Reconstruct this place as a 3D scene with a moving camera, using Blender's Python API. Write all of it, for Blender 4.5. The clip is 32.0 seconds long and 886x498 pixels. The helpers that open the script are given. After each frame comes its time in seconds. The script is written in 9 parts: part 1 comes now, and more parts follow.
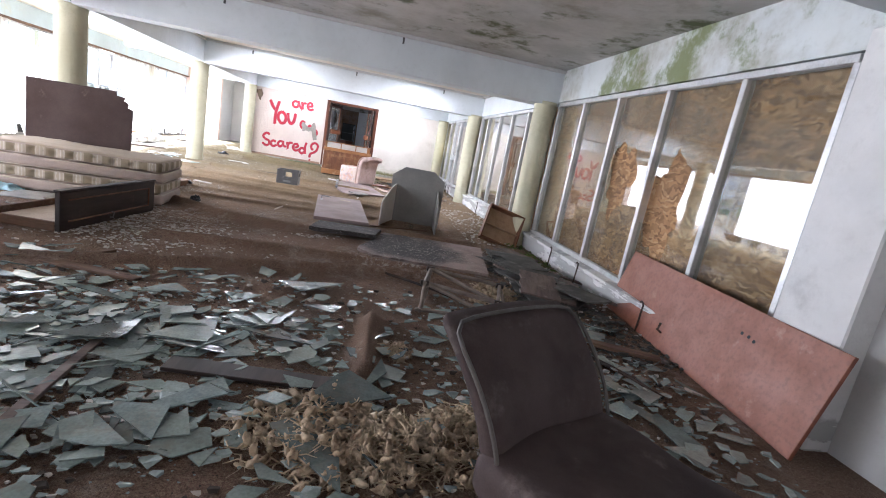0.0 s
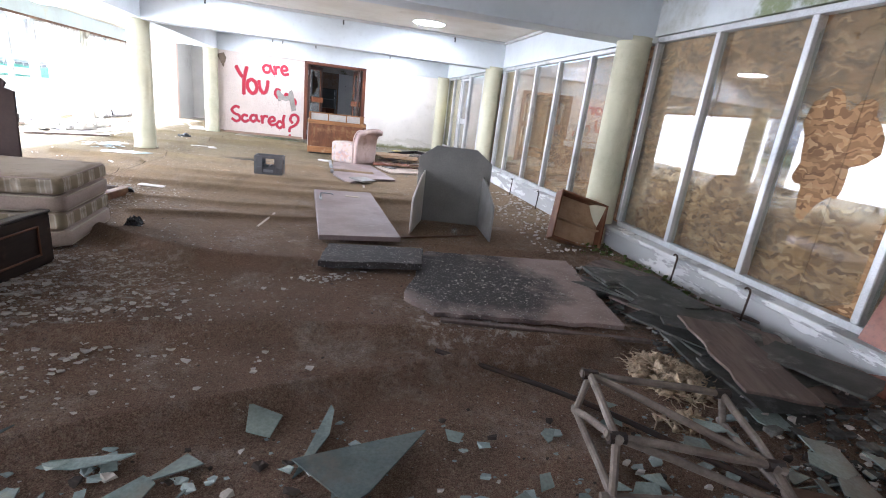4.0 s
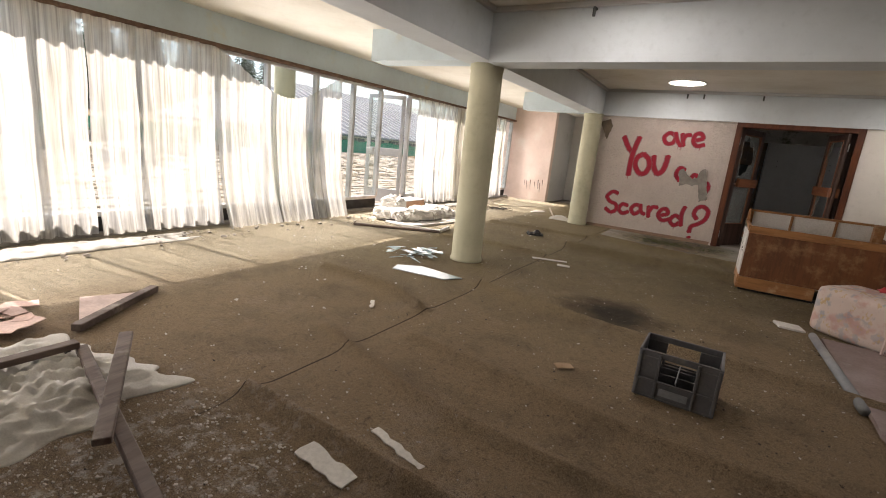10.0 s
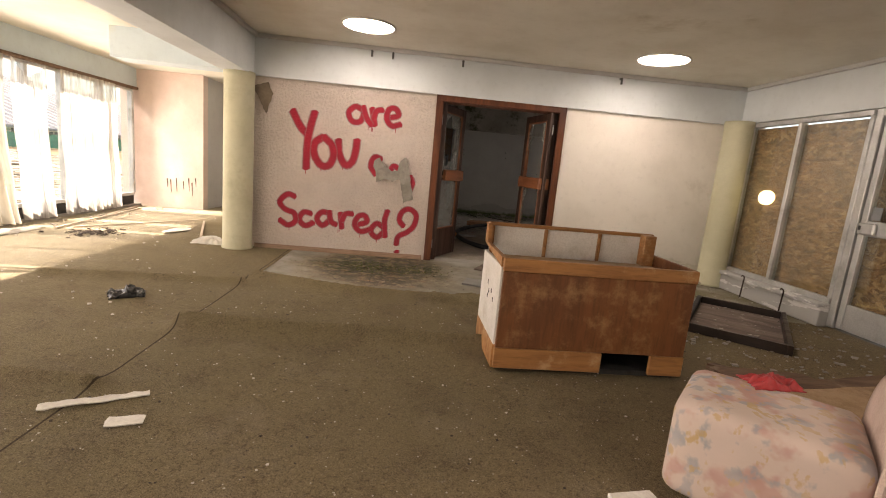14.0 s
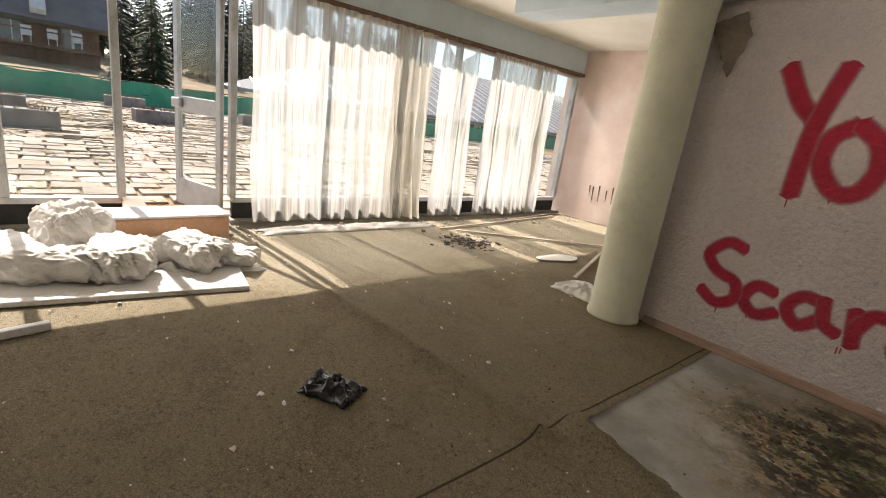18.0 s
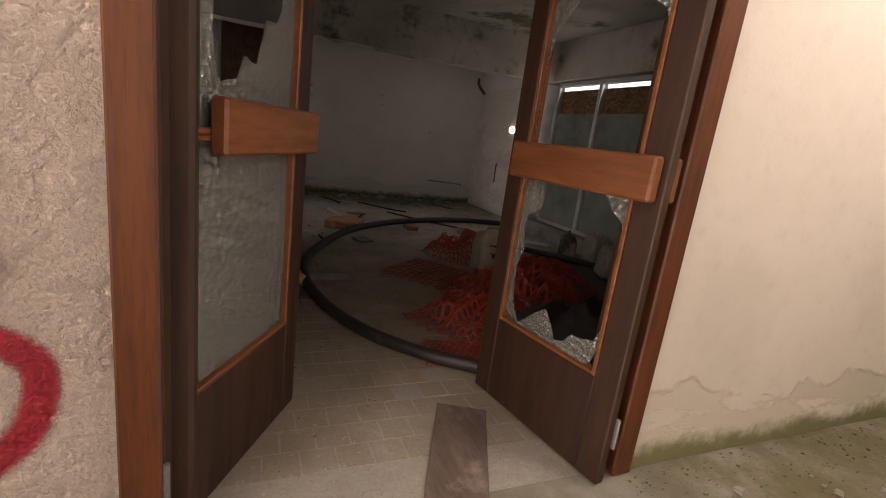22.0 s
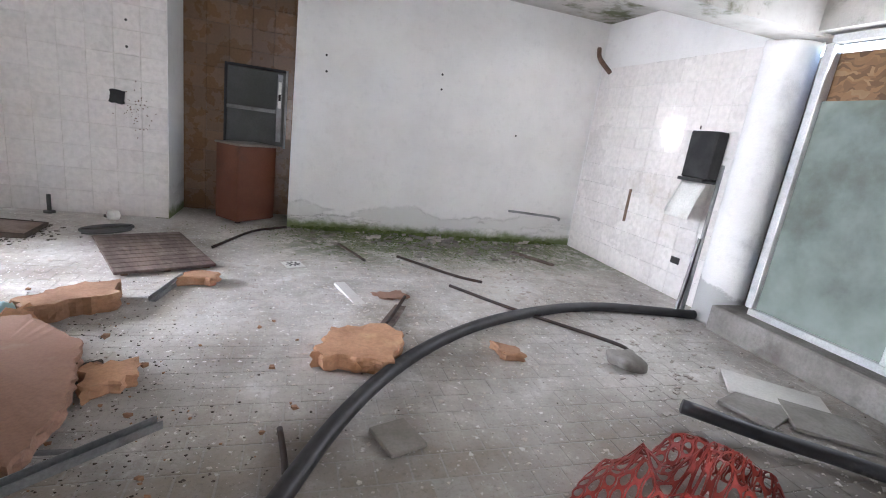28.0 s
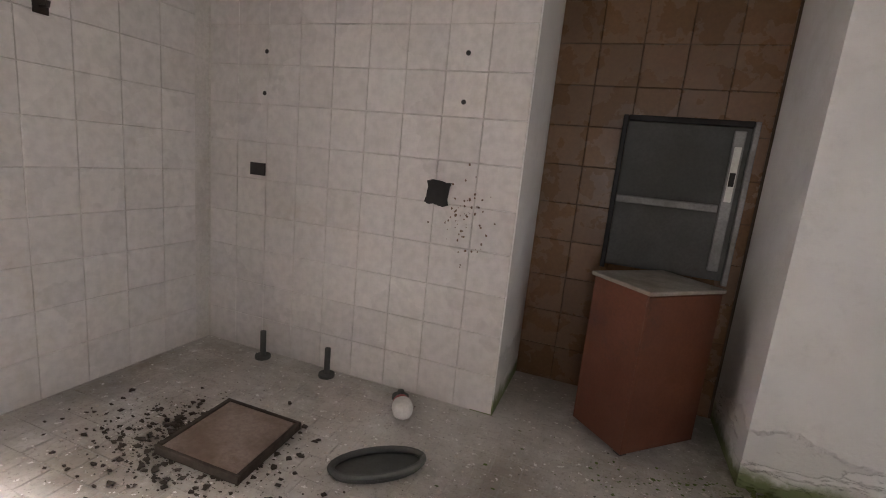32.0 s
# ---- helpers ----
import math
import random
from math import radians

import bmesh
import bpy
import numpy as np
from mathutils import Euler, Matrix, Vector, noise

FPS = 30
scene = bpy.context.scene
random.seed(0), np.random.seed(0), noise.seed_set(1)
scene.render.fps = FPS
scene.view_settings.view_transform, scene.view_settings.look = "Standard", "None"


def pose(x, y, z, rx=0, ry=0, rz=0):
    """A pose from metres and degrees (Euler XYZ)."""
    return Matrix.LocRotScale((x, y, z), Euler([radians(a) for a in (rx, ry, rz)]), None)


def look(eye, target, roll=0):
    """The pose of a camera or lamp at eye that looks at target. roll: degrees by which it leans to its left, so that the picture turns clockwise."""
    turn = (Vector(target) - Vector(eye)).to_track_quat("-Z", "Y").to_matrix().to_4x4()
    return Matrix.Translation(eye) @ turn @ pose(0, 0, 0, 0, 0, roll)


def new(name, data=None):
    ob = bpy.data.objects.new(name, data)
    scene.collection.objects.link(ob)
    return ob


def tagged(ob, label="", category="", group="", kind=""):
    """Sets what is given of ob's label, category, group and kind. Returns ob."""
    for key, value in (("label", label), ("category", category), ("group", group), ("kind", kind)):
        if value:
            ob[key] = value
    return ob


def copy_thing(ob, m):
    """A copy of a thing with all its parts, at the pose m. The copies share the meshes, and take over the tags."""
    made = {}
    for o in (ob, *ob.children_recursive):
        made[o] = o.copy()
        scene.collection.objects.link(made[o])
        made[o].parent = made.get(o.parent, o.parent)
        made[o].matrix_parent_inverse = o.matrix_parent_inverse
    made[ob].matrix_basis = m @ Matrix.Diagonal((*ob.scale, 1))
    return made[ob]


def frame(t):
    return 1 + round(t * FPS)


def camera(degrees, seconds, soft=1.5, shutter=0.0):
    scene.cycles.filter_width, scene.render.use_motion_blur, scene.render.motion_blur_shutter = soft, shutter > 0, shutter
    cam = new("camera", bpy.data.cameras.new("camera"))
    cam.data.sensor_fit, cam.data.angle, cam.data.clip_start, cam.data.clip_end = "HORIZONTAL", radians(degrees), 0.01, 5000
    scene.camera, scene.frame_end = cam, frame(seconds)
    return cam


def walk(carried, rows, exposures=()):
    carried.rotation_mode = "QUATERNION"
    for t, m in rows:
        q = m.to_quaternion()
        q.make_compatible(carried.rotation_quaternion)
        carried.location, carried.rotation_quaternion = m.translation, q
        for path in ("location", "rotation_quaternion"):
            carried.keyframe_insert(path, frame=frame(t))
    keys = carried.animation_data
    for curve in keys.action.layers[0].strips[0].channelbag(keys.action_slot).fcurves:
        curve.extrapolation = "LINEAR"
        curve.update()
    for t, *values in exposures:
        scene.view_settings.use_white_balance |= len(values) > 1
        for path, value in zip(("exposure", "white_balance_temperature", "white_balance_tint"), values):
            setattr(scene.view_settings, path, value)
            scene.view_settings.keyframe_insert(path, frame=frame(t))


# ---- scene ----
cam = camera(87.3, 32.0, soft=1.0)
METRES, EYE, TILT, LEAN, TURN = 22.64, 1.2, 0.3, 0.0, -11.4
ROWS = [
    (0.0, 0.0, 0.0, 0.0, 2.23, -12.39, -10.22),
    (0.5, -0.0118, 0.0032, 0.0011, 8.38, -13.8, -6.7),
    (1.0, -0.0216, 0.0107, 0.0014, 9.77, -13.95, -5.85),
    (1.5, -0.0269, 0.0208, 0.0024, 6.66, -14.74, -5.75),
    (2.0, -0.0264, 0.0316, -0.0003, -0.17, -15.77, -5.95),
    (2.5, -0.027, 0.0413, 0.001, -1.25, -16.11, -5.96),
    (4.5, -0.0378, 0.109, -0.0006, 0.51, -16.89, -7.02),
    (5.0, -0.0396, 0.1298, -0.0005, 5.58, -15.93, -7.11),
    (5.5, -0.0461, 0.1479, -0.0005, 19.23, -15.44, -6.61),
    (6.0, -0.0571, 0.163, 0.0011, 39.67, -15.73, -5.88),
    (6.5, -0.065, 0.177, 0.0009, 61.1, -17.15, -4.3),
    (7.0, -0.0723, 0.1898, 0.0006, 67.04, -16.86, -4.01),
    (7.5, -0.0829, 0.2037, 0.0022, 67.79, -15.92, -4.17),
    (8.0, -0.0904, 0.2189, 0.0019, 68.37, -15.09, -4.3),
    (8.5, -0.0973, 0.2329, 0.0023, 67.99, -14.62, -4.57),
    (9.0, -0.108, 0.2473, 0.0014, 64.75, -14.38, -4.44),
    (9.5, -0.1142, 0.2643, -0.0005, 54.48, -13.83, -5.01),
    (10.0, -0.1192, 0.2848, 0.0002, 42.69, -12.74, -5.46),
    (10.5, -0.1255, 0.3034, 0.0006, 34.4, -11.4, -5.52),
    (11.0, -0.1323, 0.3195, 0.0003, 32.53, -10.79, -5.39),
    (11.5, -0.1376, 0.3371, 0.0003, 26.65, -10.35, -5.66),
    (12.0, -0.1428, 0.3547, -0.0008, 17.56, -9.59, -5.33),
    (12.5, -0.1461, 0.3728, -0.0001, 12.33, -9.42, -4.96),
    (13.0, -0.1515, 0.3926, -0.0003, 7.28, -9.78, -4.68),
    (13.5, -0.1569, 0.41, -0.0012, 5.58, -10.01, -4.85),
    (15.5, -0.167, 0.4768, -0.001, 30.57, -13.3, -6.82),
    (16.0, -0.1749, 0.4922, -0.0022, 40.45, -13.9, -6.85),
    (16.5, -0.1841, 0.5049, -0.0026, 48.01, -14.47, -6.77),
    (17.0, -0.1946, 0.518, -0.0018, 56.13, -14.68, -7.01),
    (17.5, -0.2037, 0.5322, -0.0031, 60.02, -15.17, -7.09),
    (18.0, -0.2085, 0.5435, -0.0029, 61.91, -15.68, -7.37),
    (18.5, -0.213, 0.5521, -0.0039, 63.66, -16.13, -7.44),
    (19.0, -0.215, 0.5576, -0.0036, 64.84, -16.06, -7.43),
    (19.5, -0.2124, 0.564, -0.0026, 62.57, -15.74, -7.5),
    (20.0, -0.2059, 0.5756, -0.0024, 48.54, -14.92, -7.88),
    (20.5, -0.2021, 0.5924, -0.0033, 27.86, -14.14, -7.76),
    (21.0, -0.197, 0.6103, -0.0025, 6.29, -13.72, -8.51),
    (21.5, -0.1868, 0.6281, -0.004, -3.5, -13.75, -8.38),
    (22.0, -0.1797, 0.6422, -0.0051, -10.36, -13.58, -7.29),
    (22.5, -0.1747, 0.663, -0.004, -10.87, -13.66, -6.26),
    (23.0, -0.1724, 0.6842, -0.0052, -10.2, -13.83, -5.86),
    (23.5, -0.1696, 0.6997, -0.0051, -9.49, -14.14, -6.26),
    (24.0, -0.1687, 0.7151, -0.004, -3.68, -15.2, -6.94),
    (24.5, -0.1713, 0.7265, -0.0052, 1.98, -15.28, -6.79),
    (25.0, -0.1722, 0.7389, -0.0039, -0.36, -15.26, -6.64),
    (25.5, -0.1725, 0.75, -0.0036, -7.61, -14.2, -6.85),
    (27.5, -0.1822, 0.7775, -0.0023, -10.7, -13.66, -7.19),
    (28.0, -0.1775, 0.7905, -0.0048, -4.85, -14.47, -7.64),
    (28.5, -0.1778, 0.806, -0.0043, 5.44, -14.99, -7.57),
    (29.0, -0.1838, 0.8224, -0.0033, 22.03, -15.57, -6.61),
    (29.5, -0.1891, 0.8361, -0.0038, 39.36, -15.76, -4.36),
    (30.0, -0.1927, 0.8501, -0.0027, 38.05, -14.71, -4.95),
    (30.5, -0.2016, 0.8679, -0.0025, 33.31, -13.3, -5.57),
    (31.0, -0.2094, 0.8825, -0.002, 32.17, -12.67, -5.71),
    (31.5, -0.2205, 0.898, -0.0013, 31.38, -12.01, -5.73),
    (32.0, -0.2363, 0.9091, -0.0017, 32.19, -11.26, -5.37),
]
walk(cam, [(t, pose(0, 0, EYE, TILT, LEAN, TURN) @ pose(METRES * x, METRES * y, METRES * z, 90 + pitch, roll, yaw)) for t, x, y, z, yaw, pitch, roll in ROWS],
     exposures=[(0.0, 2.85, 5500, 18), (2.0, 2.6, 5350, 17), (5.0, 3.0, 5350, 17), (6.0, 2.35, 5600, 18), (7.0, 1.95, 5900, 16), (9.0, 1.3, 6700, 17), (10.0, 0.85, 6800, 18), (12.0, 1.1, 7500, 21), (13.0, 1.6, 7900, 22),
                (16.0, 1.05, 7500, 19), (18.0, 0.55, 6900, 17), (19.0, 0.45, 6900, 17), (20.0, 0.3, 6700, 18), (21.0, 1.1, 7900, 25), (22.0, 1.75, 8100, 27), (22.6, 2.2, 8400, 29), (23.1, 3.6, 7900, 24), (23.6, 4.5, 7500, 24), (24.0, 5.0, 7300, 24),
                (25.5, 5.0, 6200, 18), (28.0, 5.1, 5950, 18), (30.0, 5.0, 6050, 18), (31.0, 4.5, 6500, 20), (32.0, 4.5, 6900, 23)])

# strengths of the sky, the sun, the ceiling lights and the area lamps
SKY, SUN, SKYLIGHT_POWER = 0.15, 7.5, 14.0
WINDOW_WATTS, SOUTH_WATTS, KITCHEN_WATTS, SIDE_WATTS, DOOR_WATTS = 22.0, 1.5, 1.0, 50.0, 1.7

# ---- world, sun and exposure ----
world = bpy.data.worlds.new("sky")
scene.world = world
world.use_nodes = True
_n = world.node_tree.nodes
_sky = _n.new("ShaderNodeTexSky")
_sky.sky_type, _sky.sun_disc = "NISHITA", False
_sky.sun_elevation, _sky.sun_rotation = radians(45.0), radians(265.5)
world.node_tree.links.new(_sky.outputs[0], _n["Background"].inputs[0])
_n["Background"].inputs[1].default_value = SKY
sun = new("sun", bpy.data.lights.new("sun", "SUN"))
sun.data.energy, sun.data.angle, sun.data.color = SUN, radians(0.5), (1.0, 0.95, 0.87)
sun.matrix_world = look((-20, -1.6, 20.1), (0, 0, 0))


def daylight(x, y, z, w, h, watts, turn, tint=(1.0, 0.97, 0.93), tilt=0):
    """An area lamp w wide and h high, for sky light in an opening and for added fill, facing the way turn names, tilted
    up.
    """
    lamp = new("daylight", bpy.data.lights.new("daylight", "AREA"))
    lamp.data.shape, lamp.data.size, lamp.data.size_y, lamp.data.energy, lamp.data.color = "RECTANGLE", w, h, watts, tint
    lamp.matrix_world = pose(x, y, z, 90 + tilt, 0, turn)


for y, k in ((0.3, 0.3), (3.6, 1.2), (7.6, 1.8), (11.4, 1.3), (15.0, 0.9), (17.7, 0.9)):
    daylight(-6.40, y, 1.15, 2.6, 1.8, WINDOW_WATTS * k, -90)
# added fill before the closed south wall, which has no opening
daylight(0.0, -1.42, 1.3, 4.6, 2.0, SOUTH_WATTS, 0)
# added inside the kitchen glazing, whose panes let no light through
daylight(2.70, 20.2, 1.5, 1.2, 1.1, KITCHEN_WATTS, 90, (0.97, 1.0, 0.99), 10)
daylight(-6.3, 21.45, 1.35, 2.6, 1.8, SIDE_WATTS, -90, (0.93, 0.97, 1.0))
# added fill at the double door, besides the hall's own light
daylight(-0.55, 16.02, 1.05, 1.3, 1.9, DOOR_WATTS, 0)


# ---- materials ----
class Nodes:
    """A short hand for the nodes of one material."""

    def __init__(self, name):
        self.m = bpy.data.materials.new(name)
        self.m.use_nodes = True
        self.t = self.m.node_tree
        self.p = self.t.nodes["Principled BSDF"]
        self.out = self.t.nodes["Material Output"]
        self.pos = self.add("ShaderNodeNewGeometry").outputs["Position"]

    def add(self, kind, **k):
        n = self.t.nodes.new(kind)
        if "data_type" in k:
            n.data_type, n.blend_type = k["data_type"], k["blend_type"]
        if "operation" in k:
            n.operation = k["operation"]
        return n

    def link(self, a, b):
        self.t.links.new(a, b)

    def put(self, sock, v):
        if isinstance(v, bpy.types.NodeSocket):
            self.link(v, sock)
        else:
            sock.default_value = (*v, 1) if isinstance(v, tuple) and len(v) == 3 and sock.type == "RGBA" else v

    def noise(self, scale, detail=4, rough=0.6, vec=None, stretch=None, out="Fac"):
        n = self.add("ShaderNodeTexNoise")
        v = vec or self.pos
        if stretch:
            mp = self.add("ShaderNodeVectorMath", operation="MULTIPLY")
            self.link(v, mp.inputs[0])
            mp.inputs[1].default_value = stretch
            v = mp.outputs[0]
        self.link(v, n.inputs["Vector"])
        n.inputs["Scale"].default_value, n.inputs["Detail"].default_value, n.inputs["Roughness"].default_value = scale, detail, rough
        return n.outputs[out]

    def ramp(self, v, a, b, lo=0.0, hi=1.0):
        n = self.add("ShaderNodeMapRange")
        n.interpolation_type = "SMOOTHSTEP"
        self.put(n.inputs[0], v)
        for i, x in enumerate((a, b, lo, hi)):
            n.inputs[i + 1].default_value = x
        return n.outputs[0]

    def mix(self, f, a, b, blend="MIX"):
        n = self.add("ShaderNodeMix", data_type="RGBA", blend_type=blend)
        self.put(n.inputs[0], f)
        self.put(n.inputs[6], a)
        self.put(n.inputs[7], b)
        return n.outputs[2]

    def calc(self, op, a, b=0.0):
        n = self.add("ShaderNodeMath", operation=op)
        self.put(n.inputs[0], a)
        self.put(n.inputs[1], b)
        return n.outputs[0]

    def axis(self, i):
        s = self.add("ShaderNodeSeparateXYZ")
        self.link(self.pos, s.inputs[0])
        return s.outputs[i]

    def bump(self, h, strength=0.3, dist=0.01):
        n = self.add("ShaderNodeBump")
        n.inputs["Strength"].default_value, n.inputs["Distance"].default_value = strength, dist
        self.link(h, n.inputs["Height"])
        self.link(n.outputs[0], self.p.inputs["Normal"])

    def random(self):
        return self.add("ShaderNodeObjectInfo").outputs["Random"]

    def done(self, col, rough=0.7, metal=0.0):
        self.put(self.p.inputs["Base Color"], col)
        self.put(self.p.inputs["Roughness"], rough)
        self.p.inputs["Metallic"].default_value = metal
        return self.m


def plain(name, a, b=None, scale=6.0, fine=60.0, rough=0.7, bump=0.15, dist=0.004, metal=0.0, dirt_or_shade=None, dirt_scale=3.0, dirt_amount=0.5, vary=0.0, stretch=None):
    """A surface of two close tones at two scales, with relief and, where given, dirt."""
    n = Nodes(name)
    b = b or tuple(c * 0.75 for c in a)
    big, small = n.noise(scale, 5, stretch=stretch), n.noise(fine, 3, stretch=stretch)
    col = n.mix(n.ramp(big, 0.35, 0.68), a, b)
    col = n.mix(n.ramp(small, 0.3, 0.75, 0.0, 0.35), col, tuple(c * 0.6 for c in b))
    if dirt_or_shade:
        col = n.mix(n.ramp(n.noise(dirt_scale, 8, 0.7), 0.62 - 0.25 * dirt_amount, 0.75, 0, 0.9), col, dirt_or_shade)
    if vary:
        g = n.ramp(n.random(), 0, 1, 1 - vary, 1 + vary)
        n2 = n.add("ShaderNodeHueSaturation")
        n.put(n2.inputs["Value"], g)
        n.put(n2.inputs["Color"], col)
        col = n2.outputs[0]
    n.bump(small, bump, dist)
    return n.done(col, n.ramp(big, 0.3, 0.7, max(0, rough - 0.1), min(1, rough + 0.12)), metal)


def wood(name, a, b, rough=0.5, along=(1, 1, 0.12), scale=14, wear=None, wear_amount=0.4, bump=0.12):
    n = Nodes(name)
    tc = n.add("ShaderNodeTexCoord").outputs["Object"]
    g = n.noise(scale, 6, 0.65, vec=tc, stretch=along)
    f = n.noise(scale * 6, 3, 0.6, vec=tc, stretch=along)
    col = n.mix(n.ramp(g, 0.35, 0.65), a, b)
    col = n.mix(n.ramp(f, 0.45, 0.7, 0, 0.4), col, tuple(c * 0.5 for c in b))
    if wear:
        col = n.mix(n.ramp(n.noise(5, 8, 0.7, vec=tc), 0.6 - 0.2 * wear_amount, 0.72, 0, 0.8), col, wear)
    n.bump(f, bump, 0.003)
    return n.done(col, n.ramp(g, 0.3, 0.7, rough - 0.08, rough + 0.12))


def carpet_material():
    """Looped carpet: red-brown and dusty by the entrance, olive further in."""
    n = Nodes("worn_carpet")
    x, y = n.axis(0), n.axis(1)
    big = n.noise(0.55, 5)
    along = n.calc("ADD", y, n.calc("MULTIPLY", big, 3.0))
    tan = n.ramp(along, 6.2, 10.0)
    col = n.mix(tan, (0.225, 0.136, 0.097), (0.325, 0.23, 0.138))
    olive = n.ramp(n.calc("SUBTRACT", along, n.calc("MULTIPLY", x, 0.5)), 11.0, 15.5)
    col = n.mix(olive, col, (0.225, 0.182, 0.100))
    col = n.mix(n.ramp(n.noise(2.2, 8, 0.7), 0.45, 0.7, 0, 0.5), col, (0.11, 0.075, 0.048))
    near = n.ramp(y, 6.0, 9.5, 1.0, 0.25)
    dust = n.calc("MULTIPLY", n.ramp(n.noise(1.6, 10, 0.8), 0.50, 0.70, 0, 0.75), near)
    col = n.mix(dust, col, (0.46, 0.40, 0.35))
    # paler towards the window wall, with an uneven edge
    pale_west = n.ramp(n.calc("ADD", x, n.calc("MULTIPLY", n.noise(1.1, 6, 0.7), 0.9)), -5.0, -4.0, 0.75, 0)
    col = n.mix(pale_west, col, (0.50, 0.455, 0.34))
    fib = n.noise(330, 2, 0.6)
    loop = n.noise(95, 3, 0.7)
    col = n.mix(n.ramp(fib, 0.40, 0.62, 0, 0.5), col, (0.045, 0.032, 0.020))
    grain = n.noise(170, 3, 0.75)
    col = n.mix(n.ramp(grain, 0.54, 0.64, 0, 0.6), col, (0.035, 0.026, 0.017))
    col = n.mix(n.ramp(grain, 0.46, 0.36, 0, 0.45), col, (0.42, 0.34, 0.22))
    col = n.mix(n.ramp(loop, 0.5, 0.72, 0, 0.5), col, (0.36, 0.29, 0.19))
    col = n.mix(n.ramp(n.noise(48, 4, 0.7), 0.52, 0.70, 0, 0.6), col, (0.06, 0.04, 0.027))
    powder = n.calc("MULTIPLY", n.ramp(n.noise(34, 8, 0.8), 0.58, 0.66, 0, 0.85), n.ramp(n.noise(1.3, 6, 0.7), 0.47, 0.60))
    col = n.mix(n.calc("MULTIPLY", powder, near), col, (0.55, 0.51, 0.46))
    for cx, cy, rr in ((-1.95, 5.05, 0.95), (-2.85, 7.45, 1.0), (0.45, 4.5, 0.7)):
        ds = n.add("ShaderNodeVectorMath", operation="DISTANCE")
        n.link(n.pos, ds.inputs[0])
        ds.inputs[1].default_value = (cx, cy, 0)
        spill = n.calc("MULTIPLY", n.ramp(ds.outputs["Value"], 0.25 * rr, rr, 1, 0), n.ramp(n.noise(11, 10, 0.82), 0.50, 0.60, 0, 0.7))
        col = n.mix(spill, col, (0.56, 0.52, 0.47))
    burn = n.add("ShaderNodeVectorMath", operation="DISTANCE")
    n.link(n.pos, burn.inputs[0])
    burn.inputs[1].default_value = (-1.95, 10.8, 0)
    col = n.mix(n.ramp(n.calc("ADD", burn.outputs["Value"], n.calc("MULTIPLY", n.noise(4, 5), 0.5)), 0.35, 0.85, 0.85, 0), col, (0.012, 0.011, 0.010))
    # seams between the lengths of carpet
    seam = n.ramp(n.calc("ABSOLUTE", n.calc("ADD", x, n.calc("ADD", n.calc("MULTIPLY", n.noise(1.3, 2), 0.016), 3.10))), 0.003, 0.008, 0.85, 0)
    seam = n.calc("MULTIPLY", seam, n.ramp(y, 7.5, 8.2))
    col = n.mix(seam, col, (0.03, 0.018, 0.011))
    n.bump(n.calc("ADD", fib, n.calc("MULTIPLY", n.noise(40, 5, 0.7), 1.2)), 0.9, 0.012)
    n.p.inputs["Specular IOR Level"].default_value = 0.2
    return n.done(col, 0.92)


def charred_material(name="charred_board", heart=(0.62, 5.25, 0.04), reach=0.0):
    """A mauve-brown board, burnt black over its middle, with ash and chips."""
    n = Nodes(name)
    col = n.mix(n.ramp(n.noise(3, 6), 0.35, 0.68), (0.30, 0.225, 0.20), (0.21, 0.155, 0.135))
    d = n.add("ShaderNodeVectorMath", operation="DISTANCE")
    n.link(n.pos, d.inputs[0])
    d.inputs[1].default_value = heart
    rim = n.calc("ADD", d.outputs["Value"], n.calc("MULTIPLY", n.calc("SUBTRACT", n.noise(2.2, 8, 0.7), 0.5), 1.1))
    col = n.mix(n.ramp(rim, 0.45 + reach, 0.80 + reach, 0.96, 0), col, (0.022, 0.020, 0.019))
    col = n.mix(n.ramp(n.noise(9, 9, 0.8), 0.54, 0.66, 0, 0.6), col, (0.25, 0.225, 0.205))
    col = n.mix(n.ramp(n.noise(75, 4, 0.7), 0.60, 0.66, 0, 0.8), col, (0.52, 0.49, 0.45))
    n.bump(n.calc("ADD", n.noise(40, 6, 0.7), n.noise(7, 5)), 0.6, 0.012)
    return n.done(col, 0.8)


def osb_material(name="strand_board", shade=1.0):
    n = Nodes(name)
    v = n.add("ShaderNodeTexVoronoi")
    mp = n.add("ShaderNodeVectorMath", operation="MULTIPLY")
    add = n.add("ShaderNodeVectorMath", operation="MULTIPLY_ADD")
    n.link(n.noise(7, 2, out="Color"), add.inputs[0])
    add.inputs[1].default_value = (0.18, 0.18, 0.18)
    n.link(n.pos, add.inputs[2])
    n.link(add.outputs[0], mp.inputs[0])
    mp.inputs[1].default_value = (9, 9, 26)
    n.link(mp.outputs[0], v.inputs["Vector"])
    v.inputs["Scale"].default_value = 1.6
    s = n.add("ShaderNodeSeparateColor")
    n.link(v.outputs["Color"], s.inputs[0])
    col = n.mix(s.outputs[0], (0.42 * shade, 0.235 * shade, 0.10 * shade), (0.16 * shade, 0.08 * shade, 0.03 * shade))
    col = n.mix(n.ramp(s.outputs[1], 0.75, 0.95, 0, 0.7), col, (0.56 * shade, 0.36 * shade, 0.18 * shade))
    col = n.mix(n.ramp(n.noise(1.2, 5), 0.4, 0.75, 0, 0.5), col, (0.13, 0.08, 0.04))
    n.bump(s.outputs[0], 0.35, 0.004)
    return n.done(col, 0.75)


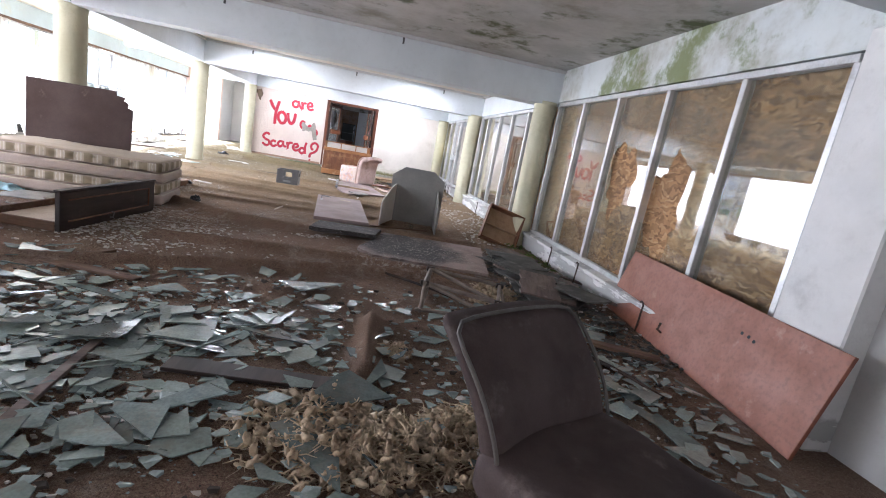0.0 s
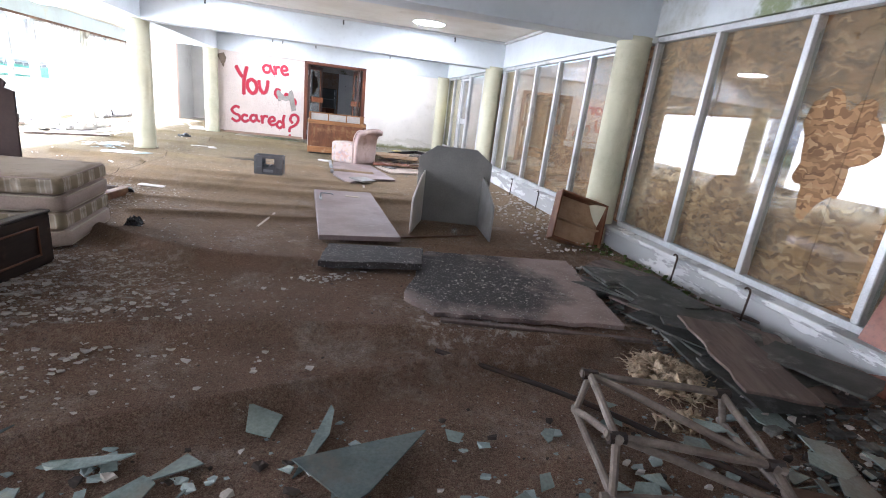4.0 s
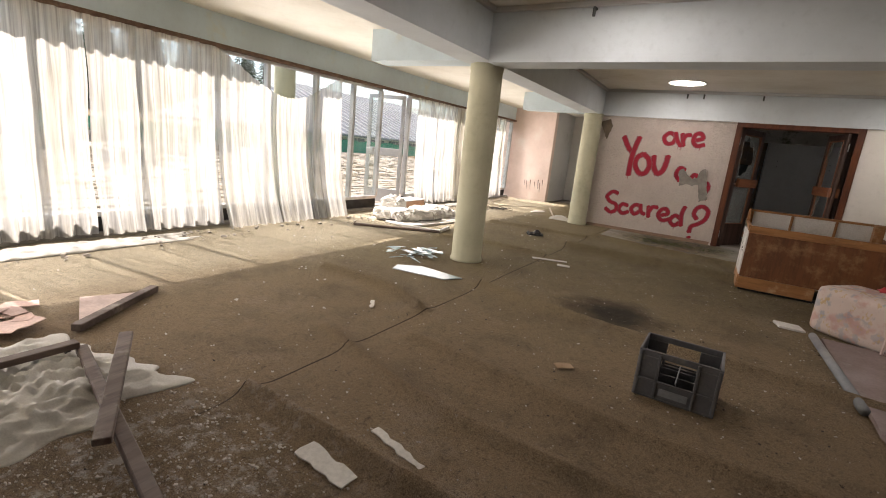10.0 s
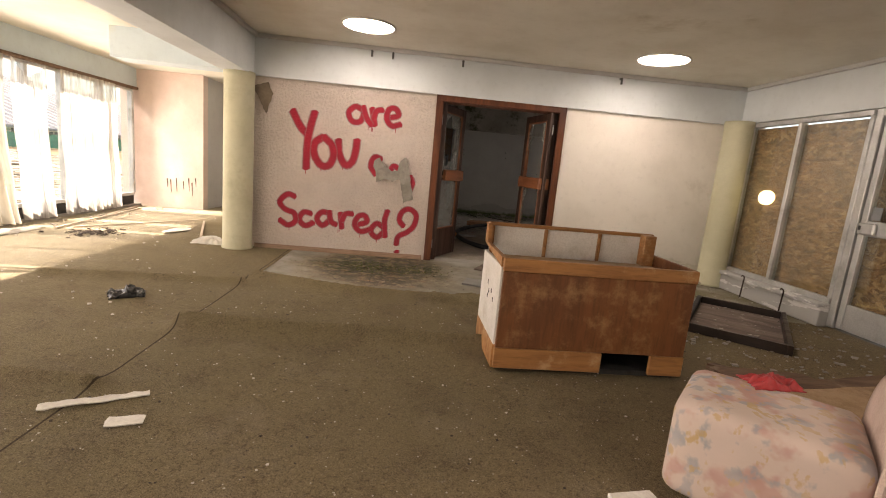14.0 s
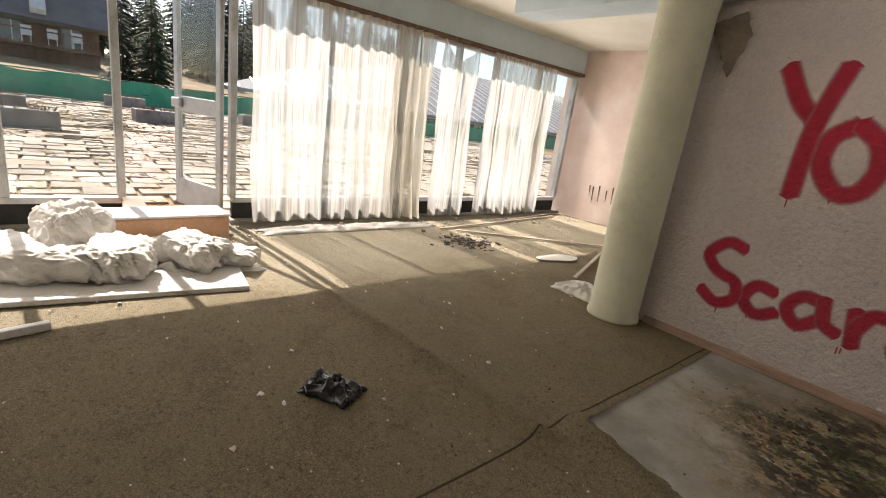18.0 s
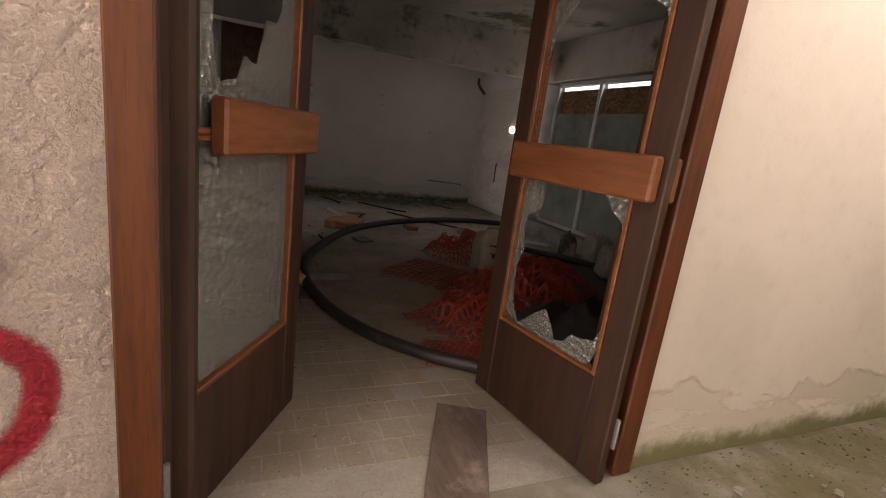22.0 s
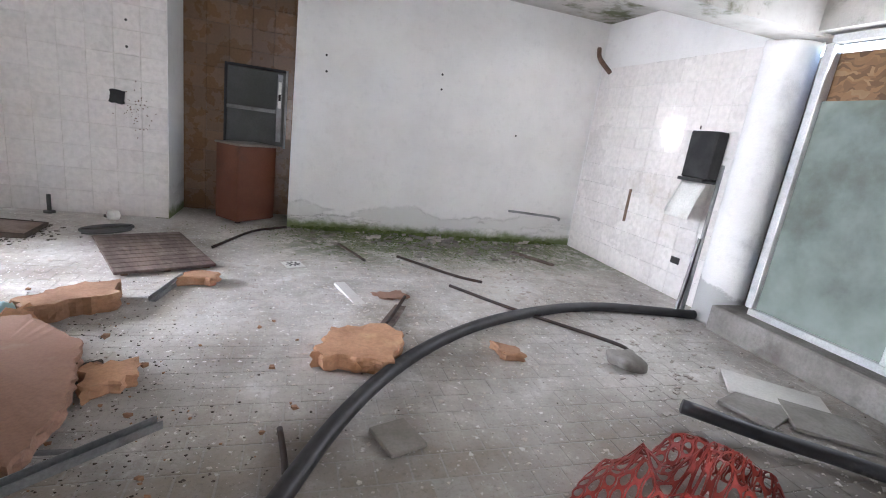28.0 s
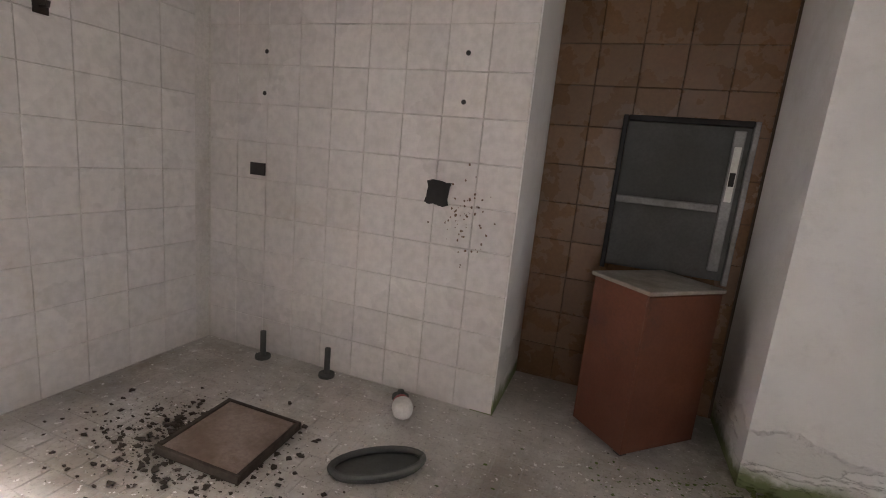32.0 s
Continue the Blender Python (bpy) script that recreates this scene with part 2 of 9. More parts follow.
def splatter(n, col):
    """Roughcast: blobs of plaster thrown on the wall, with darker specks in the hollows."""
    blob = n.ramp(n.noise(30, 6, 0.65), 0.36, 0.68)
    grit = n.noise(110, 3, 0.6)
    n.bump(n.calc("ADD", blob, n.calc("MULTIPLY", grit, 0.4)), 1.0, 0.017)
    return n.mix(n.calc("MULTIPLY", n.ramp(blob, 0, 1, 0.25, 0), n.ramp(grit, 0.42, 0.6)), col, (0.36, 0.29, 0.24))


def wall_material(name, a, b, stain=None, stain_scale=1.2, amount=0.5, rough=0.85, relief=0.3, fine=45, moss=None, low=None, deep=0.006, cast=False):
    """Painted plaster with stains; low gives damp peeled paint at the foot of the wall."""
    n = Nodes(name)
    col = n.mix(n.ramp(n.noise(1.4, 6), 0.35, 0.7), a, b)
    col = n.mix(n.ramp(n.noise(14, 6, 0.7), 0.5, 0.8, 0, 0.3), col, tuple(c * 0.72 for c in b))
    if stain:
        col = n.mix(n.ramp(n.noise(stain_scale, 9, 0.68), 0.66 - 0.22 * amount, 0.78, 0, 0.85), col, stain)
    z = n.axis(2)
    if low:
        h = n.calc("SUBTRACT", z, n.calc("MULTIPLY", n.noise(1.5, 8, 0.6), 0.52))
        edge = n.ramp(h, 0.0, 0.03, 1, 0)
        inner = n.ramp(n.noise(2.6, 8, 0.65, stretch=(0.6, 0.6, 2.6)), 0.44, 0.46)
        col = n.mix(n.calc("MULTIPLY", edge, inner), col, low)
        if moss:
            g = n.calc("SUBTRACT", z, n.calc("MULTIPLY", n.noise(6, 8, 0.7), 0.22))
            col = n.mix(n.ramp(g, -0.08, 0.02, 0.95, 0), col, moss)
        n.bump(n.calc("SUBTRACT", n.calc("MULTIPLY", n.noise(fine, 5), 0.3), n.calc("MULTIPLY", edge, inner)), min(1.0, relief * 1.8), 0.014)
    else:
        if moss:
            col = n.mix(n.ramp(n.noise(1.3, 9, 0.7), 0.52, 0.64, 0, 0.9), col, moss)
        if cast:
            col = splatter(n, col)
        else:
            n.bump(n.noise(fine, 5, 0.6), relief, deep)
    return n.done(col, rough)


def glass_material(name, tint=(0.93, 0.97, 0.95), gloss=1.0, dirty=0.12):
    n = Nodes(name)
    tr, gl, df = n.add("ShaderNodeBsdfTransparent"), n.add("ShaderNodeBsdfGlossy"), n.add("ShaderNodeBsdfDiffuse")
    tr.inputs[0].default_value = (*tint, 1)
    gl.inputs["Roughness"].default_value = 0.02
    df.inputs[0].default_value = (0.5, 0.52, 0.5, 1)
    lw = n.add("ShaderNodeLayerWeight")
    fr = n.calc("ADD", 0.035, n.calc("MULTIPLY", 0.8, n.calc("POWER", lw.outputs["Facing"], 5.0)))
    m1, m2 = n.add("ShaderNodeMixShader"), n.add("ShaderNodeMixShader")
    n.link(n.calc("MULTIPLY", fr, gloss), m1.inputs[0])
    n.link(tr.outputs[0], m1.inputs[1])
    n.link(gl.outputs[0], m1.inputs[2])
    n.link(n.ramp(n.noise(2.5, 8, 0.7), 0.35, 0.8, dirty * 0.2, dirty), m2.inputs[0])
    n.link(m1.outputs[0], m2.inputs[1])
    n.link(df.outputs[0], m2.inputs[2])
    n.link(m2.outputs[0], n.out.inputs[0])
    return n.m


def sheer_material(name, col, see=0.35, dirt_or_shade=None):
    n = Nodes(name)
    tr, tl, df = n.add("ShaderNodeBsdfTransparent"), n.add("ShaderNodeBsdfTranslucent"), n.add("ShaderNodeBsdfDiffuse")
    c = col
    if dirt_or_shade:
        c = n.mix(n.ramp(n.noise(2.2, 7, 0.6, stretch=(1, 1, 0.35)), 0.42, 0.66, 0, 0.85), col, dirt_or_shade)
    for s in (tl, df):
        n.put(s.inputs[0], c)
    m1, m2 = n.add("ShaderNodeMixShader"), n.add("ShaderNodeMixShader")
    m1.inputs[0].default_value = 0.30
    n.link(tl.outputs[0], m1.inputs[1])
    n.link(df.outputs[0], m1.inputs[2])
    weave = n.ramp(n.noise(5, 5, 0.6, stretch=(1, 7, 0.12)), 0.36, 0.66, max(0.04, see - 0.16), see + 0.24)
    n.link(weave, m2.inputs[0])
    n.link(m1.outputs[0], m2.inputs[1])
    n.link(tr.outputs[0], m2.inputs[2])
    n.link(m2.outputs[0], n.out.inputs[0])
    return n.m


def glow_material(name, col, power):
    n = Nodes(name)
    n.p.inputs["Emission Color"].default_value = (*col, 1)
    n.p.inputs["Emission Strength"].default_value = power
    return n.done(col, 0.4)


def spray_material():
    """Red spray paint whose edges thin out into specks; v runs across the stroke."""
    n = Nodes("red_spray_paint")
    uv = n.add("ShaderNodeUVMap").outputs[0]
    s = n.add("ShaderNodeSeparateXYZ")
    n.link(uv, s.inputs[0])
    d = n.calc("ABSOLUTE", n.calc("SUBTRACT", s.outputs[1], 0.5))
    speck = n.calc("MULTIPLY", n.calc("SUBTRACT", n.noise(340, 3, 0.7), 0.5), 0.42)
    a = n.ramp(n.calc("ADD", d, speck), 0.19, 0.44, 1, 0)
    n.p.inputs["Alpha"].default_value = 1
    n.link(a, n.p.inputs["Alpha"])
    col = n.mix(n.ramp(n.noise(12, 5), 0.3, 0.7), (0.50, 0.008, 0.033), (0.40, 0.006, 0.027))
    splatter(n, col)
    col = n.mix(n.ramp(a, 0.3, 0.98, 1, 0), col, (0.95, 0.30, 0.33))
    return n.done(col, 0.55)


def kitchen_floor_material(name, a, b, vary):
    """Brown tiles under a coat of grey dust, flakes of white paint, and moss by the north wall."""
    n = Nodes(name)
    x, y = n.axis(0), n.axis(1)
    col = n.mix(n.ramp(n.noise(1.6, 6), 0.35, 0.68), a, b)
    col = n.mix(n.ramp(n.noise(70, 3), 0.35, 0.75, 0, 0.4), col, (0.09, 0.075, 0.06))
    if vary:
        hs = n.add("ShaderNodeHueSaturation")
        n.put(hs.inputs["Value"], n.ramp(n.random(), 0, 1, 1 - vary, 1 + vary))
        n.put(hs.inputs["Color"], col)
        col = hs.outputs[0]
    far = n.ramp(n.calc("ADD", y, n.calc("MULTIPLY", n.noise(0.9, 4), 2.2)), 19.3, 22.4)
    dust = n.calc("MULTIPLY", n.ramp(n.noise(1.3, 8, 0.72), 0.30, 0.66, 0.3, 1.0), n.ramp(far, 0, 1, 0.25, 0.97))
    col = n.mix(dust, col, (0.60, 0.58, 0.55))
    col = n.mix(n.ramp(n.noise(2.4, 9, 0.75), 0.52, 0.74, 0, 0.5), col, (0.20, 0.175, 0.14))
    col = n.mix(n.ramp(n.noise(55, 6, 0.8), 0.54, 0.64, 0, 0.5), col, (0.14, 0.125, 0.105))
    smear = n.calc("MULTIPLY", n.ramp(n.noise(2.6, 10, 0.82), 0.54, 0.68, 0, 0.6), n.ramp(far, 0, 1, 0.15, 1.0))
    col = n.mix(smear, col, (0.76, 0.75, 0.73))
    flake = n.calc("MULTIPLY", n.ramp(n.noise(30, 4, 0.6), 0.635, 0.655), n.ramp(far, 0, 1, 0.12, 1.0))
    col = n.mix(flake, col, (0.80, 0.79, 0.77))
    # shade beside the glazing, behind the door leaf, painted near-black on the floor
    dirt_or_shade = n.calc("MULTIPLY", n.ramp(n.calc("ADD", x, n.calc("MULTIPLY", n.noise(1.7, 7, 0.7), 1.0)), 1.2, 1.9), n.ramp(n.calc("ADD", y, n.noise(1.4, 6)), 19.6, 20.4, 0.92, 0))
    col = n.mix(dirt_or_shade, col, (0.055, 0.048, 0.040))
    wet = n.calc("MULTIPLY", n.ramp(n.calc("ADD", y, n.calc("MULTIPLY", n.noise(2.2, 7, 0.7), 1.5)), 22.75, 23.5, 0, 0.95), n.ramp(x, -0.9, -0.1))
    green = n.mix(n.ramp(n.noise(9, 6), 0.4, 0.65), (0.075, 0.105, 0.028), (0.13, 0.135, 0.075))
    col = n.mix(n.calc("MULTIPLY", wet, n.ramp(n.noise(5, 7, 0.7), 0.38, 0.55)), col, green)
    n.bump(n.calc("ADD", n.noise(60, 3), flake), 0.25, 0.004)
    return n.done(col, n.ramp(wet, 0, 1, 0.75, 0.4))


def screed_material():
    """Bare pale screed with olive-brown damp, black moss round one wet place."""
    n = Nodes("mossy_screed")
    col = n.mix(n.ramp(n.noise(1.8, 7, 0.65), 0.35, 0.65), (0.31, 0.295, 0.26), (0.18, 0.165, 0.13))
    d = n.add("ShaderNodeVectorMath", operation="DISTANCE")
    n.link(n.pos, d.inputs[0])
    d.inputs[1].default_value = (-1.9, 15.55, 0)
    q = n.calc("ADD", d.outputs["Value"], n.calc("MULTIPLY", n.calc("SUBTRACT", n.noise(3.2, 9, 0.72), 0.5), 1.5))
    col = n.mix(n.ramp(q, 0.55, 1.15, 0.85, 0), col, (0.19, 0.145, 0.070))
    col = n.mix(n.calc("MULTIPLY", n.ramp(q, 0.5, 1.0, 1, 0), n.ramp(n.noise(6, 6, 0.7), 0.52, 0.62)), col, (0.24, 0.12, 0.045))
    col = n.mix(n.calc("MULTIPLY", n.ramp(q, 0.5, 1.05, 1, 0), n.ramp(n.noise(24, 5, 0.8), 0.56, 0.62)), col, (0.46, 0.44, 0.40))
    col = n.mix(n.calc("MULTIPLY", n.ramp(q, 0.5, 1.0, 1, 0), n.ramp(n.noise(8, 9, 0.8), 0.44, 0.51)), col, (0.014, 0.014, 0.007))
    col = n.mix(n.calc("MULTIPLY", n.ramp(n.axis(0), 0.1, 0.7, 0, 0.85), n.ramp(n.noise(2.4, 8, 0.7), 0.35, 0.6)), col, (0.13, 0.115, 0.055))
    col = n.mix(n.ramp(n.noise(60, 4, 0.7), 0.55, 0.75, 0, 0.5), col, (0.12, 0.11, 0.085))
    n.bump(n.calc("ADD", n.noise(60, 5), n.noise(9, 6)), 0.5, 0.008)
    return n.done(col, n.ramp(q, 0.5, 1.2, 0.45, 0.8))


CARPET = carpet_material()
OSB = osb_material()
# darker copy of the strand board, its main tones scaled by 0.45
OSB_DARK = osb_material("dark_strand_board", 0.45)
CONCRETE = plain("bare_concrete", (0.30, 0.285, 0.26), (0.19, 0.175, 0.155), 2.2, 50, 0.85, 0.4, dirt_or_shade=(0.07, 0.06, 0.045), dirt_scale=1.7, dirt_amount=0.6)
MOSSY = screed_material()
CEILING = wall_material("ceiling_paint", (0.70, 0.68, 0.62), (0.60, 0.57, 0.50), (0.42, 0.37, 0.28), 0.9, 0.35, relief=0.25)
CEILING_DAMP = wall_material("damp_ceiling", (0.52, 0.51, 0.48), (0.38, 0.37, 0.34), (0.20, 0.17, 0.11), 1.1, 0.9, relief=0.4, moss=(0.075, 0.088, 0.024))
BAY_CEILING = wall_material("bay_ceiling_paint", (0.74, 0.72, 0.64), (0.66, 0.63, 0.54), (0.52, 0.46, 0.34), 1.0, 0.3, relief=0.2)
BEAM = wall_material("pale_grey_blue_paint", (0.60, 0.645, 0.665), (0.53, 0.57, 0.585), (0.36, 0.37, 0.35), 1.3, 0.25, relief=0.2)
BEAM_MOSS = wall_material("mouldy_blue_paint", (0.60, 0.64, 0.64), (0.52, 0.55, 0.54), (0.26, 0.24, 0.17), 1.4, 0.9, relief=0.4, moss=(0.16, 0.19, 0.07))
BLUE = wall_material("light_blue_paint", (0.56, 0.66, 0.70), (0.50, 0.58, 0.61), (0.60, 0.55, 0.38), 1.2, 0.5, relief=0.25)
ROUGHCAST = wall_material("pinkish_roughcast", (0.72, 0.63, 0.56), (0.64, 0.55, 0.49), (0.50, 0.43, 0.37), 1.5, 0.35, cast=True)
OFFWHITE = wall_material("off_white_plaster", (0.72, 0.68, 0.62), (0.64, 0.60, 0.54), (0.50, 0.45, 0.38), 1.1, 0.25, relief=0.3, low=(0.62, 0.585, 0.51), moss=(0.17, 0.17, 0.07))
PINK = wall_material("flaking_pink_plaster", (0.72, 0.58, 0.52), (0.62, 0.49, 0.43), (0.76, 0.70, 0.64), 1.6, 0.75, relief=0.5)
GREYWALL = wall_material("grey_plaster", (0.52, 0.52, 0.51), (0.46, 0.46, 0.45), (0.36, 0.35, 0.33), 1.4, 0.4)
KITCHEN = wall_material("peeling_white_paint", (0.74, 0.735, 0.72), (0.66, 0.65, 0.635), (0.55, 0.53, 0.49), 1.2, 0.35, low=(0.62, 0.615, 0.595), moss=(0.12, 0.155, 0.045), relief=0.5)
COLUMN = wall_material("cream_column_paint", (0.53, 0.515, 0.375), (0.44, 0.425, 0.30), (0.34, 0.325, 0.225), 1.8, 0.65, relief=0.45)
COLUMN_WHITE = wall_material("scuffed_white_column", (0.68, 0.68, 0.67), (0.58, 0.58, 0.57), (0.36, 0.36, 0.36), 1.8, 0.5, relief=0.3, low=(0.38, 0.38, 0.37))
ALU = plain("dull_aluminium", (0.62, 0.63, 0.63), (0.48, 0.49, 0.49), 3, 90, 0.42, 0.08, metal=0.55, dirt_or_shade=(0.30, 0.29, 0.26), dirt_amount=0.4)
ALU_DARK = plain("weathered_grey_metal", (0.30, 0.31, 0.31), (0.20, 0.20, 0.20), 4, 90, 0.5, 0.1, metal=0.6, dirt_or_shade=(0.12, 0.09, 0.06))
BLACK = plain("black_vent", (0.02, 0.02, 0.02), (0.012, 0.012, 0.012), 5, 60, 0.7)
GLASS = glass_material("window_glass", (0.95, 0.98, 0.97), 1.0, 0.07)
GLASS_DIRTY = glass_material("dusty_glass", (0.90, 0.93, 0.90), 2.6, 0.07)
GLASS_GREEN = plain("whitewashed_green_glass", (0.25, 0.295, 0.265), (0.15, 0.185, 0.165), 1.1, 5, 0.14, 0.03, dirt_or_shade=(0.10, 0.105, 0.08), dirt_scale=1.1, dirt_amount=0.5)
SHARD = plain("pale_green_glass", (0.21, 0.255, 0.245), (0.11, 0.14, 0.135), 5, 80, 0.13, 0.04, dirt_or_shade=(0.20, 0.18, 0.15), dirt_scale=4, dirt_amount=0.5, vary=0.4)
SHARD_BLUE = plain("pale_blue_glass", (0.55, 0.66, 0.68), (0.45, 0.57, 0.60), 5, 80, 0.12, 0.04, vary=0.2)
SHEER = sheer_material("sheer_white_cloth", (0.70, 0.69, 0.66), 0.28, (0.58, 0.55, 0.48))
SHEER_GREY = sheer_material("greyish_sheer_cloth", (0.62, 0.59, 0.51), 0.10, (0.46, 0.43, 0.36))
SHEER_STAINED = sheer_material("stained_sheer_cloth", (0.78, 0.72, 0.56), 0.20, (0.62, 0.50, 0.30))
LINEN = plain("crumpled_white_linen", (0.66, 0.64, 0.60), (0.55, 0.53, 0.49), 4, 120, 0.9, 0.2, dirt_or_shade=(0.50, 0.44, 0.35), dirt_amount=0.2)
WOOD_FRAME = wood("red_brown_door_wood", (0.145, 0.044, 0.016), (0.080, 0.023, 0.009), 0.45, (1, 1, 0.10))
WOOD_DARK = wood("dark_stained_wood", (0.030, 0.018, 0.013), (0.018, 0.011, 0.009), 0.38, (1, 0.15, 1), wear=(0.10, 0.06, 0.04), wear_amount=0.1)
WOOD_LEAF = wood("brown_door_leaf_wood", (0.042, 0.017, 0.008), (0.024, 0.009, 0.005), 0.55, (1, 1, 0.10))
WOOD_PINE = wood("orange_pine", (0.19, 0.066, 0.023), (0.125, 0.039, 0.013), 0.5, (0.14, 1, 1), 10, wear=(0.20, 0.06, 0.02), wear_amount=0.15)
WOOD_OAK = wood("scuffed_orange_veneer", (0.36, 0.17, 0.06), (0.26, 0.115, 0.04), 0.5, (0.12, 1, 1), 9, wear=(0.46, 0.30, 0.16), wear_amount=0.25)
WOOD_SCRAPED = wood("scraped_brown_veneer", (0.17, 0.062, 0.022), (0.12, 0.042, 0.015), 0.5, (1, 1, 0.15), 7, wear=(0.33, 0.20, 0.09), wear_amount=0.65)
WOOD_RED = wood("red_brown_board", (0.235, 0.078, 0.040), (0.20, 0.066, 0.034), 0.45, (1, 0.2, 1), 6, wear=(0.30, 0.15, 0.10), wear_amount=0.1)
WOOD_GREY = wood("grey_weathered_wood", (0.16, 0.115, 0.095), (0.10, 0.072, 0.06), 0.75, (1, 0.15, 1), 10, wear=(0.28, 0.24, 0.21), wear_amount=0.3)
WOOD_OLD = wood("old_brown_wood", (0.14, 0.075, 0.040), (0.09, 0.046, 0.025), 0.65, (0.15, 1, 1), 10, wear=(0.24, 0.18, 0.13), wear_amount=0.35)
LAMINATE = plain("mauve_grey_laminate", (0.27, 0.20, 0.19), (0.22, 0.165, 0.155), 2.5, 60, 0.55, 0.06, dirt_or_shade=(0.34, 0.30, 0.28), dirt_scale=5, dirt_amount=0.25)
HEADBOARD = plain("dark_brown_laminate", (0.050, 0.028, 0.022), (0.038, 0.021, 0.017), 2, 60, 0.85, 0.05, dirt_or_shade=(0.12, 0.09, 0.075), dirt_scale=4, dirt_amount=0.15)
CHIPBOARD = plain("raw_chipboard", (0.40, 0.27, 0.16), (0.32, 0.21, 0.12), 10, 160, 0.85, 0.3, dirt_or_shade=(0.20, 0.13, 0.08), dirt_amount=0.3)
PALEBOARD = plain("pale_board", (0.55, 0.47, 0.38), (0.46, 0.38, 0.30), 4, 80, 0.75, 0.15, dirt_or_shade=(0.25, 0.19, 0.13), dirt_amount=0.3)
GREYBOARD = plain("grey_painted_board", (0.23, 0.225, 0.21), (0.19, 0.185, 0.175), 3, 80, 0.5, 0.06, dirt_or_shade=(0.30, 0.28, 0.25), dirt_amount=0.2)
WHITEBOARD = plain("dirty_white_laminate", (0.68, 0.66, 0.63), (0.58, 0.56, 0.52), 3, 80, 0.45, 0.05, dirt_or_shade=(0.36, 0.30, 0.24), dirt_amount=0.3)
CHARRED = charred_material()
SKIRTING = wood("dusty_pinkish_wood", (0.34, 0.22, 0.15), (0.24, 0.15, 0.10), 0.7, (0.12, 1, 1), 9, wear=(0.14, 0.10, 0.07), wear_amount=0.4)
MATTRESS = plain("stained_mattress_ticking", (0.50, 0.44, 0.35), (0.42, 0.36, 0.28), 2.2, 90, 0.9, 0.15, dirt_or_shade=(0.30, 0.25, 0.18), dirt_scale=2.5, dirt_amount=0.35)
MATTRESS_PINK = plain("pale_mattress_side", (0.40, 0.325, 0.28), (0.33, 0.265, 0.225), 2.2, 90, 0.9, 0.12, dirt_or_shade=(0.32, 0.26, 0.20), dirt_amount=0.3)
VELVET = plain("mauve_brown_upholstery", (0.060, 0.038, 0.034), (0.042, 0.027, 0.025), 4, 200, 0.8, 0.3, dirt_or_shade=(0.13, 0.105, 0.09), dirt_scale=7, dirt_amount=0.25)
PIPING = plain("grey_piping_cord", (0.11, 0.10, 0.09), None, 8, 90, 0.7)
SEATPINK = plain("faded_pink_upholstery", (0.60, 0.47, 0.42), (0.50, 0.38, 0.33), 4, 120, 0.9, 0.2, dirt_or_shade=(0.33, 0.24, 0.19), dirt_scale=5, dirt_amount=0.35)
WOOL = plain("yellowish_stuffing", (0.50, 0.40, 0.28), (0.36, 0.27, 0.175), 9, 110, 0.95, 0.6, dirt_or_shade=(0.13, 0.08, 0.045), dirt_scale=9, dirt_amount=0.6)
PLASTER = plain("plaster_crumbs", (0.52, 0.48, 0.43), (0.40, 0.36, 0.32), 12, 90, 0.9, 0.2, vary=0.3)
CRATE = plain("grey_crate_plastic", (0.125, 0.125, 0.13), (0.10, 0.10, 0.105), 4, 70, 0.5, 0.06, dirt_or_shade=(0.22, 0.20, 0.17), dirt_scale=5, dirt_amount=0.2)
WHITE = plain("white_plastic", (0.72, 0.72, 0.69), (0.64, 0.64, 0.60), 4, 60, 0.4, 0.05, dirt_or_shade=(0.42, 0.38, 0.30), dirt_amount=0.25)
JERRY = plain("cloudy_white_plastic", (0.33, 0.305, 0.26), (0.22, 0.20, 0.165), 3, 60, 0.4, 0.06, dirt_or_shade=(0.07, 0.06, 0.045), dirt_scale=4, dirt_amount=0.35)
RUBBER = plain("black_rubber", (0.022, 0.022, 0.024), (0.014, 0.014, 0.015), 6, 70, 0.5, 0.1, dirt_or_shade=(0.10, 0.095, 0.085), dirt_scale=6, dirt_amount=0.3)
NET = plain("orange_red_plastic_net", (0.36, 0.034, 0.020), (0.21, 0.017, 0.011), 4, 60, 0.55, 0.1, dirt_or_shade=(0.22, 0.05, 0.03), dirt_scale=3, dirt_amount=0.3)
FOAM = plain("orange_foam_board", (0.50, 0.285, 0.165), (0.37, 0.20, 0.11), 5, 60, 0.9, 0.7, dirt_or_shade=(0.55, 0.36, 0.20), dirt_scale=4, dirt_amount=0.3, vary=0.25)
FOAM_SKIN = plain("brown_foam_skin", (0.45, 0.265, 0.185), (0.36, 0.205, 0.14), 2, 80, 0.8, 0.15, dirt_or_shade=(0.42, 0.30, 0.22), dirt_scale=4, dirt_amount=0.2, vary=0.2)
BAG_BLACK = plain("black_plastic_sheet", (0.013, 0.013, 0.014), (0.02, 0.02, 0.021), 6, 40, 0.28, 0.2)
BAG_BLUE = plain("light_blue_plastic", (0.22, 0.42, 0.52), (0.34, 0.50, 0.56), 8, 40, 0.35, 0.2)
RUST = plain("red_brown_cabinet_paint", (0.15, 0.046, 0.019), (0.11, 0.032, 0.014), 2.2, 70, 0.55, 0.1, dirt_or_shade=(0.045, 0.03, 0.024), dirt_scale=2.0, dirt_amount=0.4)
IRON = plain("dark_iron", (0.035, 0.03, 0.028), (0.06, 0.035, 0.022), 8, 90, 0.6, 0.2, metal=0.5)
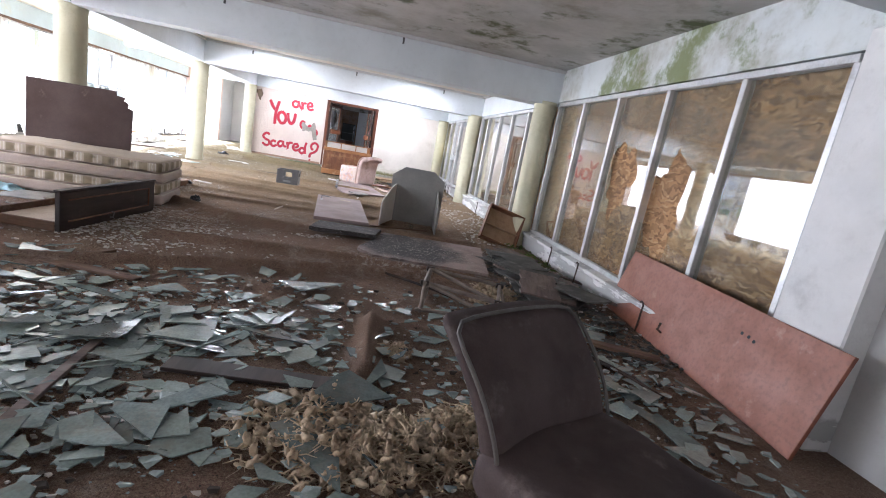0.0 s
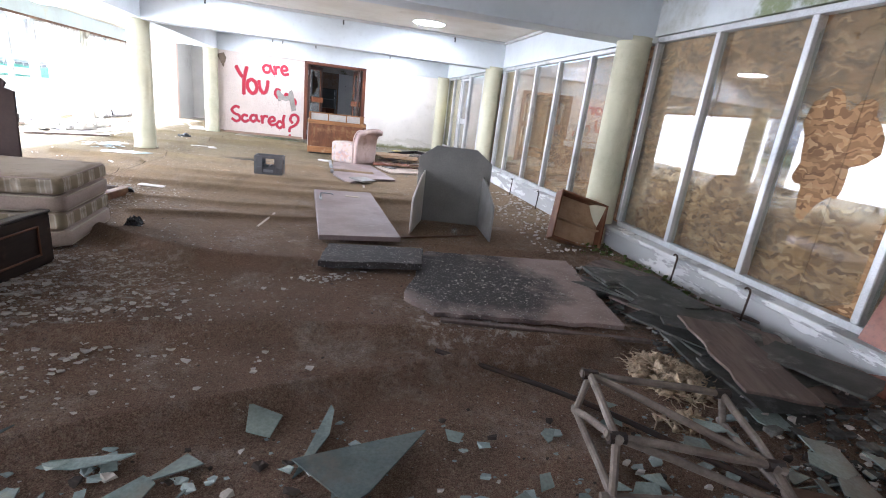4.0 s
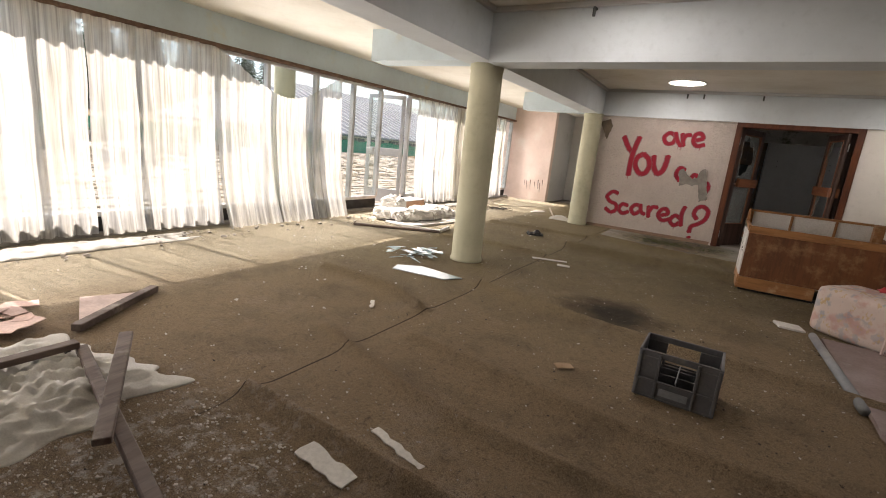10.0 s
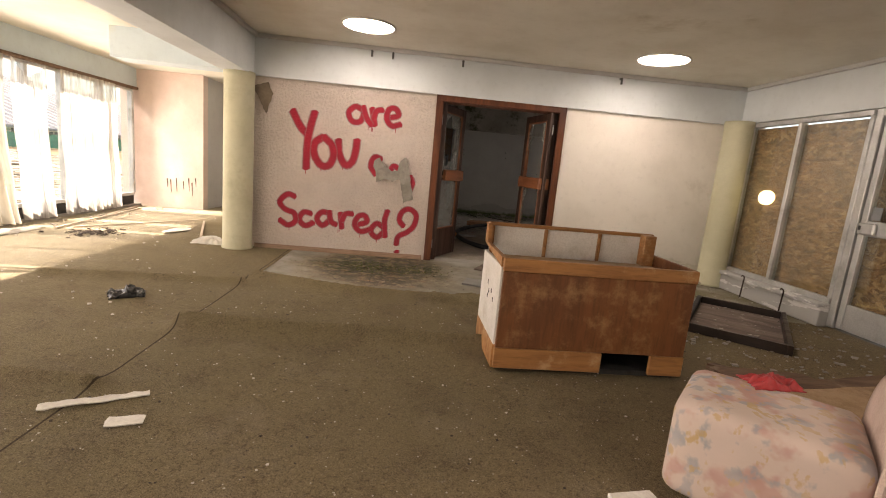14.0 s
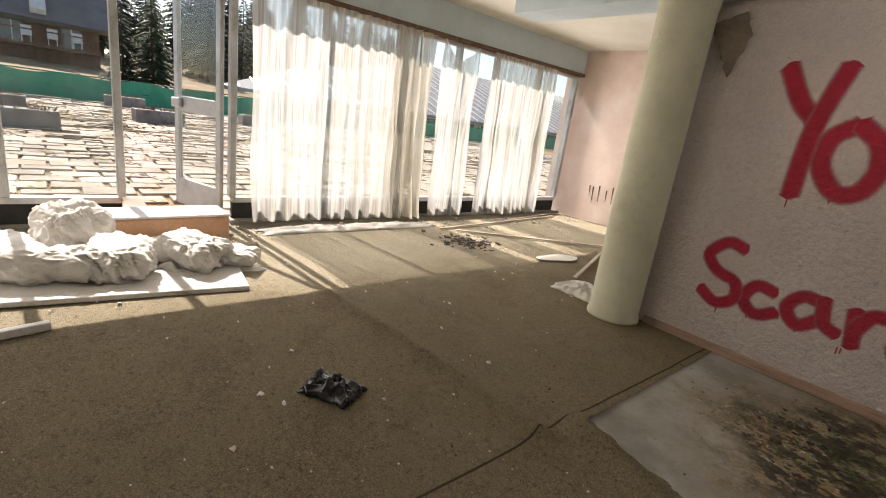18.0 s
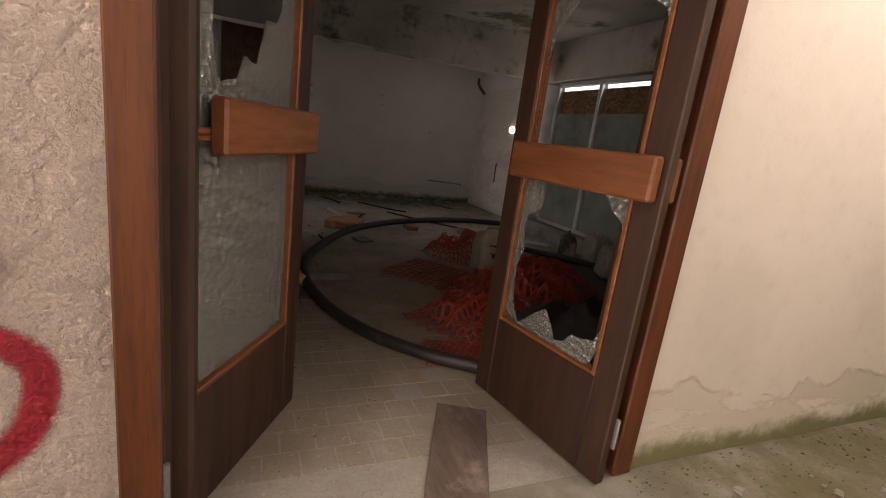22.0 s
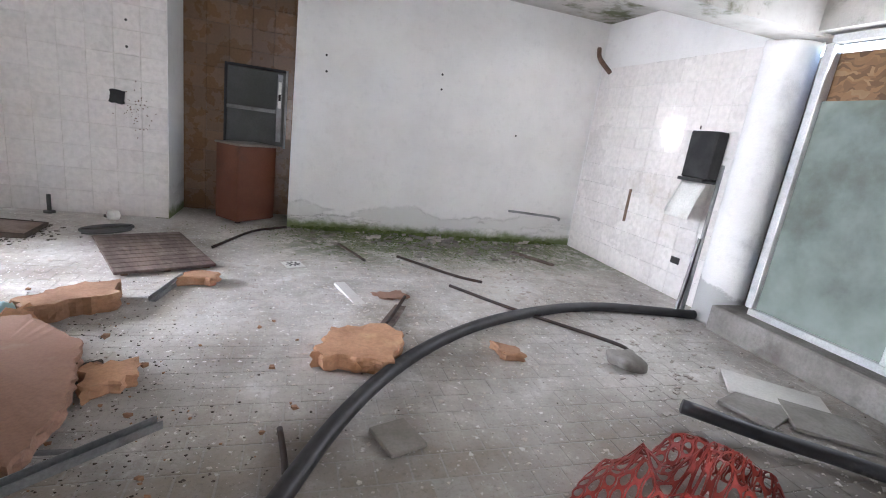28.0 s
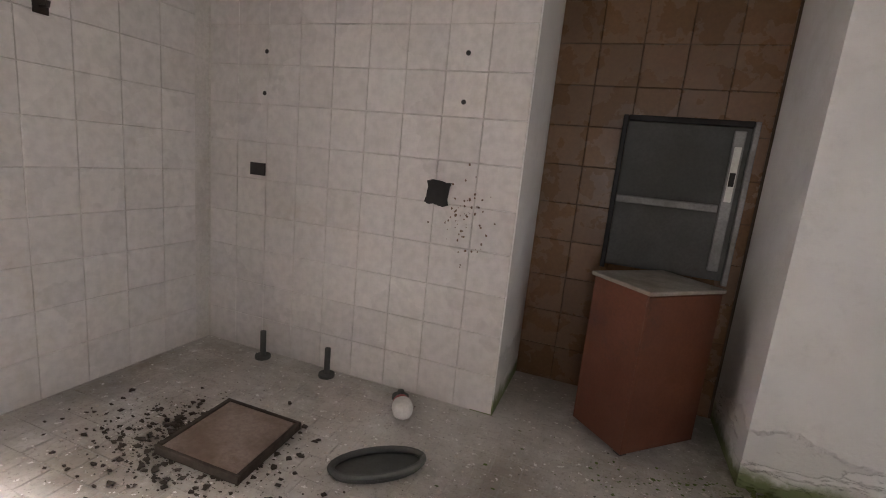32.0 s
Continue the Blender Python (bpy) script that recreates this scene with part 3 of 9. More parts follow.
STEEL = plain("grey_galvanised_steel", (0.36, 0.37, 0.37), (0.26, 0.27, 0.27), 5, 80, 0.42, 0.1, metal=0.7, dirt_or_shade=(0.13, 0.11, 0.09), dirt_amount=0.4)
GREYDOOR = plain("grey_hatch_metal", (0.10, 0.105, 0.10), (0.08, 0.085, 0.08), 2, 70, 0.6, 0.05, metal=0.3, dirt_or_shade=(0.07, 0.06, 0.05), dirt_amount=0.3)
PIPE_GREY = plain("grey_plastic_pipe", (0.24, 0.25, 0.26), (0.20, 0.21, 0.22), 4, 60, 0.45, 0.05)
TILE_WHITE = plain("white_wall_tile", (0.72, 0.69, 0.665), (0.68, 0.65, 0.62), 0.8, 20, 0.25, 0.02, dirt_or_shade=(0.52, 0.47, 0.41), dirt_scale=1.5, dirt_amount=0.2, vary=0.035)
TILE_BROWN = plain("brown_glazed_tile", (0.20, 0.115, 0.058), (0.17, 0.095, 0.048), 5, 50, 0.28, 0.04, vary=0.12)
TILE_FLOOR = kitchen_floor_material("dusty_floor_tile", (0.235, 0.18, 0.12), (0.165, 0.125, 0.082), 0.14)
FLOOR_GROUT = kitchen_floor_material("dusty_floor_grout", (0.27, 0.245, 0.21), (0.19, 0.17, 0.145), 0.0)
GROUT = plain("pale_grout", (0.66, 0.63, 0.59), (0.58, 0.55, 0.51), 2, 60, 0.9, 0.3, dirt_or_shade=(0.46, 0.42, 0.37), dirt_amount=0.4)
GROUT_DARK = plain("dark_grout", (0.10, 0.07, 0.045), None, 3, 60, 0.9, 0.2)
MOSS = plain("green_moss", (0.135, 0.185, 0.045), (0.07, 0.10, 0.025), 8, 120, 0.95, 0.8, 0.01)
PAPER = plain("peeled_grey_paper", (0.30, 0.275, 0.24), (0.23, 0.21, 0.18), 9, 70, 0.9, 0.3)
WHITEPAPER = plain("white_paper", (0.75, 0.73, 0.68), (0.66, 0.63, 0.58), 6, 60, 0.85, 0.1)
SPRAY = spray_material()
SKYLIGHT = glow_material("opal_skylight", (1.0, 0.98, 0.94), SKYLIGHT_POWER)


# ---- building helpers ----
def mesh_of(name, bm, mat, smooth=False):
    me = bpy.data.meshes.new(name)
    bm.to_mesh(me)
    bm.free()
    for m in mat if isinstance(mat, (list, tuple)) else [mat]:
        me.materials.append(m)
    if smooth:
        me.polygons.foreach_set("use_smooth", [True] * len(me.polygons))
    return me


def part(name, bm, mat, parent, label="", smooth=False):
    """Links a bmesh as one mesh object under a thing or a part."""
    ob = new(name, mesh_of(name, bm, mat, smooth))
    ob.parent = parent
    return tagged(ob, label)


def thing(name, m, label, category, group=""):
    """An Empty at a thing's base, at the pose m, under which its parts go."""
    ob = new(name)
    ob.matrix_world = m
    ob.empty_display_size = 0.1
    return tagged(ob, label, category, group)


def solid(name, bm, mat, label, category, group="", m=None, smooth=False):
    """A thing of one mesh."""
    ob = new(name, mesh_of(name, bm, mat, smooth))
    if m is not None:
        ob.matrix_world = m
    return tagged(ob, label, category, group)


def setting(name, bm, mat, label="", smooth=False):
    return tagged(new(name, mesh_of(name, bm, mat, smooth)), label, kind="structure")


def box(x0, x1, y0, y1, z0, z1, bev=0.0, bm=None, m=None):
    """A box between the given bounds, with bevelled edges."""
    own = bmesh.new()
    r = bmesh.ops.create_cube(own, size=1)
    bmesh.ops.scale(own, vec=(x1 - x0, y1 - y0, z1 - z0), verts=r["verts"])
    if bev:
        bmesh.ops.bevel(own, geom=own.edges[:], offset=bev, segments=2 if bev > 0.012 else 1, affect="EDGES", profile=0.6)
    bmesh.ops.translate(own, vec=((x0 + x1) / 2, (y0 + y1) / 2, (z0 + z1) / 2), verts=own.verts)
    return joined(own, bm, m)


def joined(own, bm, m=None):
    if m is not None:
        own.transform(m)
    if bm is None:
        return own
    me = bpy.data.meshes.new("t")
    own.to_mesh(me)
    own.free()
    bm.from_mesh(me)
    bpy.data.meshes.remove(me)
    return bm


def prism(pts, z0, z1, bm=None, m=None, bev=0.0):
    """An upright prism over the outline pts."""
    own = bmesh.new()
    area = sum(a[0] * b[1] - b[0] * a[1] for a, b in zip(pts, [*pts[1:], pts[0]]))
    if area < 0:
        pts = pts[::-1]
    lo, hi = [own.verts.new((*p[:2], z0)) for p in pts], [own.verts.new((*p[:2], z1)) for p in pts]
    own.faces.new(lo[::-1]), own.faces.new(hi)
    for i in range(len(pts)):
        j = (i + 1) % len(pts)
        own.faces.new((lo[i], lo[j], hi[j], hi[i]))
    if bev:
        bmesh.ops.bevel(own, geom=own.edges[:], offset=bev, segments=1, affect="EDGES")
    return joined(own, bm, m)


def rod(path, r, sides=8, bm=None, m=None, cap=True, taper=1.0):
    """A round tube along a path of points."""
    own = bmesh.new()
    pts = [Vector(p) for p in path]
    rings, up = [], Vector((0.13, 0.31, 0.94))
    for i, p in enumerate(pts):
        d = (pts[min(i + 1, len(pts) - 1)] - pts[max(i - 1, 0)]).normalized()
        a = d.cross(up if abs(d.dot(up)) < 0.95 else Vector((1, 0, 0))).normalized()
        b = d.cross(a)
        rr = r * (1 + (taper - 1) * i / max(1, len(pts) - 1))
        rings.append([own.verts.new(p + rr * (math.cos(t) * a + math.sin(t) * b)) for t in (2 * math.pi * k / sides for k in range(sides))])
    for u, v in zip(rings, rings[1:]):
        for k in range(sides):
            own.faces.new((u[k], u[(k + 1) % sides], v[(k + 1) % sides], v[k]))
    if cap:
        own.faces.new(rings[0][::-1]), own.faces.new(rings[-1])
    bmesh.ops.recalc_face_normals(own, faces=own.faces)
    return joined(own, bm, m)


def smooth_path(pts, steps=8):
    """A Catmull-Rom line through pts."""
    p = [Vector(q) for q in pts]
    p = [2 * p[0] - p[1], *p, 2 * p[-1] - p[-2]]
    out = []
    for a, b, c, d in zip(p, p[1:], p[2:], p[3:]):
        for k in range(steps):
            t = k / steps
            out.append(0.5 * (2 * b + (c - a) * t + (2 * a - 5 * b + 4 * c - d) * t * t + (3 * b - a - 3 * c + d) * t ** 3))
    return [*out, p[-2]]


def sheet(nu, nv, f, thick=0.0, bm=None):
    """A grid surface whose places f(u, v) gives, u and v from 0 to 1; thick makes it a slab."""
    own = bmesh.new()
    g = [[own.verts.new(f(i / nu, j / nv)) for j in range(nv + 1)] for i in range(nu + 1)]
    for i in range(nu):
        for j in range(nv):
            own.faces.new((g[i][j], g[i + 1][j], g[i + 1][j + 1], g[i][j + 1]))
    if thick:
        bmesh.ops.recalc_face_normals(own, faces=own.faces)
        bmesh.ops.solidify(own, geom=own.faces[:], thickness=thick)
    return joined(own, bm)


def column(name, x, y, r, h, mat, label, foot=0.0):
    bm = bmesh.new()
    n = 40
    prof = [(r + 0.012, 0.0), (r + 0.010, 0.03), (r, 0.05), (r, h - 0.07), (r + 0.006, h - 0.06), (r + 0.006, h)]
    rings = [[bm.verts.new((x + q * math.cos(2 * math.pi * k / n), y + q * math.sin(2 * math.pi * k / n), z)) for k in range(n)] for q, z in prof]
    for a, b in zip(rings, rings[1:]):
        for k in range(n):
            bm.faces.new((a[k], a[(k + 1) % n], b[(k + 1) % n], b[k]))
    bm.faces.new(rings[0][::-1]), bm.faces.new(rings[-1])
    return setting(name, bm, mat, label, smooth=True)


def wobble(p, s=1.0, amp=1.0):
    return amp * noise.noise(Vector(p) * s)


def jag(pts, rng, amp=0.012, step=0.06):
    """An outline with its straight sides broken into small uneven steps."""
    out = []
    for a, b in zip(pts, [*pts[1:], pts[0]]):
        a, b = Vector((*a[:2], 0)), Vector((*b[:2], 0))
        n = max(1, int((b - a).length / step))
        side = Vector((-(b - a).y, (b - a).x, 0)).normalized()
        for k in range(n):
            q = a.lerp(b, k / n) + side * rng.uniform(-amp, amp) * (k > 0)
            out.append((q.x, q.y))
    return out


# ---- structure: the hall ----
WX, GX, NY = -6.72, 2.64, 16.20          # window wall, glazed wall, north wall
TOP, BAY, LOW = 2.57, 2.46, 2.10         # ceilings and the undersides of the beams

FOLDS = [  # carpet folds: height, half width, points
    (0.100, 0.06, [(-2.15, 6.05), (-1.30, 5.50), (-0.49, 5.38)]),
    (0.082, 0.05, [(-3.1, 8.15), (-1.9, 8.08), (-0.64, 7.93), (0.6, 7.92)]),
    (0.055, 0.05, [(-2.2, 6.72), (-1.3, 6.78), (-0.68, 6.8), (0.4, 6.9)]),
    (0.073, 0.06, [(-3.12, 10.62), (-2.3, 10.42), (-1.6, 10.31), (0.2, 10.2)]),
    (0.110, 0.055, [(-3.1, 13.30), (-2.5, 13.26), (-1.03, 13.22)]),
    (0.073, 0.05, [(-4.4, 9.95), (-3.7, 9.9), (-3.17, 9.7)]),
    (0.085, 0.06, [(-3.05, 14.66), (-2.6, 14.50), (-2.14, 14.36), (-1.5, 14.28), (-0.82, 14.21), (0.3, 14.1)]),
    (0.109, 0.16, [(-1.35, 14.72), (-1.0, 14.66), (-0.75, 14.5)]),
    (0.055, 0.05, [(-4.75, 14.33), (-3.9, 14.42), (-3.1, 14.47)]),
    (0.055, 0.06, [(-4.6, 12.3), (-3.9, 12.5), (-3.15, 12.45)]),
    (0.085, 0.045, [(-3.4, 3.2), (-2.18, 3.3), (-1.29, 3.61), (0.12, 4.04), (0.9, 4.16)]),
    (0.070, 0.05, [(0.4, 6.0), (1.1, 5.95), (1.75, 5.88), (2.3, 5.9)]),
    (0.050, 0.05, [(-3.4, 8.95), (-2.4, 8.62), (-1.2, 8.55), (0.5, 8.5)]),
    (0.045, 0.05, [(-2.6, 7.45), (-1.6, 7.3), (-0.7, 7.35)]),
    (0.082, 0.05, [(-1.7, 4.35), (-0.4, 4.4), (1.2, 4.25)]),
    (0.063, 0.05, [(-2.9, 9.2), (-1.4, 9.0), (-0.2, 9.05)]),
    (0.092, 0.05, [(0.15, 2.2), (0.17, 2.6), (0.2, 2.95)]),
]


def carpet_heights(X, Y):
    Z = np.zeros_like(X)
    for h, w, pts in FOLDS:
        line = np.array([(p.x, p.y) for p in smooth_path([(*q, 0) for q in pts], 6)])
        d = np.full(X.shape, 9.0)
        for (ax, ay), (bx, by) in zip(line, line[1:]):
            L = (bx - ax) ** 2 + (by - ay) ** 2 + 1e-9
            t = np.clip(((X - ax) * (bx - ax) + (Y - ay) * (by - ay)) / L, 0, 1)
            d = np.minimum(d, np.hypot(X - ax - t * (bx - ax), Y - ay - t * (by - ay)))
        Z = np.maximum(Z, 0.62 * h * np.exp(-(d / (0.62 * w)) ** 2) + 0.38 * h * np.exp(-(d / (1.7 * w)) ** 2))
    return Z + 0.004 * (np.sin(X * 3.1 + 1.7 * np.sin(Y * 1.3)) * np.sin(Y * 2.3 + X) + 1)


def carpet():
    xs, ys = np.arange(WX + 0.04, 2.66, 0.032), np.arange(-1.5, 20.0, 0.026)
    X, Y = np.meshgrid(xs, ys, indexing="ij")
    Z = carpet_heights(X, Y) + 0.004
    end = np.interp(X, [-3.1, -2.9, -2.3, -1.5, -1.1, -0.6, 2.7], [14.74, 14.72, 14.62, 14.52, 14.50, 14.45, 14.40])
    end = end + 0.012 * np.sin(X * 23) + 0.008 * np.sin(X * 51)
    keep = ~((Y > end + 0.026) & (X > -3.05)) & (Y < np.where(X < -3.7, 19.9, 16.3))
    Y = np.where(X > -3.05, np.minimum(Y, end), Y)
    ni, nj = X.shape
    idx = np.arange(ni * nj).reshape(ni, nj)
    k = keep[:-1, :-1] & keep[1:, :-1] & keep[:-1, 1:] & keep[1:, 1:]
    faces = np.stack([idx[:-1, :-1][k], idx[1:, :-1][k], idx[1:, 1:][k], idx[:-1, 1:][k]], 1)
    me = bpy.data.meshes.new("carpet")
    me.from_pydata(np.stack([X.ravel(), Y.ravel(), Z.ravel()], 1).tolist(), [], faces.tolist())
    bm = bmesh.new()
    bm.from_mesh(me)
    bmesh.ops.delete(bm, geom=[v for v in bm.verts if not v.link_faces], context="VERTS")
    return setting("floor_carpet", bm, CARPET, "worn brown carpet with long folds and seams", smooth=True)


carpet()
setting("floor_slab", box(-6.95, 3.0, -1.7, 16.22, -0.25, -0.002), MOSSY, "damp bare screed under the carpet")
setting("floor_bay", box(-6.95, -3.55, 16.22, 21.2, -0.25, -0.002), CONCRETE)

# north wall with the double door's opening, and its beam
DX0, DX1, DH = -1.35, 0.25, 2.07
setting("wall_north_graffiti", box(-3.62, DX0, NY, NY + 0.2, 0, LOW), ROUGHCAST, "pinkish roughcast wall")
setting("wall_north_plain", box(DX1, 2.95, NY, NY + 0.2, 0, LOW), OFFWHITE, "off-white damp plaster wall")
setting("wall_north_lintel", box(DX0, DX1, NY, NY + 0.2, DH, LOW), OFFWHITE)
setting("beam_north", box(-3.88, 2.95, NY - 0.045, NY + 0.245, LOW, 2.75), BEAM, "pale painted beam")
setting("skirting_north", box(-3.55, DX0 - 0.06, NY - 0.018, NY, 0.0, 0.06, 0.004), SKIRTING, "narrow wooden skirting board")

# ceilings
setting("ceiling_hall", box(-3.75, 2.95, 6.85, 16.3, TOP, 2.75), CEILING, "stained white ceiling")
setting("ceiling_entrance", box(-3.75, 2.95, -1.7, 6.85, TOP, 2.75), CEILING_DAMP, "damp mouldy ceiling")
setting("ceiling_bay", box(-6.95, -3.75, -1.7, 21.2, BAY, 2.75), BAY_CEILING, "cream ceiling of the window bay")

# beams
setting("beam_long", box(-3.9, -3.58, -1.7, NY - 0.045, LOW, 2.74), BEAM, "long pale grey beam over the columns")
for i, y in enumerate((2.1, 6.75, 11.35)):
    setting(f"beam_cross_{i}", box(-3.58, GX + 0.05, y - 0.16, y + 0.16, LOW - 0.02 if i else LOW + 0.2, 2.73), BEAM, "pale blue-grey cross beam")
    setting(f"beam_stub_{i}", box(-5.15, -3.9, y - 0.16 + 0.1, y + 0.16 + 0.1, LOW + 0.02, 2.72), BLUE, "short beam end in the window bay")
setting("beam_stub_3", box(-5.15, -3.9, NY - 0.16, NY + 0.16, LOW + 0.02, 2.72), BLUE, "short beam end in the window bay")
for i, (x, y) in enumerate(((-3.72, 6.85), (-3.72, 11.46), (-3.72, 16.07))):
    column(f"column_{i}", x, y, 0.17, LOW + 0.01, COLUMN, "round cream-painted column")
for i, (x, y) in enumerate(((2.47, 6.72), (2.47, 11.3), (2.47, 16.0))):
    column(f"column_east_{i}", x, y, 0.165, LOW + 0.02, COLUMN, "round cream-painted column by the glazing")
# ledge moulding just under the ceiling, and conduit along it
for i, (x0, x1, y0, y1) in enumerate(((-3.58, 2.6, 16.10, 16.155), (-3.58, 2.6, 11.14, 11.19), (-3.58, 2.6, 6.54, 6.59), (-3.58, -3.53, 6.9, 16.1), (2.55, 2.6, 6.9, 16.1), (-3.58, 2.6, 11.51, 11.56), (-3.58, 2.6, 6.91, 6.96))):
    setting(f"ledge_{i}", box(x0, x1, y0, y1, TOP - 0.045, TOP - 0.002, 0.006), GREYWALL, "grey ledge under the ceiling")

# south and entrance walls
setting("wall_south", box(-6.95, 2.95, -1.7, -1.5, 0, 2.75), OFFWHITE, "plain plaster wall")
setting("wall_east_entrance", box(GX - 0.02, 2.95, -1.5, 1.80, 0, 2.75), GREYWALL, "plain plaster wall")
setting("pier_east", box(2.46, 2.86, 1.80, 2.22, 0, 2.2, 0.01), COLUMN_WHITE, "scuffed white square pier")

# east glazing: sill, lintel, frames, panes and boards
for i, (y0, y1) in enumerate(((2.22, 13.52), (14.34, NY))):
    bm = box(2.50, 2.92, y0, y1, 0, 0.19, 0.008)
    box(2.47, 2.94, y0, y1, 0.19, 0.235, 0.008, bm)
    setting(f"sill_east_{i}", bm, COLUMN_WHITE, "flaking concrete sill")
setting("lintel_east", box(2.60, 2.9, 6.75, NY, 2.12, 2.74), BEAM, "pale lintel over the glazing")
setting("lintel_east_mouldy", box(2.60, 2.9, 1.80, 6.75, 2.14, 2.74), BEAM_MOSS, "mouldy green-stained lintel")


def glazed_run(name, label, x, ys, z0, z1, w=0.05, d=0.07, rail=None, pane_mat=None, panes=True, head=0.05, broken=()):
    """Aluminium frame along y with a post at each of ys, and a pane in each bay."""
    t = tagged(thing(name, pose(x, ys[0], z0), label, "window frame"), kind="structure")
    o = Matrix.Translation((-x, -ys[0], -z0))
    part("bottom_rail", box(x - d / 2, x + d / 2, ys[0], ys[-1], z0, z0 + 0.05, 0.004, m=o), ALU, t)
    part("top_rail", box(x - d / 2, x + d / 2, ys[0], ys[-1], z1 - head, z1, 0.004, m=o), ALU, t)
    for y in ys:
        part("post", box(x - d / 2 - 0.006, x + d / 2 + 0.006, y - w / 2, y + w / 2, z0 + 0.05, z1 - head, 0.006, m=o), ALU, t)
    for k, (a, b) in enumerate(zip(ys, ys[1:])):
        if panes and k not in broken:
            p = part("pane", box(x - 0.004, x + 0.004, a + w / 2, b - w / 2, z0 + 0.05, z1 - head, m=o), pane_mat or GLASS, t)
            p.visible_shadow = False
    return t


EAST_YS = [2.36, 3.16, 4.04, 4.90, 5.74, 6.54]
east_a = glazed_run("window_east_0", "tall aluminium glazing backed with strand board", GX, EAST_YS, 0.235, 2.13, pane_mat=GLASS_DIRTY, broken=(1, 2))
east_b = glazed_run("window_east_1", "tall aluminium glazing backed with strand board", GX, [6.92, 7.8, 8.7, 9.53, 10.46, 11.1], 0.235, 2.11, pane_mat=GLASS_DIRTY)
east_c = glazed_run("window_east_2", "tall aluminium glazing backed with strand board", GX, [11.5, 12.4, 13.5], 0.235, 2.11, pane_mat=GLASS_DIRTY)
east_d = glazed_run("window_east_3", "tall aluminium glazing backed with strand board", GX, [14.38, 15.2, 15.95], 0.235, 2.11, pane_mat=GLASS_DIRTY)
for i, (a, b, top) in enumerate(((2.3, 3.3, 2.14), (3.3, 4.5, 2.14), (4.5, 5.7, 2.1), (5.7, 6.9, 2.1), (6.9, 8.1, 2.06), (8.1, 9.3, 2.06), (9.3, 10.5, 2.06), (10.5, 11.7, 2.06), (11.7, 12.9, 2.05), (12.9, 13.6, 2.05), (13.6, 14.4, 2.05), (14.4, 15.3, 2.05), (15.3, 16.15, 2.05))):
    solid("strand_board", box(GX + 0.075, GX + 0.093, a + 0.003, b - 0.003, 0.235 if not 13.5 < a < 14.3 else 0.02, top), OSB, "brown strand board nailed behind the glass", "board", "boards behind the glazing")


def broken_pane(y0, y1, z0, z1, hole, rng):
    """A pane with a jagged hole about the point hole (y, z, radius): a fan of pieces between hole and frame."""
    bm = bmesh.new()
    hy, hz, r = hole
    n, ph = 34, rng.uniform(0, 6)
    inner, outer = [], []
    for k in range(n):
        a = 2 * math.pi * k / n
        q = r * (1 + 0.20 * math.sin(3 * a + ph) + 0.12 * math.sin(7 * a + 2 * ph) + rng.uniform(-0.10, 0.10))
        inner.append((max(y0, min(y1, hy + q * math.cos(a) * 0.75)), max(z0, min(z1, hz + q * math.sin(a) * 1.2))))
        s = min((y1 - hy if math.cos(a) > 0 else hy - y0) / max(1e-3, abs(math.cos(a))), (z1 - hz if math.sin(a) > 0 else hz - z0) / max(1e-3, abs(math.sin(a))))
        outer.append((hy + s * math.cos(a), hz + s * math.sin(a)))
    vi = [[bm.verts.new((x, *p)) for p in inner] for x in (-0.003, 0.003)]
    vo = [[bm.verts.new((x, *p)) for p in outer] for x in (-0.003, 0.003)]
    for k in range(n):
        j = (k + 1) % n
        bm.faces.new((vi[0][k], vi[0][j], vo[0][j], vo[0][k]))
        bm.faces.new((vi[1][k], vo[1][k], vo[1][j], vi[1][j]))
        bm.faces.new((vi[0][k], vi[1][k], vi[1][j], vi[0][j]))
    return bm


rng = random.Random(3)
for (a, b), hole in zip(((3.205, 4.065), (4.115, 4.895)), ((3.75, 1.05, 0.36), (4.55, 1.25, 0.30))):
    p = part("broken_pane", broken_pane(a - 2.36, b - 2.36, 0.05, 1.845, (hole[0] - 2.36, hole[1] - 0.235, hole[2]), rng), GLASS_DIRTY, east_a, "dusty cracked pane with a jagged hole")
    p.visible_shadow = False

# east door with push bar and stickers
d = tagged(thing("door_east", pose(GX, 13.52, 0.02), "shut aluminium glass door with stickers", "door"), kind="structure")
part("jamb", box(-0.05, 0.05, 0.0, 0.07, 0, 2.09, 0.006), ALU, d)
part("jamb", box(-0.05, 0.05, 0.75, 0.82, 0, 2.09, 0.006), ALU, d)
part("head", box(-0.05, 0.05, 0.07, 0.75, 2.03, 2.09, 0.006), ALU, d)
part("stile", box(-0.03, 0.03, 0.08, 0.14, 0.01, 2.02, 0.006), ALU, d)
part("stile", box(-0.03, 0.03, 0.68, 0.74, 0.01, 2.02, 0.006), ALU, d)
part("kick_panel", box(-0.02, 0.02, 0.14, 0.68, 0.01, 0.26, 0.004), ALU, d)
part("push_bar", box(-0.032, 0.03, 0.14, 0.68, 0.93, 1.07, 0.006), ALU, d)
part("top_rail", box(-0.03, 0.03, 0.14, 0.68, 1.96, 2.02, 0.004), ALU, d)
p = part("lower_pane", box(-0.004, 0.004, 0.14, 0.68, 0.26, 0.93), GLASS_DIRTY, d)
p.visible_shadow = False
p = part("upper_pane", box(-0.004, 0.004, 0.14, 0.68, 1.07, 1.96), GLASS_DIRTY, d)
p.visible_shadow = False
lock = part("lock_case", box(-0.075, -0.03, 0.56, 0.72, 0.94, 1.05, 0.012), ALU, d, "grey lock case with a slot")
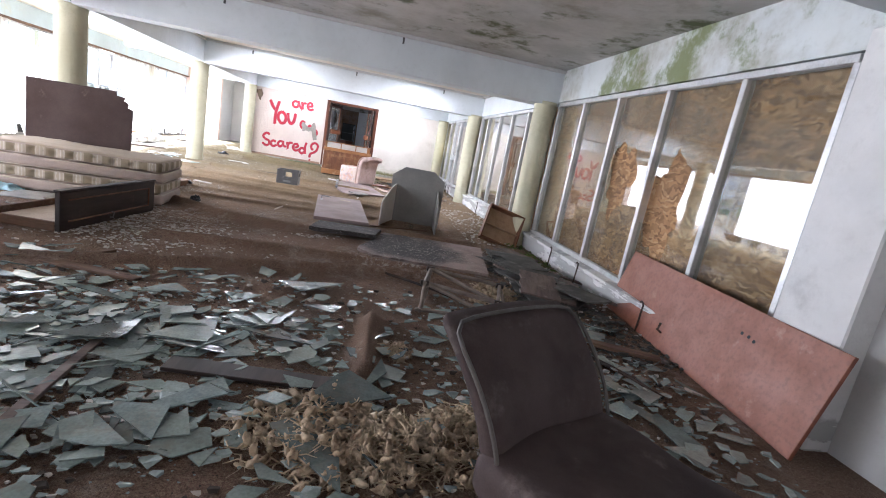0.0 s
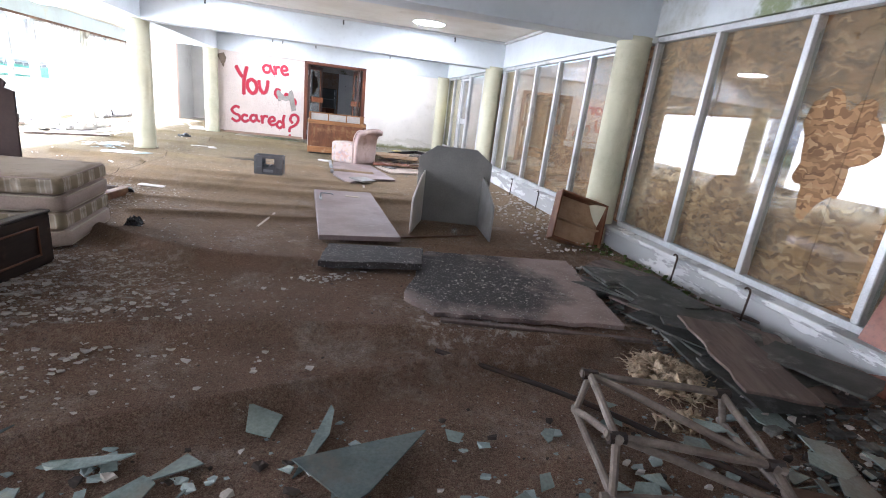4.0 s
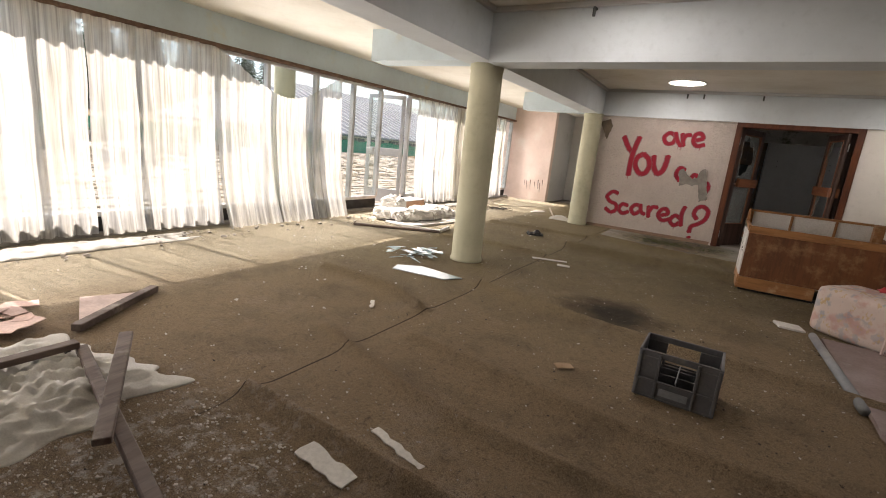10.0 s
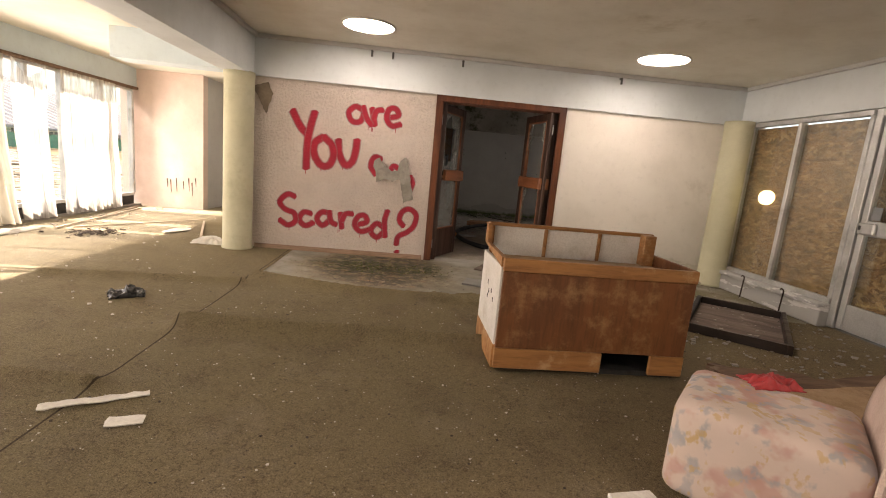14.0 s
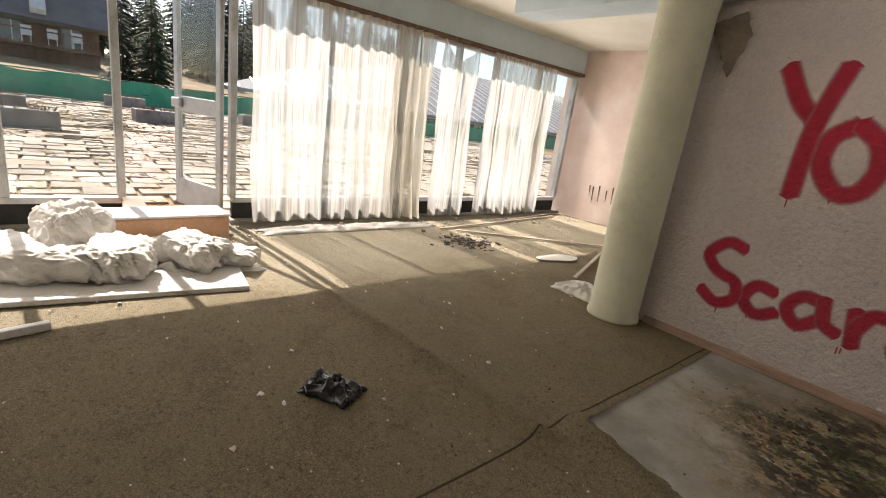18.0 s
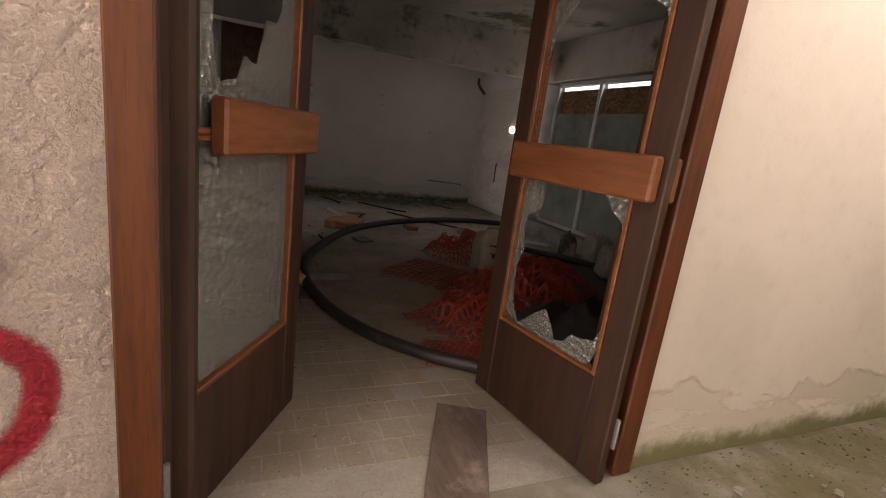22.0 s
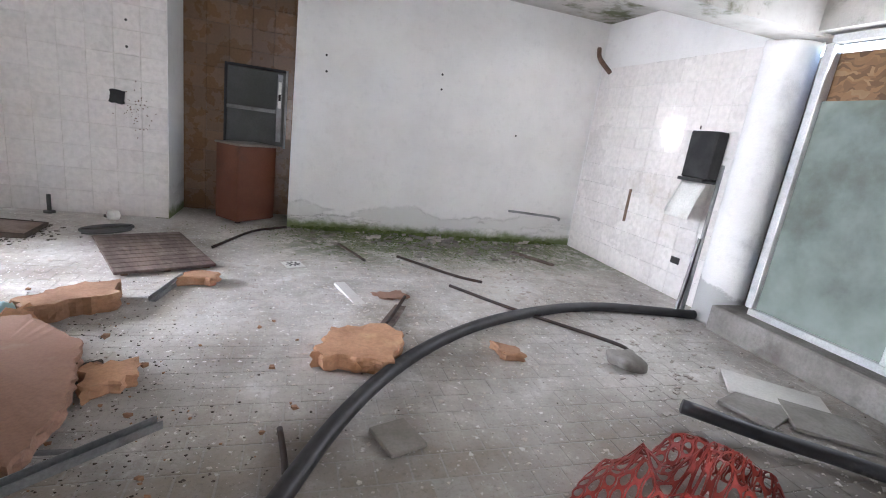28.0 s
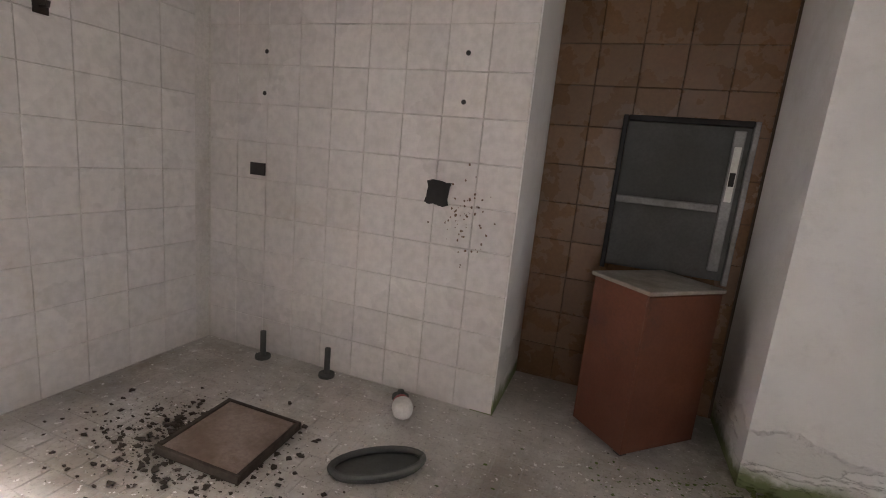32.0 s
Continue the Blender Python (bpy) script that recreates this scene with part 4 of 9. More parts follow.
part("key_slot", box(-0.079, -0.074, 0.68, 0.70, 0.98, 1.02), BLACK, lock)
STICKER = plain("blue_sticker", (0.03, 0.08, 0.26), (0.04, 0.11, 0.30), 9, 60, 0.4)
STICKER_W = plain("white_sticker", (0.7, 0.7, 0.68), None, 9, 60, 0.4)
s = part("sticker", box(-0.0065, -0.0045, 0.15, 0.27, 1.50, 1.58), STICKER, d, "blue and white sticker")
part("sticker_field", box(-0.0085, -0.0066, 0.16, 0.205, 1.51, 1.57), STICKER_W, s)
part("sticker_field", box(-0.0085, -0.0066, 0.215, 0.26, 1.51, 1.57), STICKER_W, s)
part("sticker", box(-0.0065, -0.0045, 0.21, 0.28, 1.33, 1.49), STICKER, d, "strip of blue stickers")
part("sticker", box(-0.0065, -0.0045, 0.58, 0.67, 1.08, 1.20), PIPE_GREY, d, "grey notice")

# hooked iron stakes along the sill
for y in (3.35, 4.6, 5.35, 8.3, 9.4, 12.9, 13.4, 14.75, 15.35, 15.85):
    bm = rod([(0, 0, 0), (0, 0, 0.24), (0.0, 0.01, 0.262), (0.0, 0.035, 0.268), (0, 0.05, 0.255)], 0.008, 6)
    solid("iron_stake", bm, IRON, "black hooked iron stake beside the sill", "stake", "stakes along the sill", pose(2.43, y, 0, 0, 3))

# window wall (west)
setting("sill_west", box(-6.98, -6.62, -1.5, 13.48, -0.02, 0.045, 0.006), CONCRETE, "low concrete threshold")
setting("sill_west_north", box(-6.98, -6.62, 14.27, 19.3, -0.02, 0.045, 0.006), CONCRETE, "low concrete threshold")
setting("lintel_west", box(-6.95, -6.66, 6.9, 19.35, 2.13, 2.74), BLUE, "light blue lintel band with stains")
setting("lintel_west_damp", box(-6.95, -6.66, -1.7, 6.45, 2.13, 2.74), BEAM_MOSS, "damp flaking lintel")
setting("rail_west", box(-6.70, -6.60, -1.5, 19.25, 2.085, 2.128, 0.004), WOOD_OLD, "brown wooden curtain rail")
WEST = [("window_0", [-1.4, -0.5, 0.4, 1.3, 2.15, 3.0, 3.85, 4.7, 5.58, 6.45]), ("window_1", [6.9, 7.75, 8.6, 9.45, 10.3, 11.1, 11.95, 12.75, 13.45]), ("window_2", [14.3, 15.15, 16.0, 16.85, 17.5, 18.35, 19.2])]
for name, ys in WEST:
    t = glazed_run(name, "aluminium window wall with clear panes", WX, ys, 0.20, 2.10, 0.055, 0.08)
    for a, b in zip(ys, ys[1:]):
        setting("vent_west", box(WX - 0.03, WX + 0.02, a, b, 0.045, 0.20), BLACK, "black vent under the window")
# rotten post
bm = box(-6.83, -6.62, 6.48, 6.87, 0, 2.2, 0.01)
box(-6.80, -6.64, 6.55, 6.80, 2.2, 2.46, 0.02, bm)
setting("post_west", bm, WOOD_OLD, "rotten dark timber post")

# door in the window wall, standing open outwards
t = tagged(thing("door_west", pose(WX - 0.02, 14.22, 0.05, 0, 0, -72), "open aluminium glass door", "door"), kind="structure")
part("stile", box(-0.02, 0.02, -0.07, 0.0, 0, 2.02, 0.005), ALU, t)
part("stile", box(-0.02, 0.02, -0.73, -0.66, 0, 2.02, 0.005), ALU, t)
part("kick_panel", box(-0.018, 0.018, -0.66, -0.07, 0, 0.26, 0.004), ALU, t)
part("mid_rail", box(-0.02, 0.02, -0.66, -0.07, 0.90, 1.04, 0.004), ALU, t)
part("top_rail", box(-0.02, 0.02, -0.66, -0.07, 1.95, 2.02, 0.004), ALU, t)
part("lock_case", box(0.02, 0.06, -0.72, -0.58, 0.93, 1.02, 0.01), ALU, t)
for z0, z1 in ((0.26, 0.90), (1.04, 1.95)):
    p = part("pane", box(-0.003, 0.003, -0.66, -0.07, z0, z1), GLASS, t)
    p.visible_shadow = False

# pink wall, recess and the wall behind
bm = box(-6.95, -5.5, 19.3, 19.5, 0, 2.46)
setting("wall_pink", bm, PINK, "flaking pink plaster wall with dark drips")
setting("wall_recess_side", box(-5.62, -5.5, 19.5, 21.0, 0, 2.46), GREYWALL)
setting("wall_recess", box(-5.62, -3.5, 21.0, 21.13, 0, 2.46), GREYWALL, "plain grey wall of the recess")

# ---- structure: the kitchen ----
KX0, KX1, KY = -3.5, 2.9, 23.4
setting("floor_kitchen", box(-3.7, 3.3, 16.22, 24.2, -0.25, -0.0007), FLOOR_GROUT, "pale grout bed of the kitchen floor")
setting("wall_kitchen_west", box(KX0 - 0.2, KX0, 16.4, 21.18, 0, 2.75), KITCHEN, "peeling white wall")
setting("wall_kitchen_west_lintel", box(KX0 - 0.2, KX0, 21.18, 21.98, 2.12, 2.75), KITCHEN)
setting("wall_kitchen_west_tiled", box(KX0 - 0.2, KX0 - 0.008, 21.98, KY + 0.2, 0, 2.75), GROUT)
setting("wall_kitchen_north_tiled", box(KX0 - 0.008, -1.72, KY + 0.008, KY + 0.2, 0, 2.75), GROUT)
setting("wall_kitchen_north", box(-0.5, KX1 + 0.2, KY, KY + 0.2, 0, 2.75), KITCHEN, "white wall with peeling damp paint and moss at the foot")
setting("wall_alcove_west", box(-1.72, -1.6, KY + 0.006, 24.008, 0, 2.75), KITCHEN)
setting("wall_alcove_east", box(-0.5, -0.38, KY + 0.2, 24.008, 0, 2.75), KITCHEN)
setting("wall_alcove_back", box(-1.72, -0.38, 24.008, 24.2, 0, 2.75), GROUT_DARK)
setting("wall_kitchen_east", box(KX1, KX1 + 0.2, 21.2, KY, 0, 2.75), KITCHEN, "white wall beside the column")
setting("ceiling_kitchen", box(-3.7, 3.2, 16.44, 24.2, 2.62, 2.75), CEILING_DAMP, "damp kitchen ceiling")
setting("ceiling_soffit_kitchen", box(KX0, -1.6, 22.1, KY, 2.13, 2.3), KITCHEN, "low plaster soffit")
setting("beam_kitchen", box(KX0, KX1, 20.78, 21.05, 2.1, 2.64), CEILING_DAMP, "damp concrete beam with black patches")
column("column_kitchen", 2.87, 21.06, 0.17, 2.12, COLUMN_WHITE, "scuffed white column with grey base paint")
column("column_kitchen_west", KX0 + 0.06, 20.95, 0.19, 2.62, COLUMN_WHITE, "white round pier beside the door")
setting("sill_kitchen", box(2.62, 3.15, 16.4, 20.9, 0, 0.2, 0.01), CONCRETE, "flaking sill below the kitchen glazing")
setting("lintel_kitchen", box(2.7, 3.1, 16.4, 21.0, 2.12, 2.64), CEILING_DAMP)
kg = glazed_run("window_kitchen", "aluminium glazing with whitewashed green glass", 2.8, [16.5, 17.3, 18.15, 19.0, 19.86, 20.72], 0.2, 2.1, 0.06, 0.08, panes=False)
for a, b in ((17.33, 18.12), (18.18, 18.97), (19.03, 19.83), (19.89, 20.69)):
    part("pane", box(-0.004, 0.004, a - 16.5, b - 16.5, 0.05, 1.5), GLASS_GREEN, kg, "whitewashed green pane")
    part("board", box(0.03, 0.045, a - 16.5, b - 16.5, 1.5, 1.80), OSB_DARK, kg, "strip of strand board above the pane")
part("board", box(0.03, 0.045, 0.03, 0.8, 0.05, 1.85), WOOD_RED, kg, "red-brown board in the end bay")
setting("wall_outer_east", box(3.1, 3.25, 16.2, 21.2, 0, 2.06), CONCRETE)
bm = box(KX0 - 0.21, KX0 + 0.02, 21.13, 21.18, 0, 2.12, 0.004)
setting("door_frame_west_0", bm, WOOD_FRAME, "red-brown wooden door frame")
setting("door_frame_west_1", box(KX0 - 0.21, KX0 + 0.03, 21.95, 22.03, 0, 2.14, 0.004), WOOD_FRAME, "red-brown wooden door frame")
setting("door_frame_west_head", box(KX0 - 0.21, KX0 + 0.02, 21.18, 21.95, 2.08, 2.13, 0.004), WOOD_FRAME)

# ---- structure: the room beyond the kitchen ----
setting("floor_side_room", box(-7.0, -3.7, 21.13, 25.6, -0.25, -0.003), CONCRETE, "pale dusty floor")
setting("wall_side_room_north", box(-7.0, -3.5, 25.4, 25.6, 0, 2.75), KITCHEN)
setting("wall_side_room_west", box(-7.0, -6.75, 22.95, 23.72, 0, 2.75), OFFWHITE, "white wall stained at its foot")
setting("wall_side_room_west_north", box(-7.0, -6.75, 24.38, 25.4, 0, 2.75), OFFWHITE)
setting("wall_side_room_lintel", box(-7.0, -6.75, 23.72, 24.38, 2.12, 2.75), OFFWHITE)
setting("wall_side_room_window_lintel", box(-7.0, -6.75, 21.13, 22.95, 2.3, 2.75), OFFWHITE)
setting("ceiling_side_room", box(-7.0, -3.5, 21.13, 25.6, 2.6, 2.75), BAY_CEILING)
solid("dark_door_board", box(-7.06, -7.02, 23.6, 24.5, 0.25, 2.2), plain("dark_olive_board", (0.05, 0.045, 0.02), None, 3, 50, 0.7), "dark olive board closing the doorway", "board")
setting("wall_side_room_low", box(-7.0, -6.8, 23.72, 24.38, 0, 0.25), OFFWHITE)
setting("picture_rail_side_room", box(-6.75, -6.72, 22.95, 23.6, 1.76, 1.86, 0.004), WOOD_PINE, "orange wooden rail on the wall")


# ---- round skylights ----
def skylight(x, y, z=TOP):
    t = thing("round_ceiling_light", pose(x, y, z), "round flush ceiling light, bright white", "ceiling light", "round lights in the ceiling")
    bm = bmesh.new()
    bmesh.ops.create_circle(bm, cap_ends=True, segments=40, radius=0.255, matrix=pose(0, 0, -0.008, 180))
    part("diffuser", bm, SKYLIGHT, t)
    part("rim", rod([(0.265 * math.cos(a), 0.265 * math.sin(a), -0.006) for a in np.linspace(0, 2 * math.pi, 41)], 0.012, 6), WHITE, t)


for y in (10.4, 15.28):
    for x in (-2.17, 0.97):
        skylight(x, y)


# ---- curtains ----
def curtain(y0, y1, seed, top=2.08, foot=0.05, pleats=None, amp=0.032, sag=0.0, out=0.05, mat=None, spread=0.0, label="", lean=0.0):
    """A hanging sheer length; sag dips its upper hem, spread widens its foot, out trails the foot into the room."""
    r = random.Random(seed)
    n = pleats or max(4, int((y1 - y0) / 0.13))
    ph = [r.uniform(-0.9, 0.9) for _ in range(n + 2)]

    def f(u, v):
        z1 = top - sag * math.sin(math.pi * u) ** 1.3
        z = foot + (z1 - foot) * v
        k = u * n
        w = math.sin(2 * math.pi * k + ph[int(k)] * 0.6 + 0.5 * math.sin(3 * v + seed)) + 0.5 * math.sin(4.4 * math.pi * k / 3 + seed)
        yy = y0 + (y1 - y0) * (u + (u - 0.5) * spread * (1 - v) ** 2) + lean * (1 - v) + 0.012 * math.sin(9 * v + 7 * u + seed)
        x = WX + 0.13 + amp * w * (0.55 + 0.45 * (1 - v)) + out * (1 - v) ** 3 + 0.02 * wobble((yy * 2, z * 2, seed), 1.0)
        return (x, yy, z + (0.012 * r.random() if v == 0 else 0))

    bm = sheet(int(n * 10), 26, f)
    return solid("curtain", bm, mat or SHEER, label or "sheer white curtain hanging in loose pleats", "curtain", "curtains along the window wall", smooth=True)


for k, (a, b, kw) in enumerate((
        (-1.3, 0.2, {}), (0.25, 1.9, {}), (1.95, 3.55, {}), (3.55, 5.2, dict(lean=0.3, out=0.14, sag=0.05)), (5.12, 5.42, dict(lean=0.16, out=0.2, foot=0.01, amp=0.05, pleats=3, label="sheer white curtain edge trailing on the floor")),
        (6.17, 6.5, dict(mat=SHEER_STAINED, amp=0.03, out=0.1, label="stained sheer curtain beside the post")),
        (6.45, 6.85, dict(mat=SHEER_STAINED, amp=0.045, out=0.14, sag=0.22, spread=0.4, label="stained brown curtain gathered at the post")),
        (6.82, 7.8, dict(sag=0.06)), (7.82, 9.0, {}), (9.0, 10.3, dict(out=0.10)), (10.3, 12.38, dict(sag=0.42, out=0.22, foot=0.01, label="sheer white curtain with a sagging upper hem")),
        (14.42, 15.2, dict(out=0.07)), (15.2, 16.15, dict(out=0.07)), (15.90, 16.38, dict(mat=SHEER_GREY, amp=0.06, out=0.1, label="greyish curtain gathered in thick folds")),
        (16.5, 17.05, dict(sag=0.2, lean=0.05)), (17.3, 17.95, {}), (17.95, 18.6, {}))):
    curtain(a, b, k * 7 + 1, **kw)


# ---- graffiti and peeled paper on the north wall ----
def stroke(pts, w):
    """A flat ribbon of paint along a line on the wall, with v across it."""
    line = smooth_path([(x, 0, z) for x, z in pts], 7)
    a, b = line[0], line[-1]
    line = [a + (a - line[1]).normalized() * w * 0.3, *line, b + (b - line[-2]).normalized() * w * 0.3]
    bm = bmesh.new()
    uv = bm.loops.layers.uv.new("UVMap")
    rows = []
    for i, p in enumerate(line):
        d = (line[min(i + 1, len(line) - 1)] - line[max(i - 1, 0)]).normalized()
        side = Vector((-d.z, 0, d.x)) * w
        q = 1.0 if 0 < i < len(line) - 1 else 0.35
        lift = Vector((0, -0.0004 * i / len(line), 0))
        rows.append((bm.verts.new(p - side * q + lift), bm.verts.new(p + side * q + lift)))
    for r0, r1 in zip(rows, rows[1:]):
        f = bm.faces.new((r0[0], r1[0], r1[1], r0[1]))
        for loop, v in zip(f.loops, (0, 0, 1, 1)):
            loop[uv].uv = (0, v)
    return bm


LETTERS = {
    "capital_y": [[(-3.13, 1.74), (-3.03, 1.56), (-2.93, 1.46)], [(-2.86, 1.75), (-2.90, 1.59), (-2.93, 1.43), (-2.94, 1.26), (-2.94, 1.05)]],
    "letter_o": [[(-2.74, 1.46), (-2.84, 1.38), (-2.85, 1.24), (-2.76, 1.11), (-2.66, 1.12), (-2.61, 1.24), (-2.64, 1.37), (-2.74, 1.46)]],
    "letter_u": [[(-2.56, 1.44), (-2.54, 1.27), (-2.46, 1.14), (-2.38, 1.18), (-2.34, 1.32), (-2.33, 1.46)]],
    "letter_a": [[(-2.27, 1.82), (-2.37, 1.86), (-2.45, 1.78), (-2.40, 1.68), (-2.30, 1.69), (-2.26, 1.80)], [(-2.28, 1.87), (-2.23, 1.74), (-2.16, 1.65)]],
    "letter_r": [[(-2.17, 1.86), (-2.12, 1.65)], [(-2.14, 1.74), (-2.11, 1.83), (-2.03, 1.85)]],
    "letter_e": [[(-1.97, 1.76), (-1.84, 1.80), (-1.88, 1.88), (-1.96, 1.86), (-1.98, 1.75), (-1.91, 1.67), (-1.80, 1.70)]],
    "capital_s": [[(-3.06, 0.69), (-3.16, 0.71), (-3.25, 0.61), (-3.18, 0.52), (-3.07, 0.48), (-3.05, 0.38), (-3.14, 0.32), (-3.25, 0.38)]],
    "letter_c": [[(-2.85, 0.49), (-2.95, 0.50), (-3.00, 0.40), (-2.92, 0.33), (-2.82, 0.38)]],
    "letter_a.001": [[(-2.62, 0.51), (-2.72, 0.52), (-2.78, 0.43), (-2.71, 0.35), (-2.62, 0.42)], [(-2.63, 0.54), (-2.60, 0.41), (-2.53, 0.37)]],
    "letter_r.001": [[(-2.49, 0.53), (-2.46, 0.33)], [(-2.47, 0.42), (-2.42, 0.52), (-2.33, 0.53)]],
    "letter_e.001": [[(-2.28, 0.39), (-2.15, 0.44), (-2.18, 0.52), (-2.26, 0.50), (-2.30, 0.39), (-2.22, 0.31), (-2.10, 0.35)]],
    "letter_d": [[(-1.92, 0.38), (-2.02, 0.43), (-2.09, 0.33), (-2.01, 0.25), (-1.92, 0.33)], [(-1.89, 0.61), (-1.92, 0.47), (-1.90, 0.26)]],
    "question_mark": [[(-1.67, 0.42), (-1.73, 0.50), (-1.70, 0.61), (-1.61, 0.65), (-1.52, 0.58), (-1.54, 0.44), (-1.62, 0.35), (-1.73, 0.28), (-1.75, 0.17)], [(-1.74, 0.09), (-1.735, 0.065)]],
    "scribble": [[(-2.01, 1.25), (-2.10, 1.27), (-2.14, 1.15), (-2.07, 1.05)], [(-1.90, 1.10), (-1.85, 1.18), (-1.77, 1.13)], [(-1.64, 1.07), (-1.60, 0.98), (-1.65, 0.84)]],
}
graffiti = thing("graffiti", pose(-2.4, NY, 0), "red sprayed words You are Scared on the wall", "graffiti")
rng = random.Random(11)
layer = 0
for name, lines in LETTERS.items():
    bm = bmesh.new()
    big = 0.070 if name in ("capital_y", "letter_o", "letter_u") else 0.054
    for pts in lines:
        layer += 1
        joined(stroke([(x + 2.4, z) for x, z in pts], big), bm, Matrix.Translation((0, -0.0012 - 0.0006 * lines.index(pts), 0)))
    # runs of paint below the letter
    low = min((p for line in lines for p in line), key=lambda p: p[1])
    for k in range(1 + (layer % 3 == 0)):
        x = low[0] + rng.uniform(-0.05, 0.05) + 2.4
        joined(stroke([(x, low[1] - 0.02), (x, low[1] - rng.uniform(0.04, 0.085))], 0.005), bm, Matrix.Translation((0, -0.0034 - 0.0006 * k, 0)))
    part(name.split(".")[0], bm, SPRAY, graffiti)


def wall_strip(name, pts, label, mat, curl=0.05, seed=0):
    """A piece of paper that has come half off the wall."""
    bm = prism(jag(pts, random.Random(seed), 0.008, 0.03), 0, 0.002)
    bmesh.ops.triangulate(bm, faces=bm.faces[:])
    bmesh.ops.subdivide_edges(bm, edges=bm.edges[:], cuts=1)
    for v in bm.verts:
        v.co.z += 0.006 + curl * abs(wobble((v.co.x * 5, v.co.y * 5, seed), 1.0)) + 0.01 * abs(wobble((v.co.x * 25, v.co.y * 25, seed)))
    bm.transform(Matrix(((1, 0, 0, 0), (0, 0, -1, NY - 0.006), (0, 1, 0, 0), (0, 0, 0, 1))))
    solid(name, bm, mat, label, "paper scrap", smooth=False)


wall_strip("paper_strip", [(-2.10, 1.22), (-2.03, 1.27), (-1.97, 1.18), (-1.87, 1.11), (-1.75, 1.15), (-1.73, 1.04), (-1.86, 0.98), (-1.95, 1.01), (-2.06, 0.96)], "torn grey paper peeling off the wall", PAPER, 0.05, 2)
wall_strip("paper_strip", [(-1.80, 1.12), (-1.77, 1.25), (-1.70, 1.30), (-1.65, 1.15), (-1.58, 0.78), (-1.70, 0.72), (-1.74, 0.93)], "long torn grey paper strip on the wall", PAPER, 0.04, 5)
wall_strip("plaster_patch", [(-3.61, 1.98), (-3.42, 2.04), (-3.36, 1.91), (-3.44, 1.67), (-3.53, 1.84)], "brown bare patch where plaster came off", plain("bare_brown_render", (0.22, 0.17, 0.12), None, 9, 60, 0.9, 0.5), 0.0, 7)
# dark drips on the pink wall
for k in range(7):
    x = -6.15 + 0.09 * k + 0.03 * math.sin(k * 5)
    z = 0.55 + 0.06 * math.sin(k * 3.3)
    setting("drip", rod([(x, 19.297, z), (x + 0.01, 19.297, z - 0.16 - 0.1 * abs(math.sin(k * 2.1)))], 0.011, 6, taper=0.3), plain("brown_drip", (0.19, 0.12, 0.095), None, 9, 60, 0.8) if k == 0 else bpy.data.materials["brown_drip"])
# iron brackets and stubs on the beams
for i, (x, y) in enumerate(((-2.2, 16.14), (-1.95, 16.14), (-1.1, 16.14), (0.9, 16.14), (-2.6, 11.17), (-0.4, 11.17), (1.6, 11.17), (-1.9, 6.57), (0.3, 6.57))):
    solid("pipe_clip", rod([(0, 0.02, 0), (0, -0.03, 0), (0, -0.035, -0.07)], 0.014, 6), GREYDOOR, "grey pipe clip under the ceiling ledge", "pipe clip", "clips on the beams", pose(x, y, TOP - 0.06))


# ---- furniture of the hall ----
def block(L, W, H, r, cuts=10, f=None, bm=None, m=None):
    """A soft block with rounded edges, its foot at z = 0, its surface moved by f."""
    own = bmesh.new()
    bmesh.ops.create_cube(own, size=1)
    bmesh.ops.subdivide_edges(own, edges=own.edges[:], cuts=cuts, use_grid_fill=True)
    half = Vector((L / 2, W / 2, H / 2))
    for v in own.verts:
        q = Vector([c * 2 * h for c, h in zip(v.co, half)])
        inner = Vector([max(-(h - r), min(h - r, c)) for c, h in zip(q, half)])
        d = q - inner
        if d.length > 1e-6:
            q = inner + d.normalized() * r
        if f:
            q = f(q)
        v.co = q + Vector((0, 0, half.z))
    return joined(own, bm, m)


def mattress(L, W, H, tufted, seed):
    def f(q):
        q = q.copy()
        q.z += (0.010 * wobble((q.x * 3, q.y * 3, seed)) + 0.004 * wobble((q.x * 9, q.y * 9, seed))) * (q.z > 0)
        q.y += 0.008 * wobble((q.x * 2.5, seed, q.z * 4))
        q.x += 0.010 * wobble((seed, q.y * 3, q.z * 4))
        if tufted:
            for i in range(9):
                xi = -L / 2 + L * (i + 0.5) / 9
                for s in (-1, 1):
                    e = math.exp(-((q.x - xi) / 0.028) ** 2)
                    if q.z > H * 0.3:
                        q.z -= 0.020 * e * math.exp(-((q.y - s * (W / 2 - 0.085)) / 0.030) ** 2)
                    if s * q.y > W / 2 - 0.03:
                        q.y -= s * 0.024 * e * math.exp(-((q.z) / 0.035) ** 2)
            for j in range(4):
                yj = -W / 2 + W * (j + 0.5) / 4
                for s in (-1, 1):
                    e = math.exp(-((q.y - yj) / 0.028) ** 2)
                    if s * q.x > L / 2 - 0.03:
                        q.x -= s * 0.014 * e * math.exp(-((q.z) / 0.03) ** 2)
                    if q.z > H * 0.3:
                        q.z -= 0.012 * e * math.exp(-((q.x - s * (L / 2 - 0.11)) / 0.030) ** 2)
        return q
    return block(L, W, H, 0.045, 58 if tufted else 16, f)


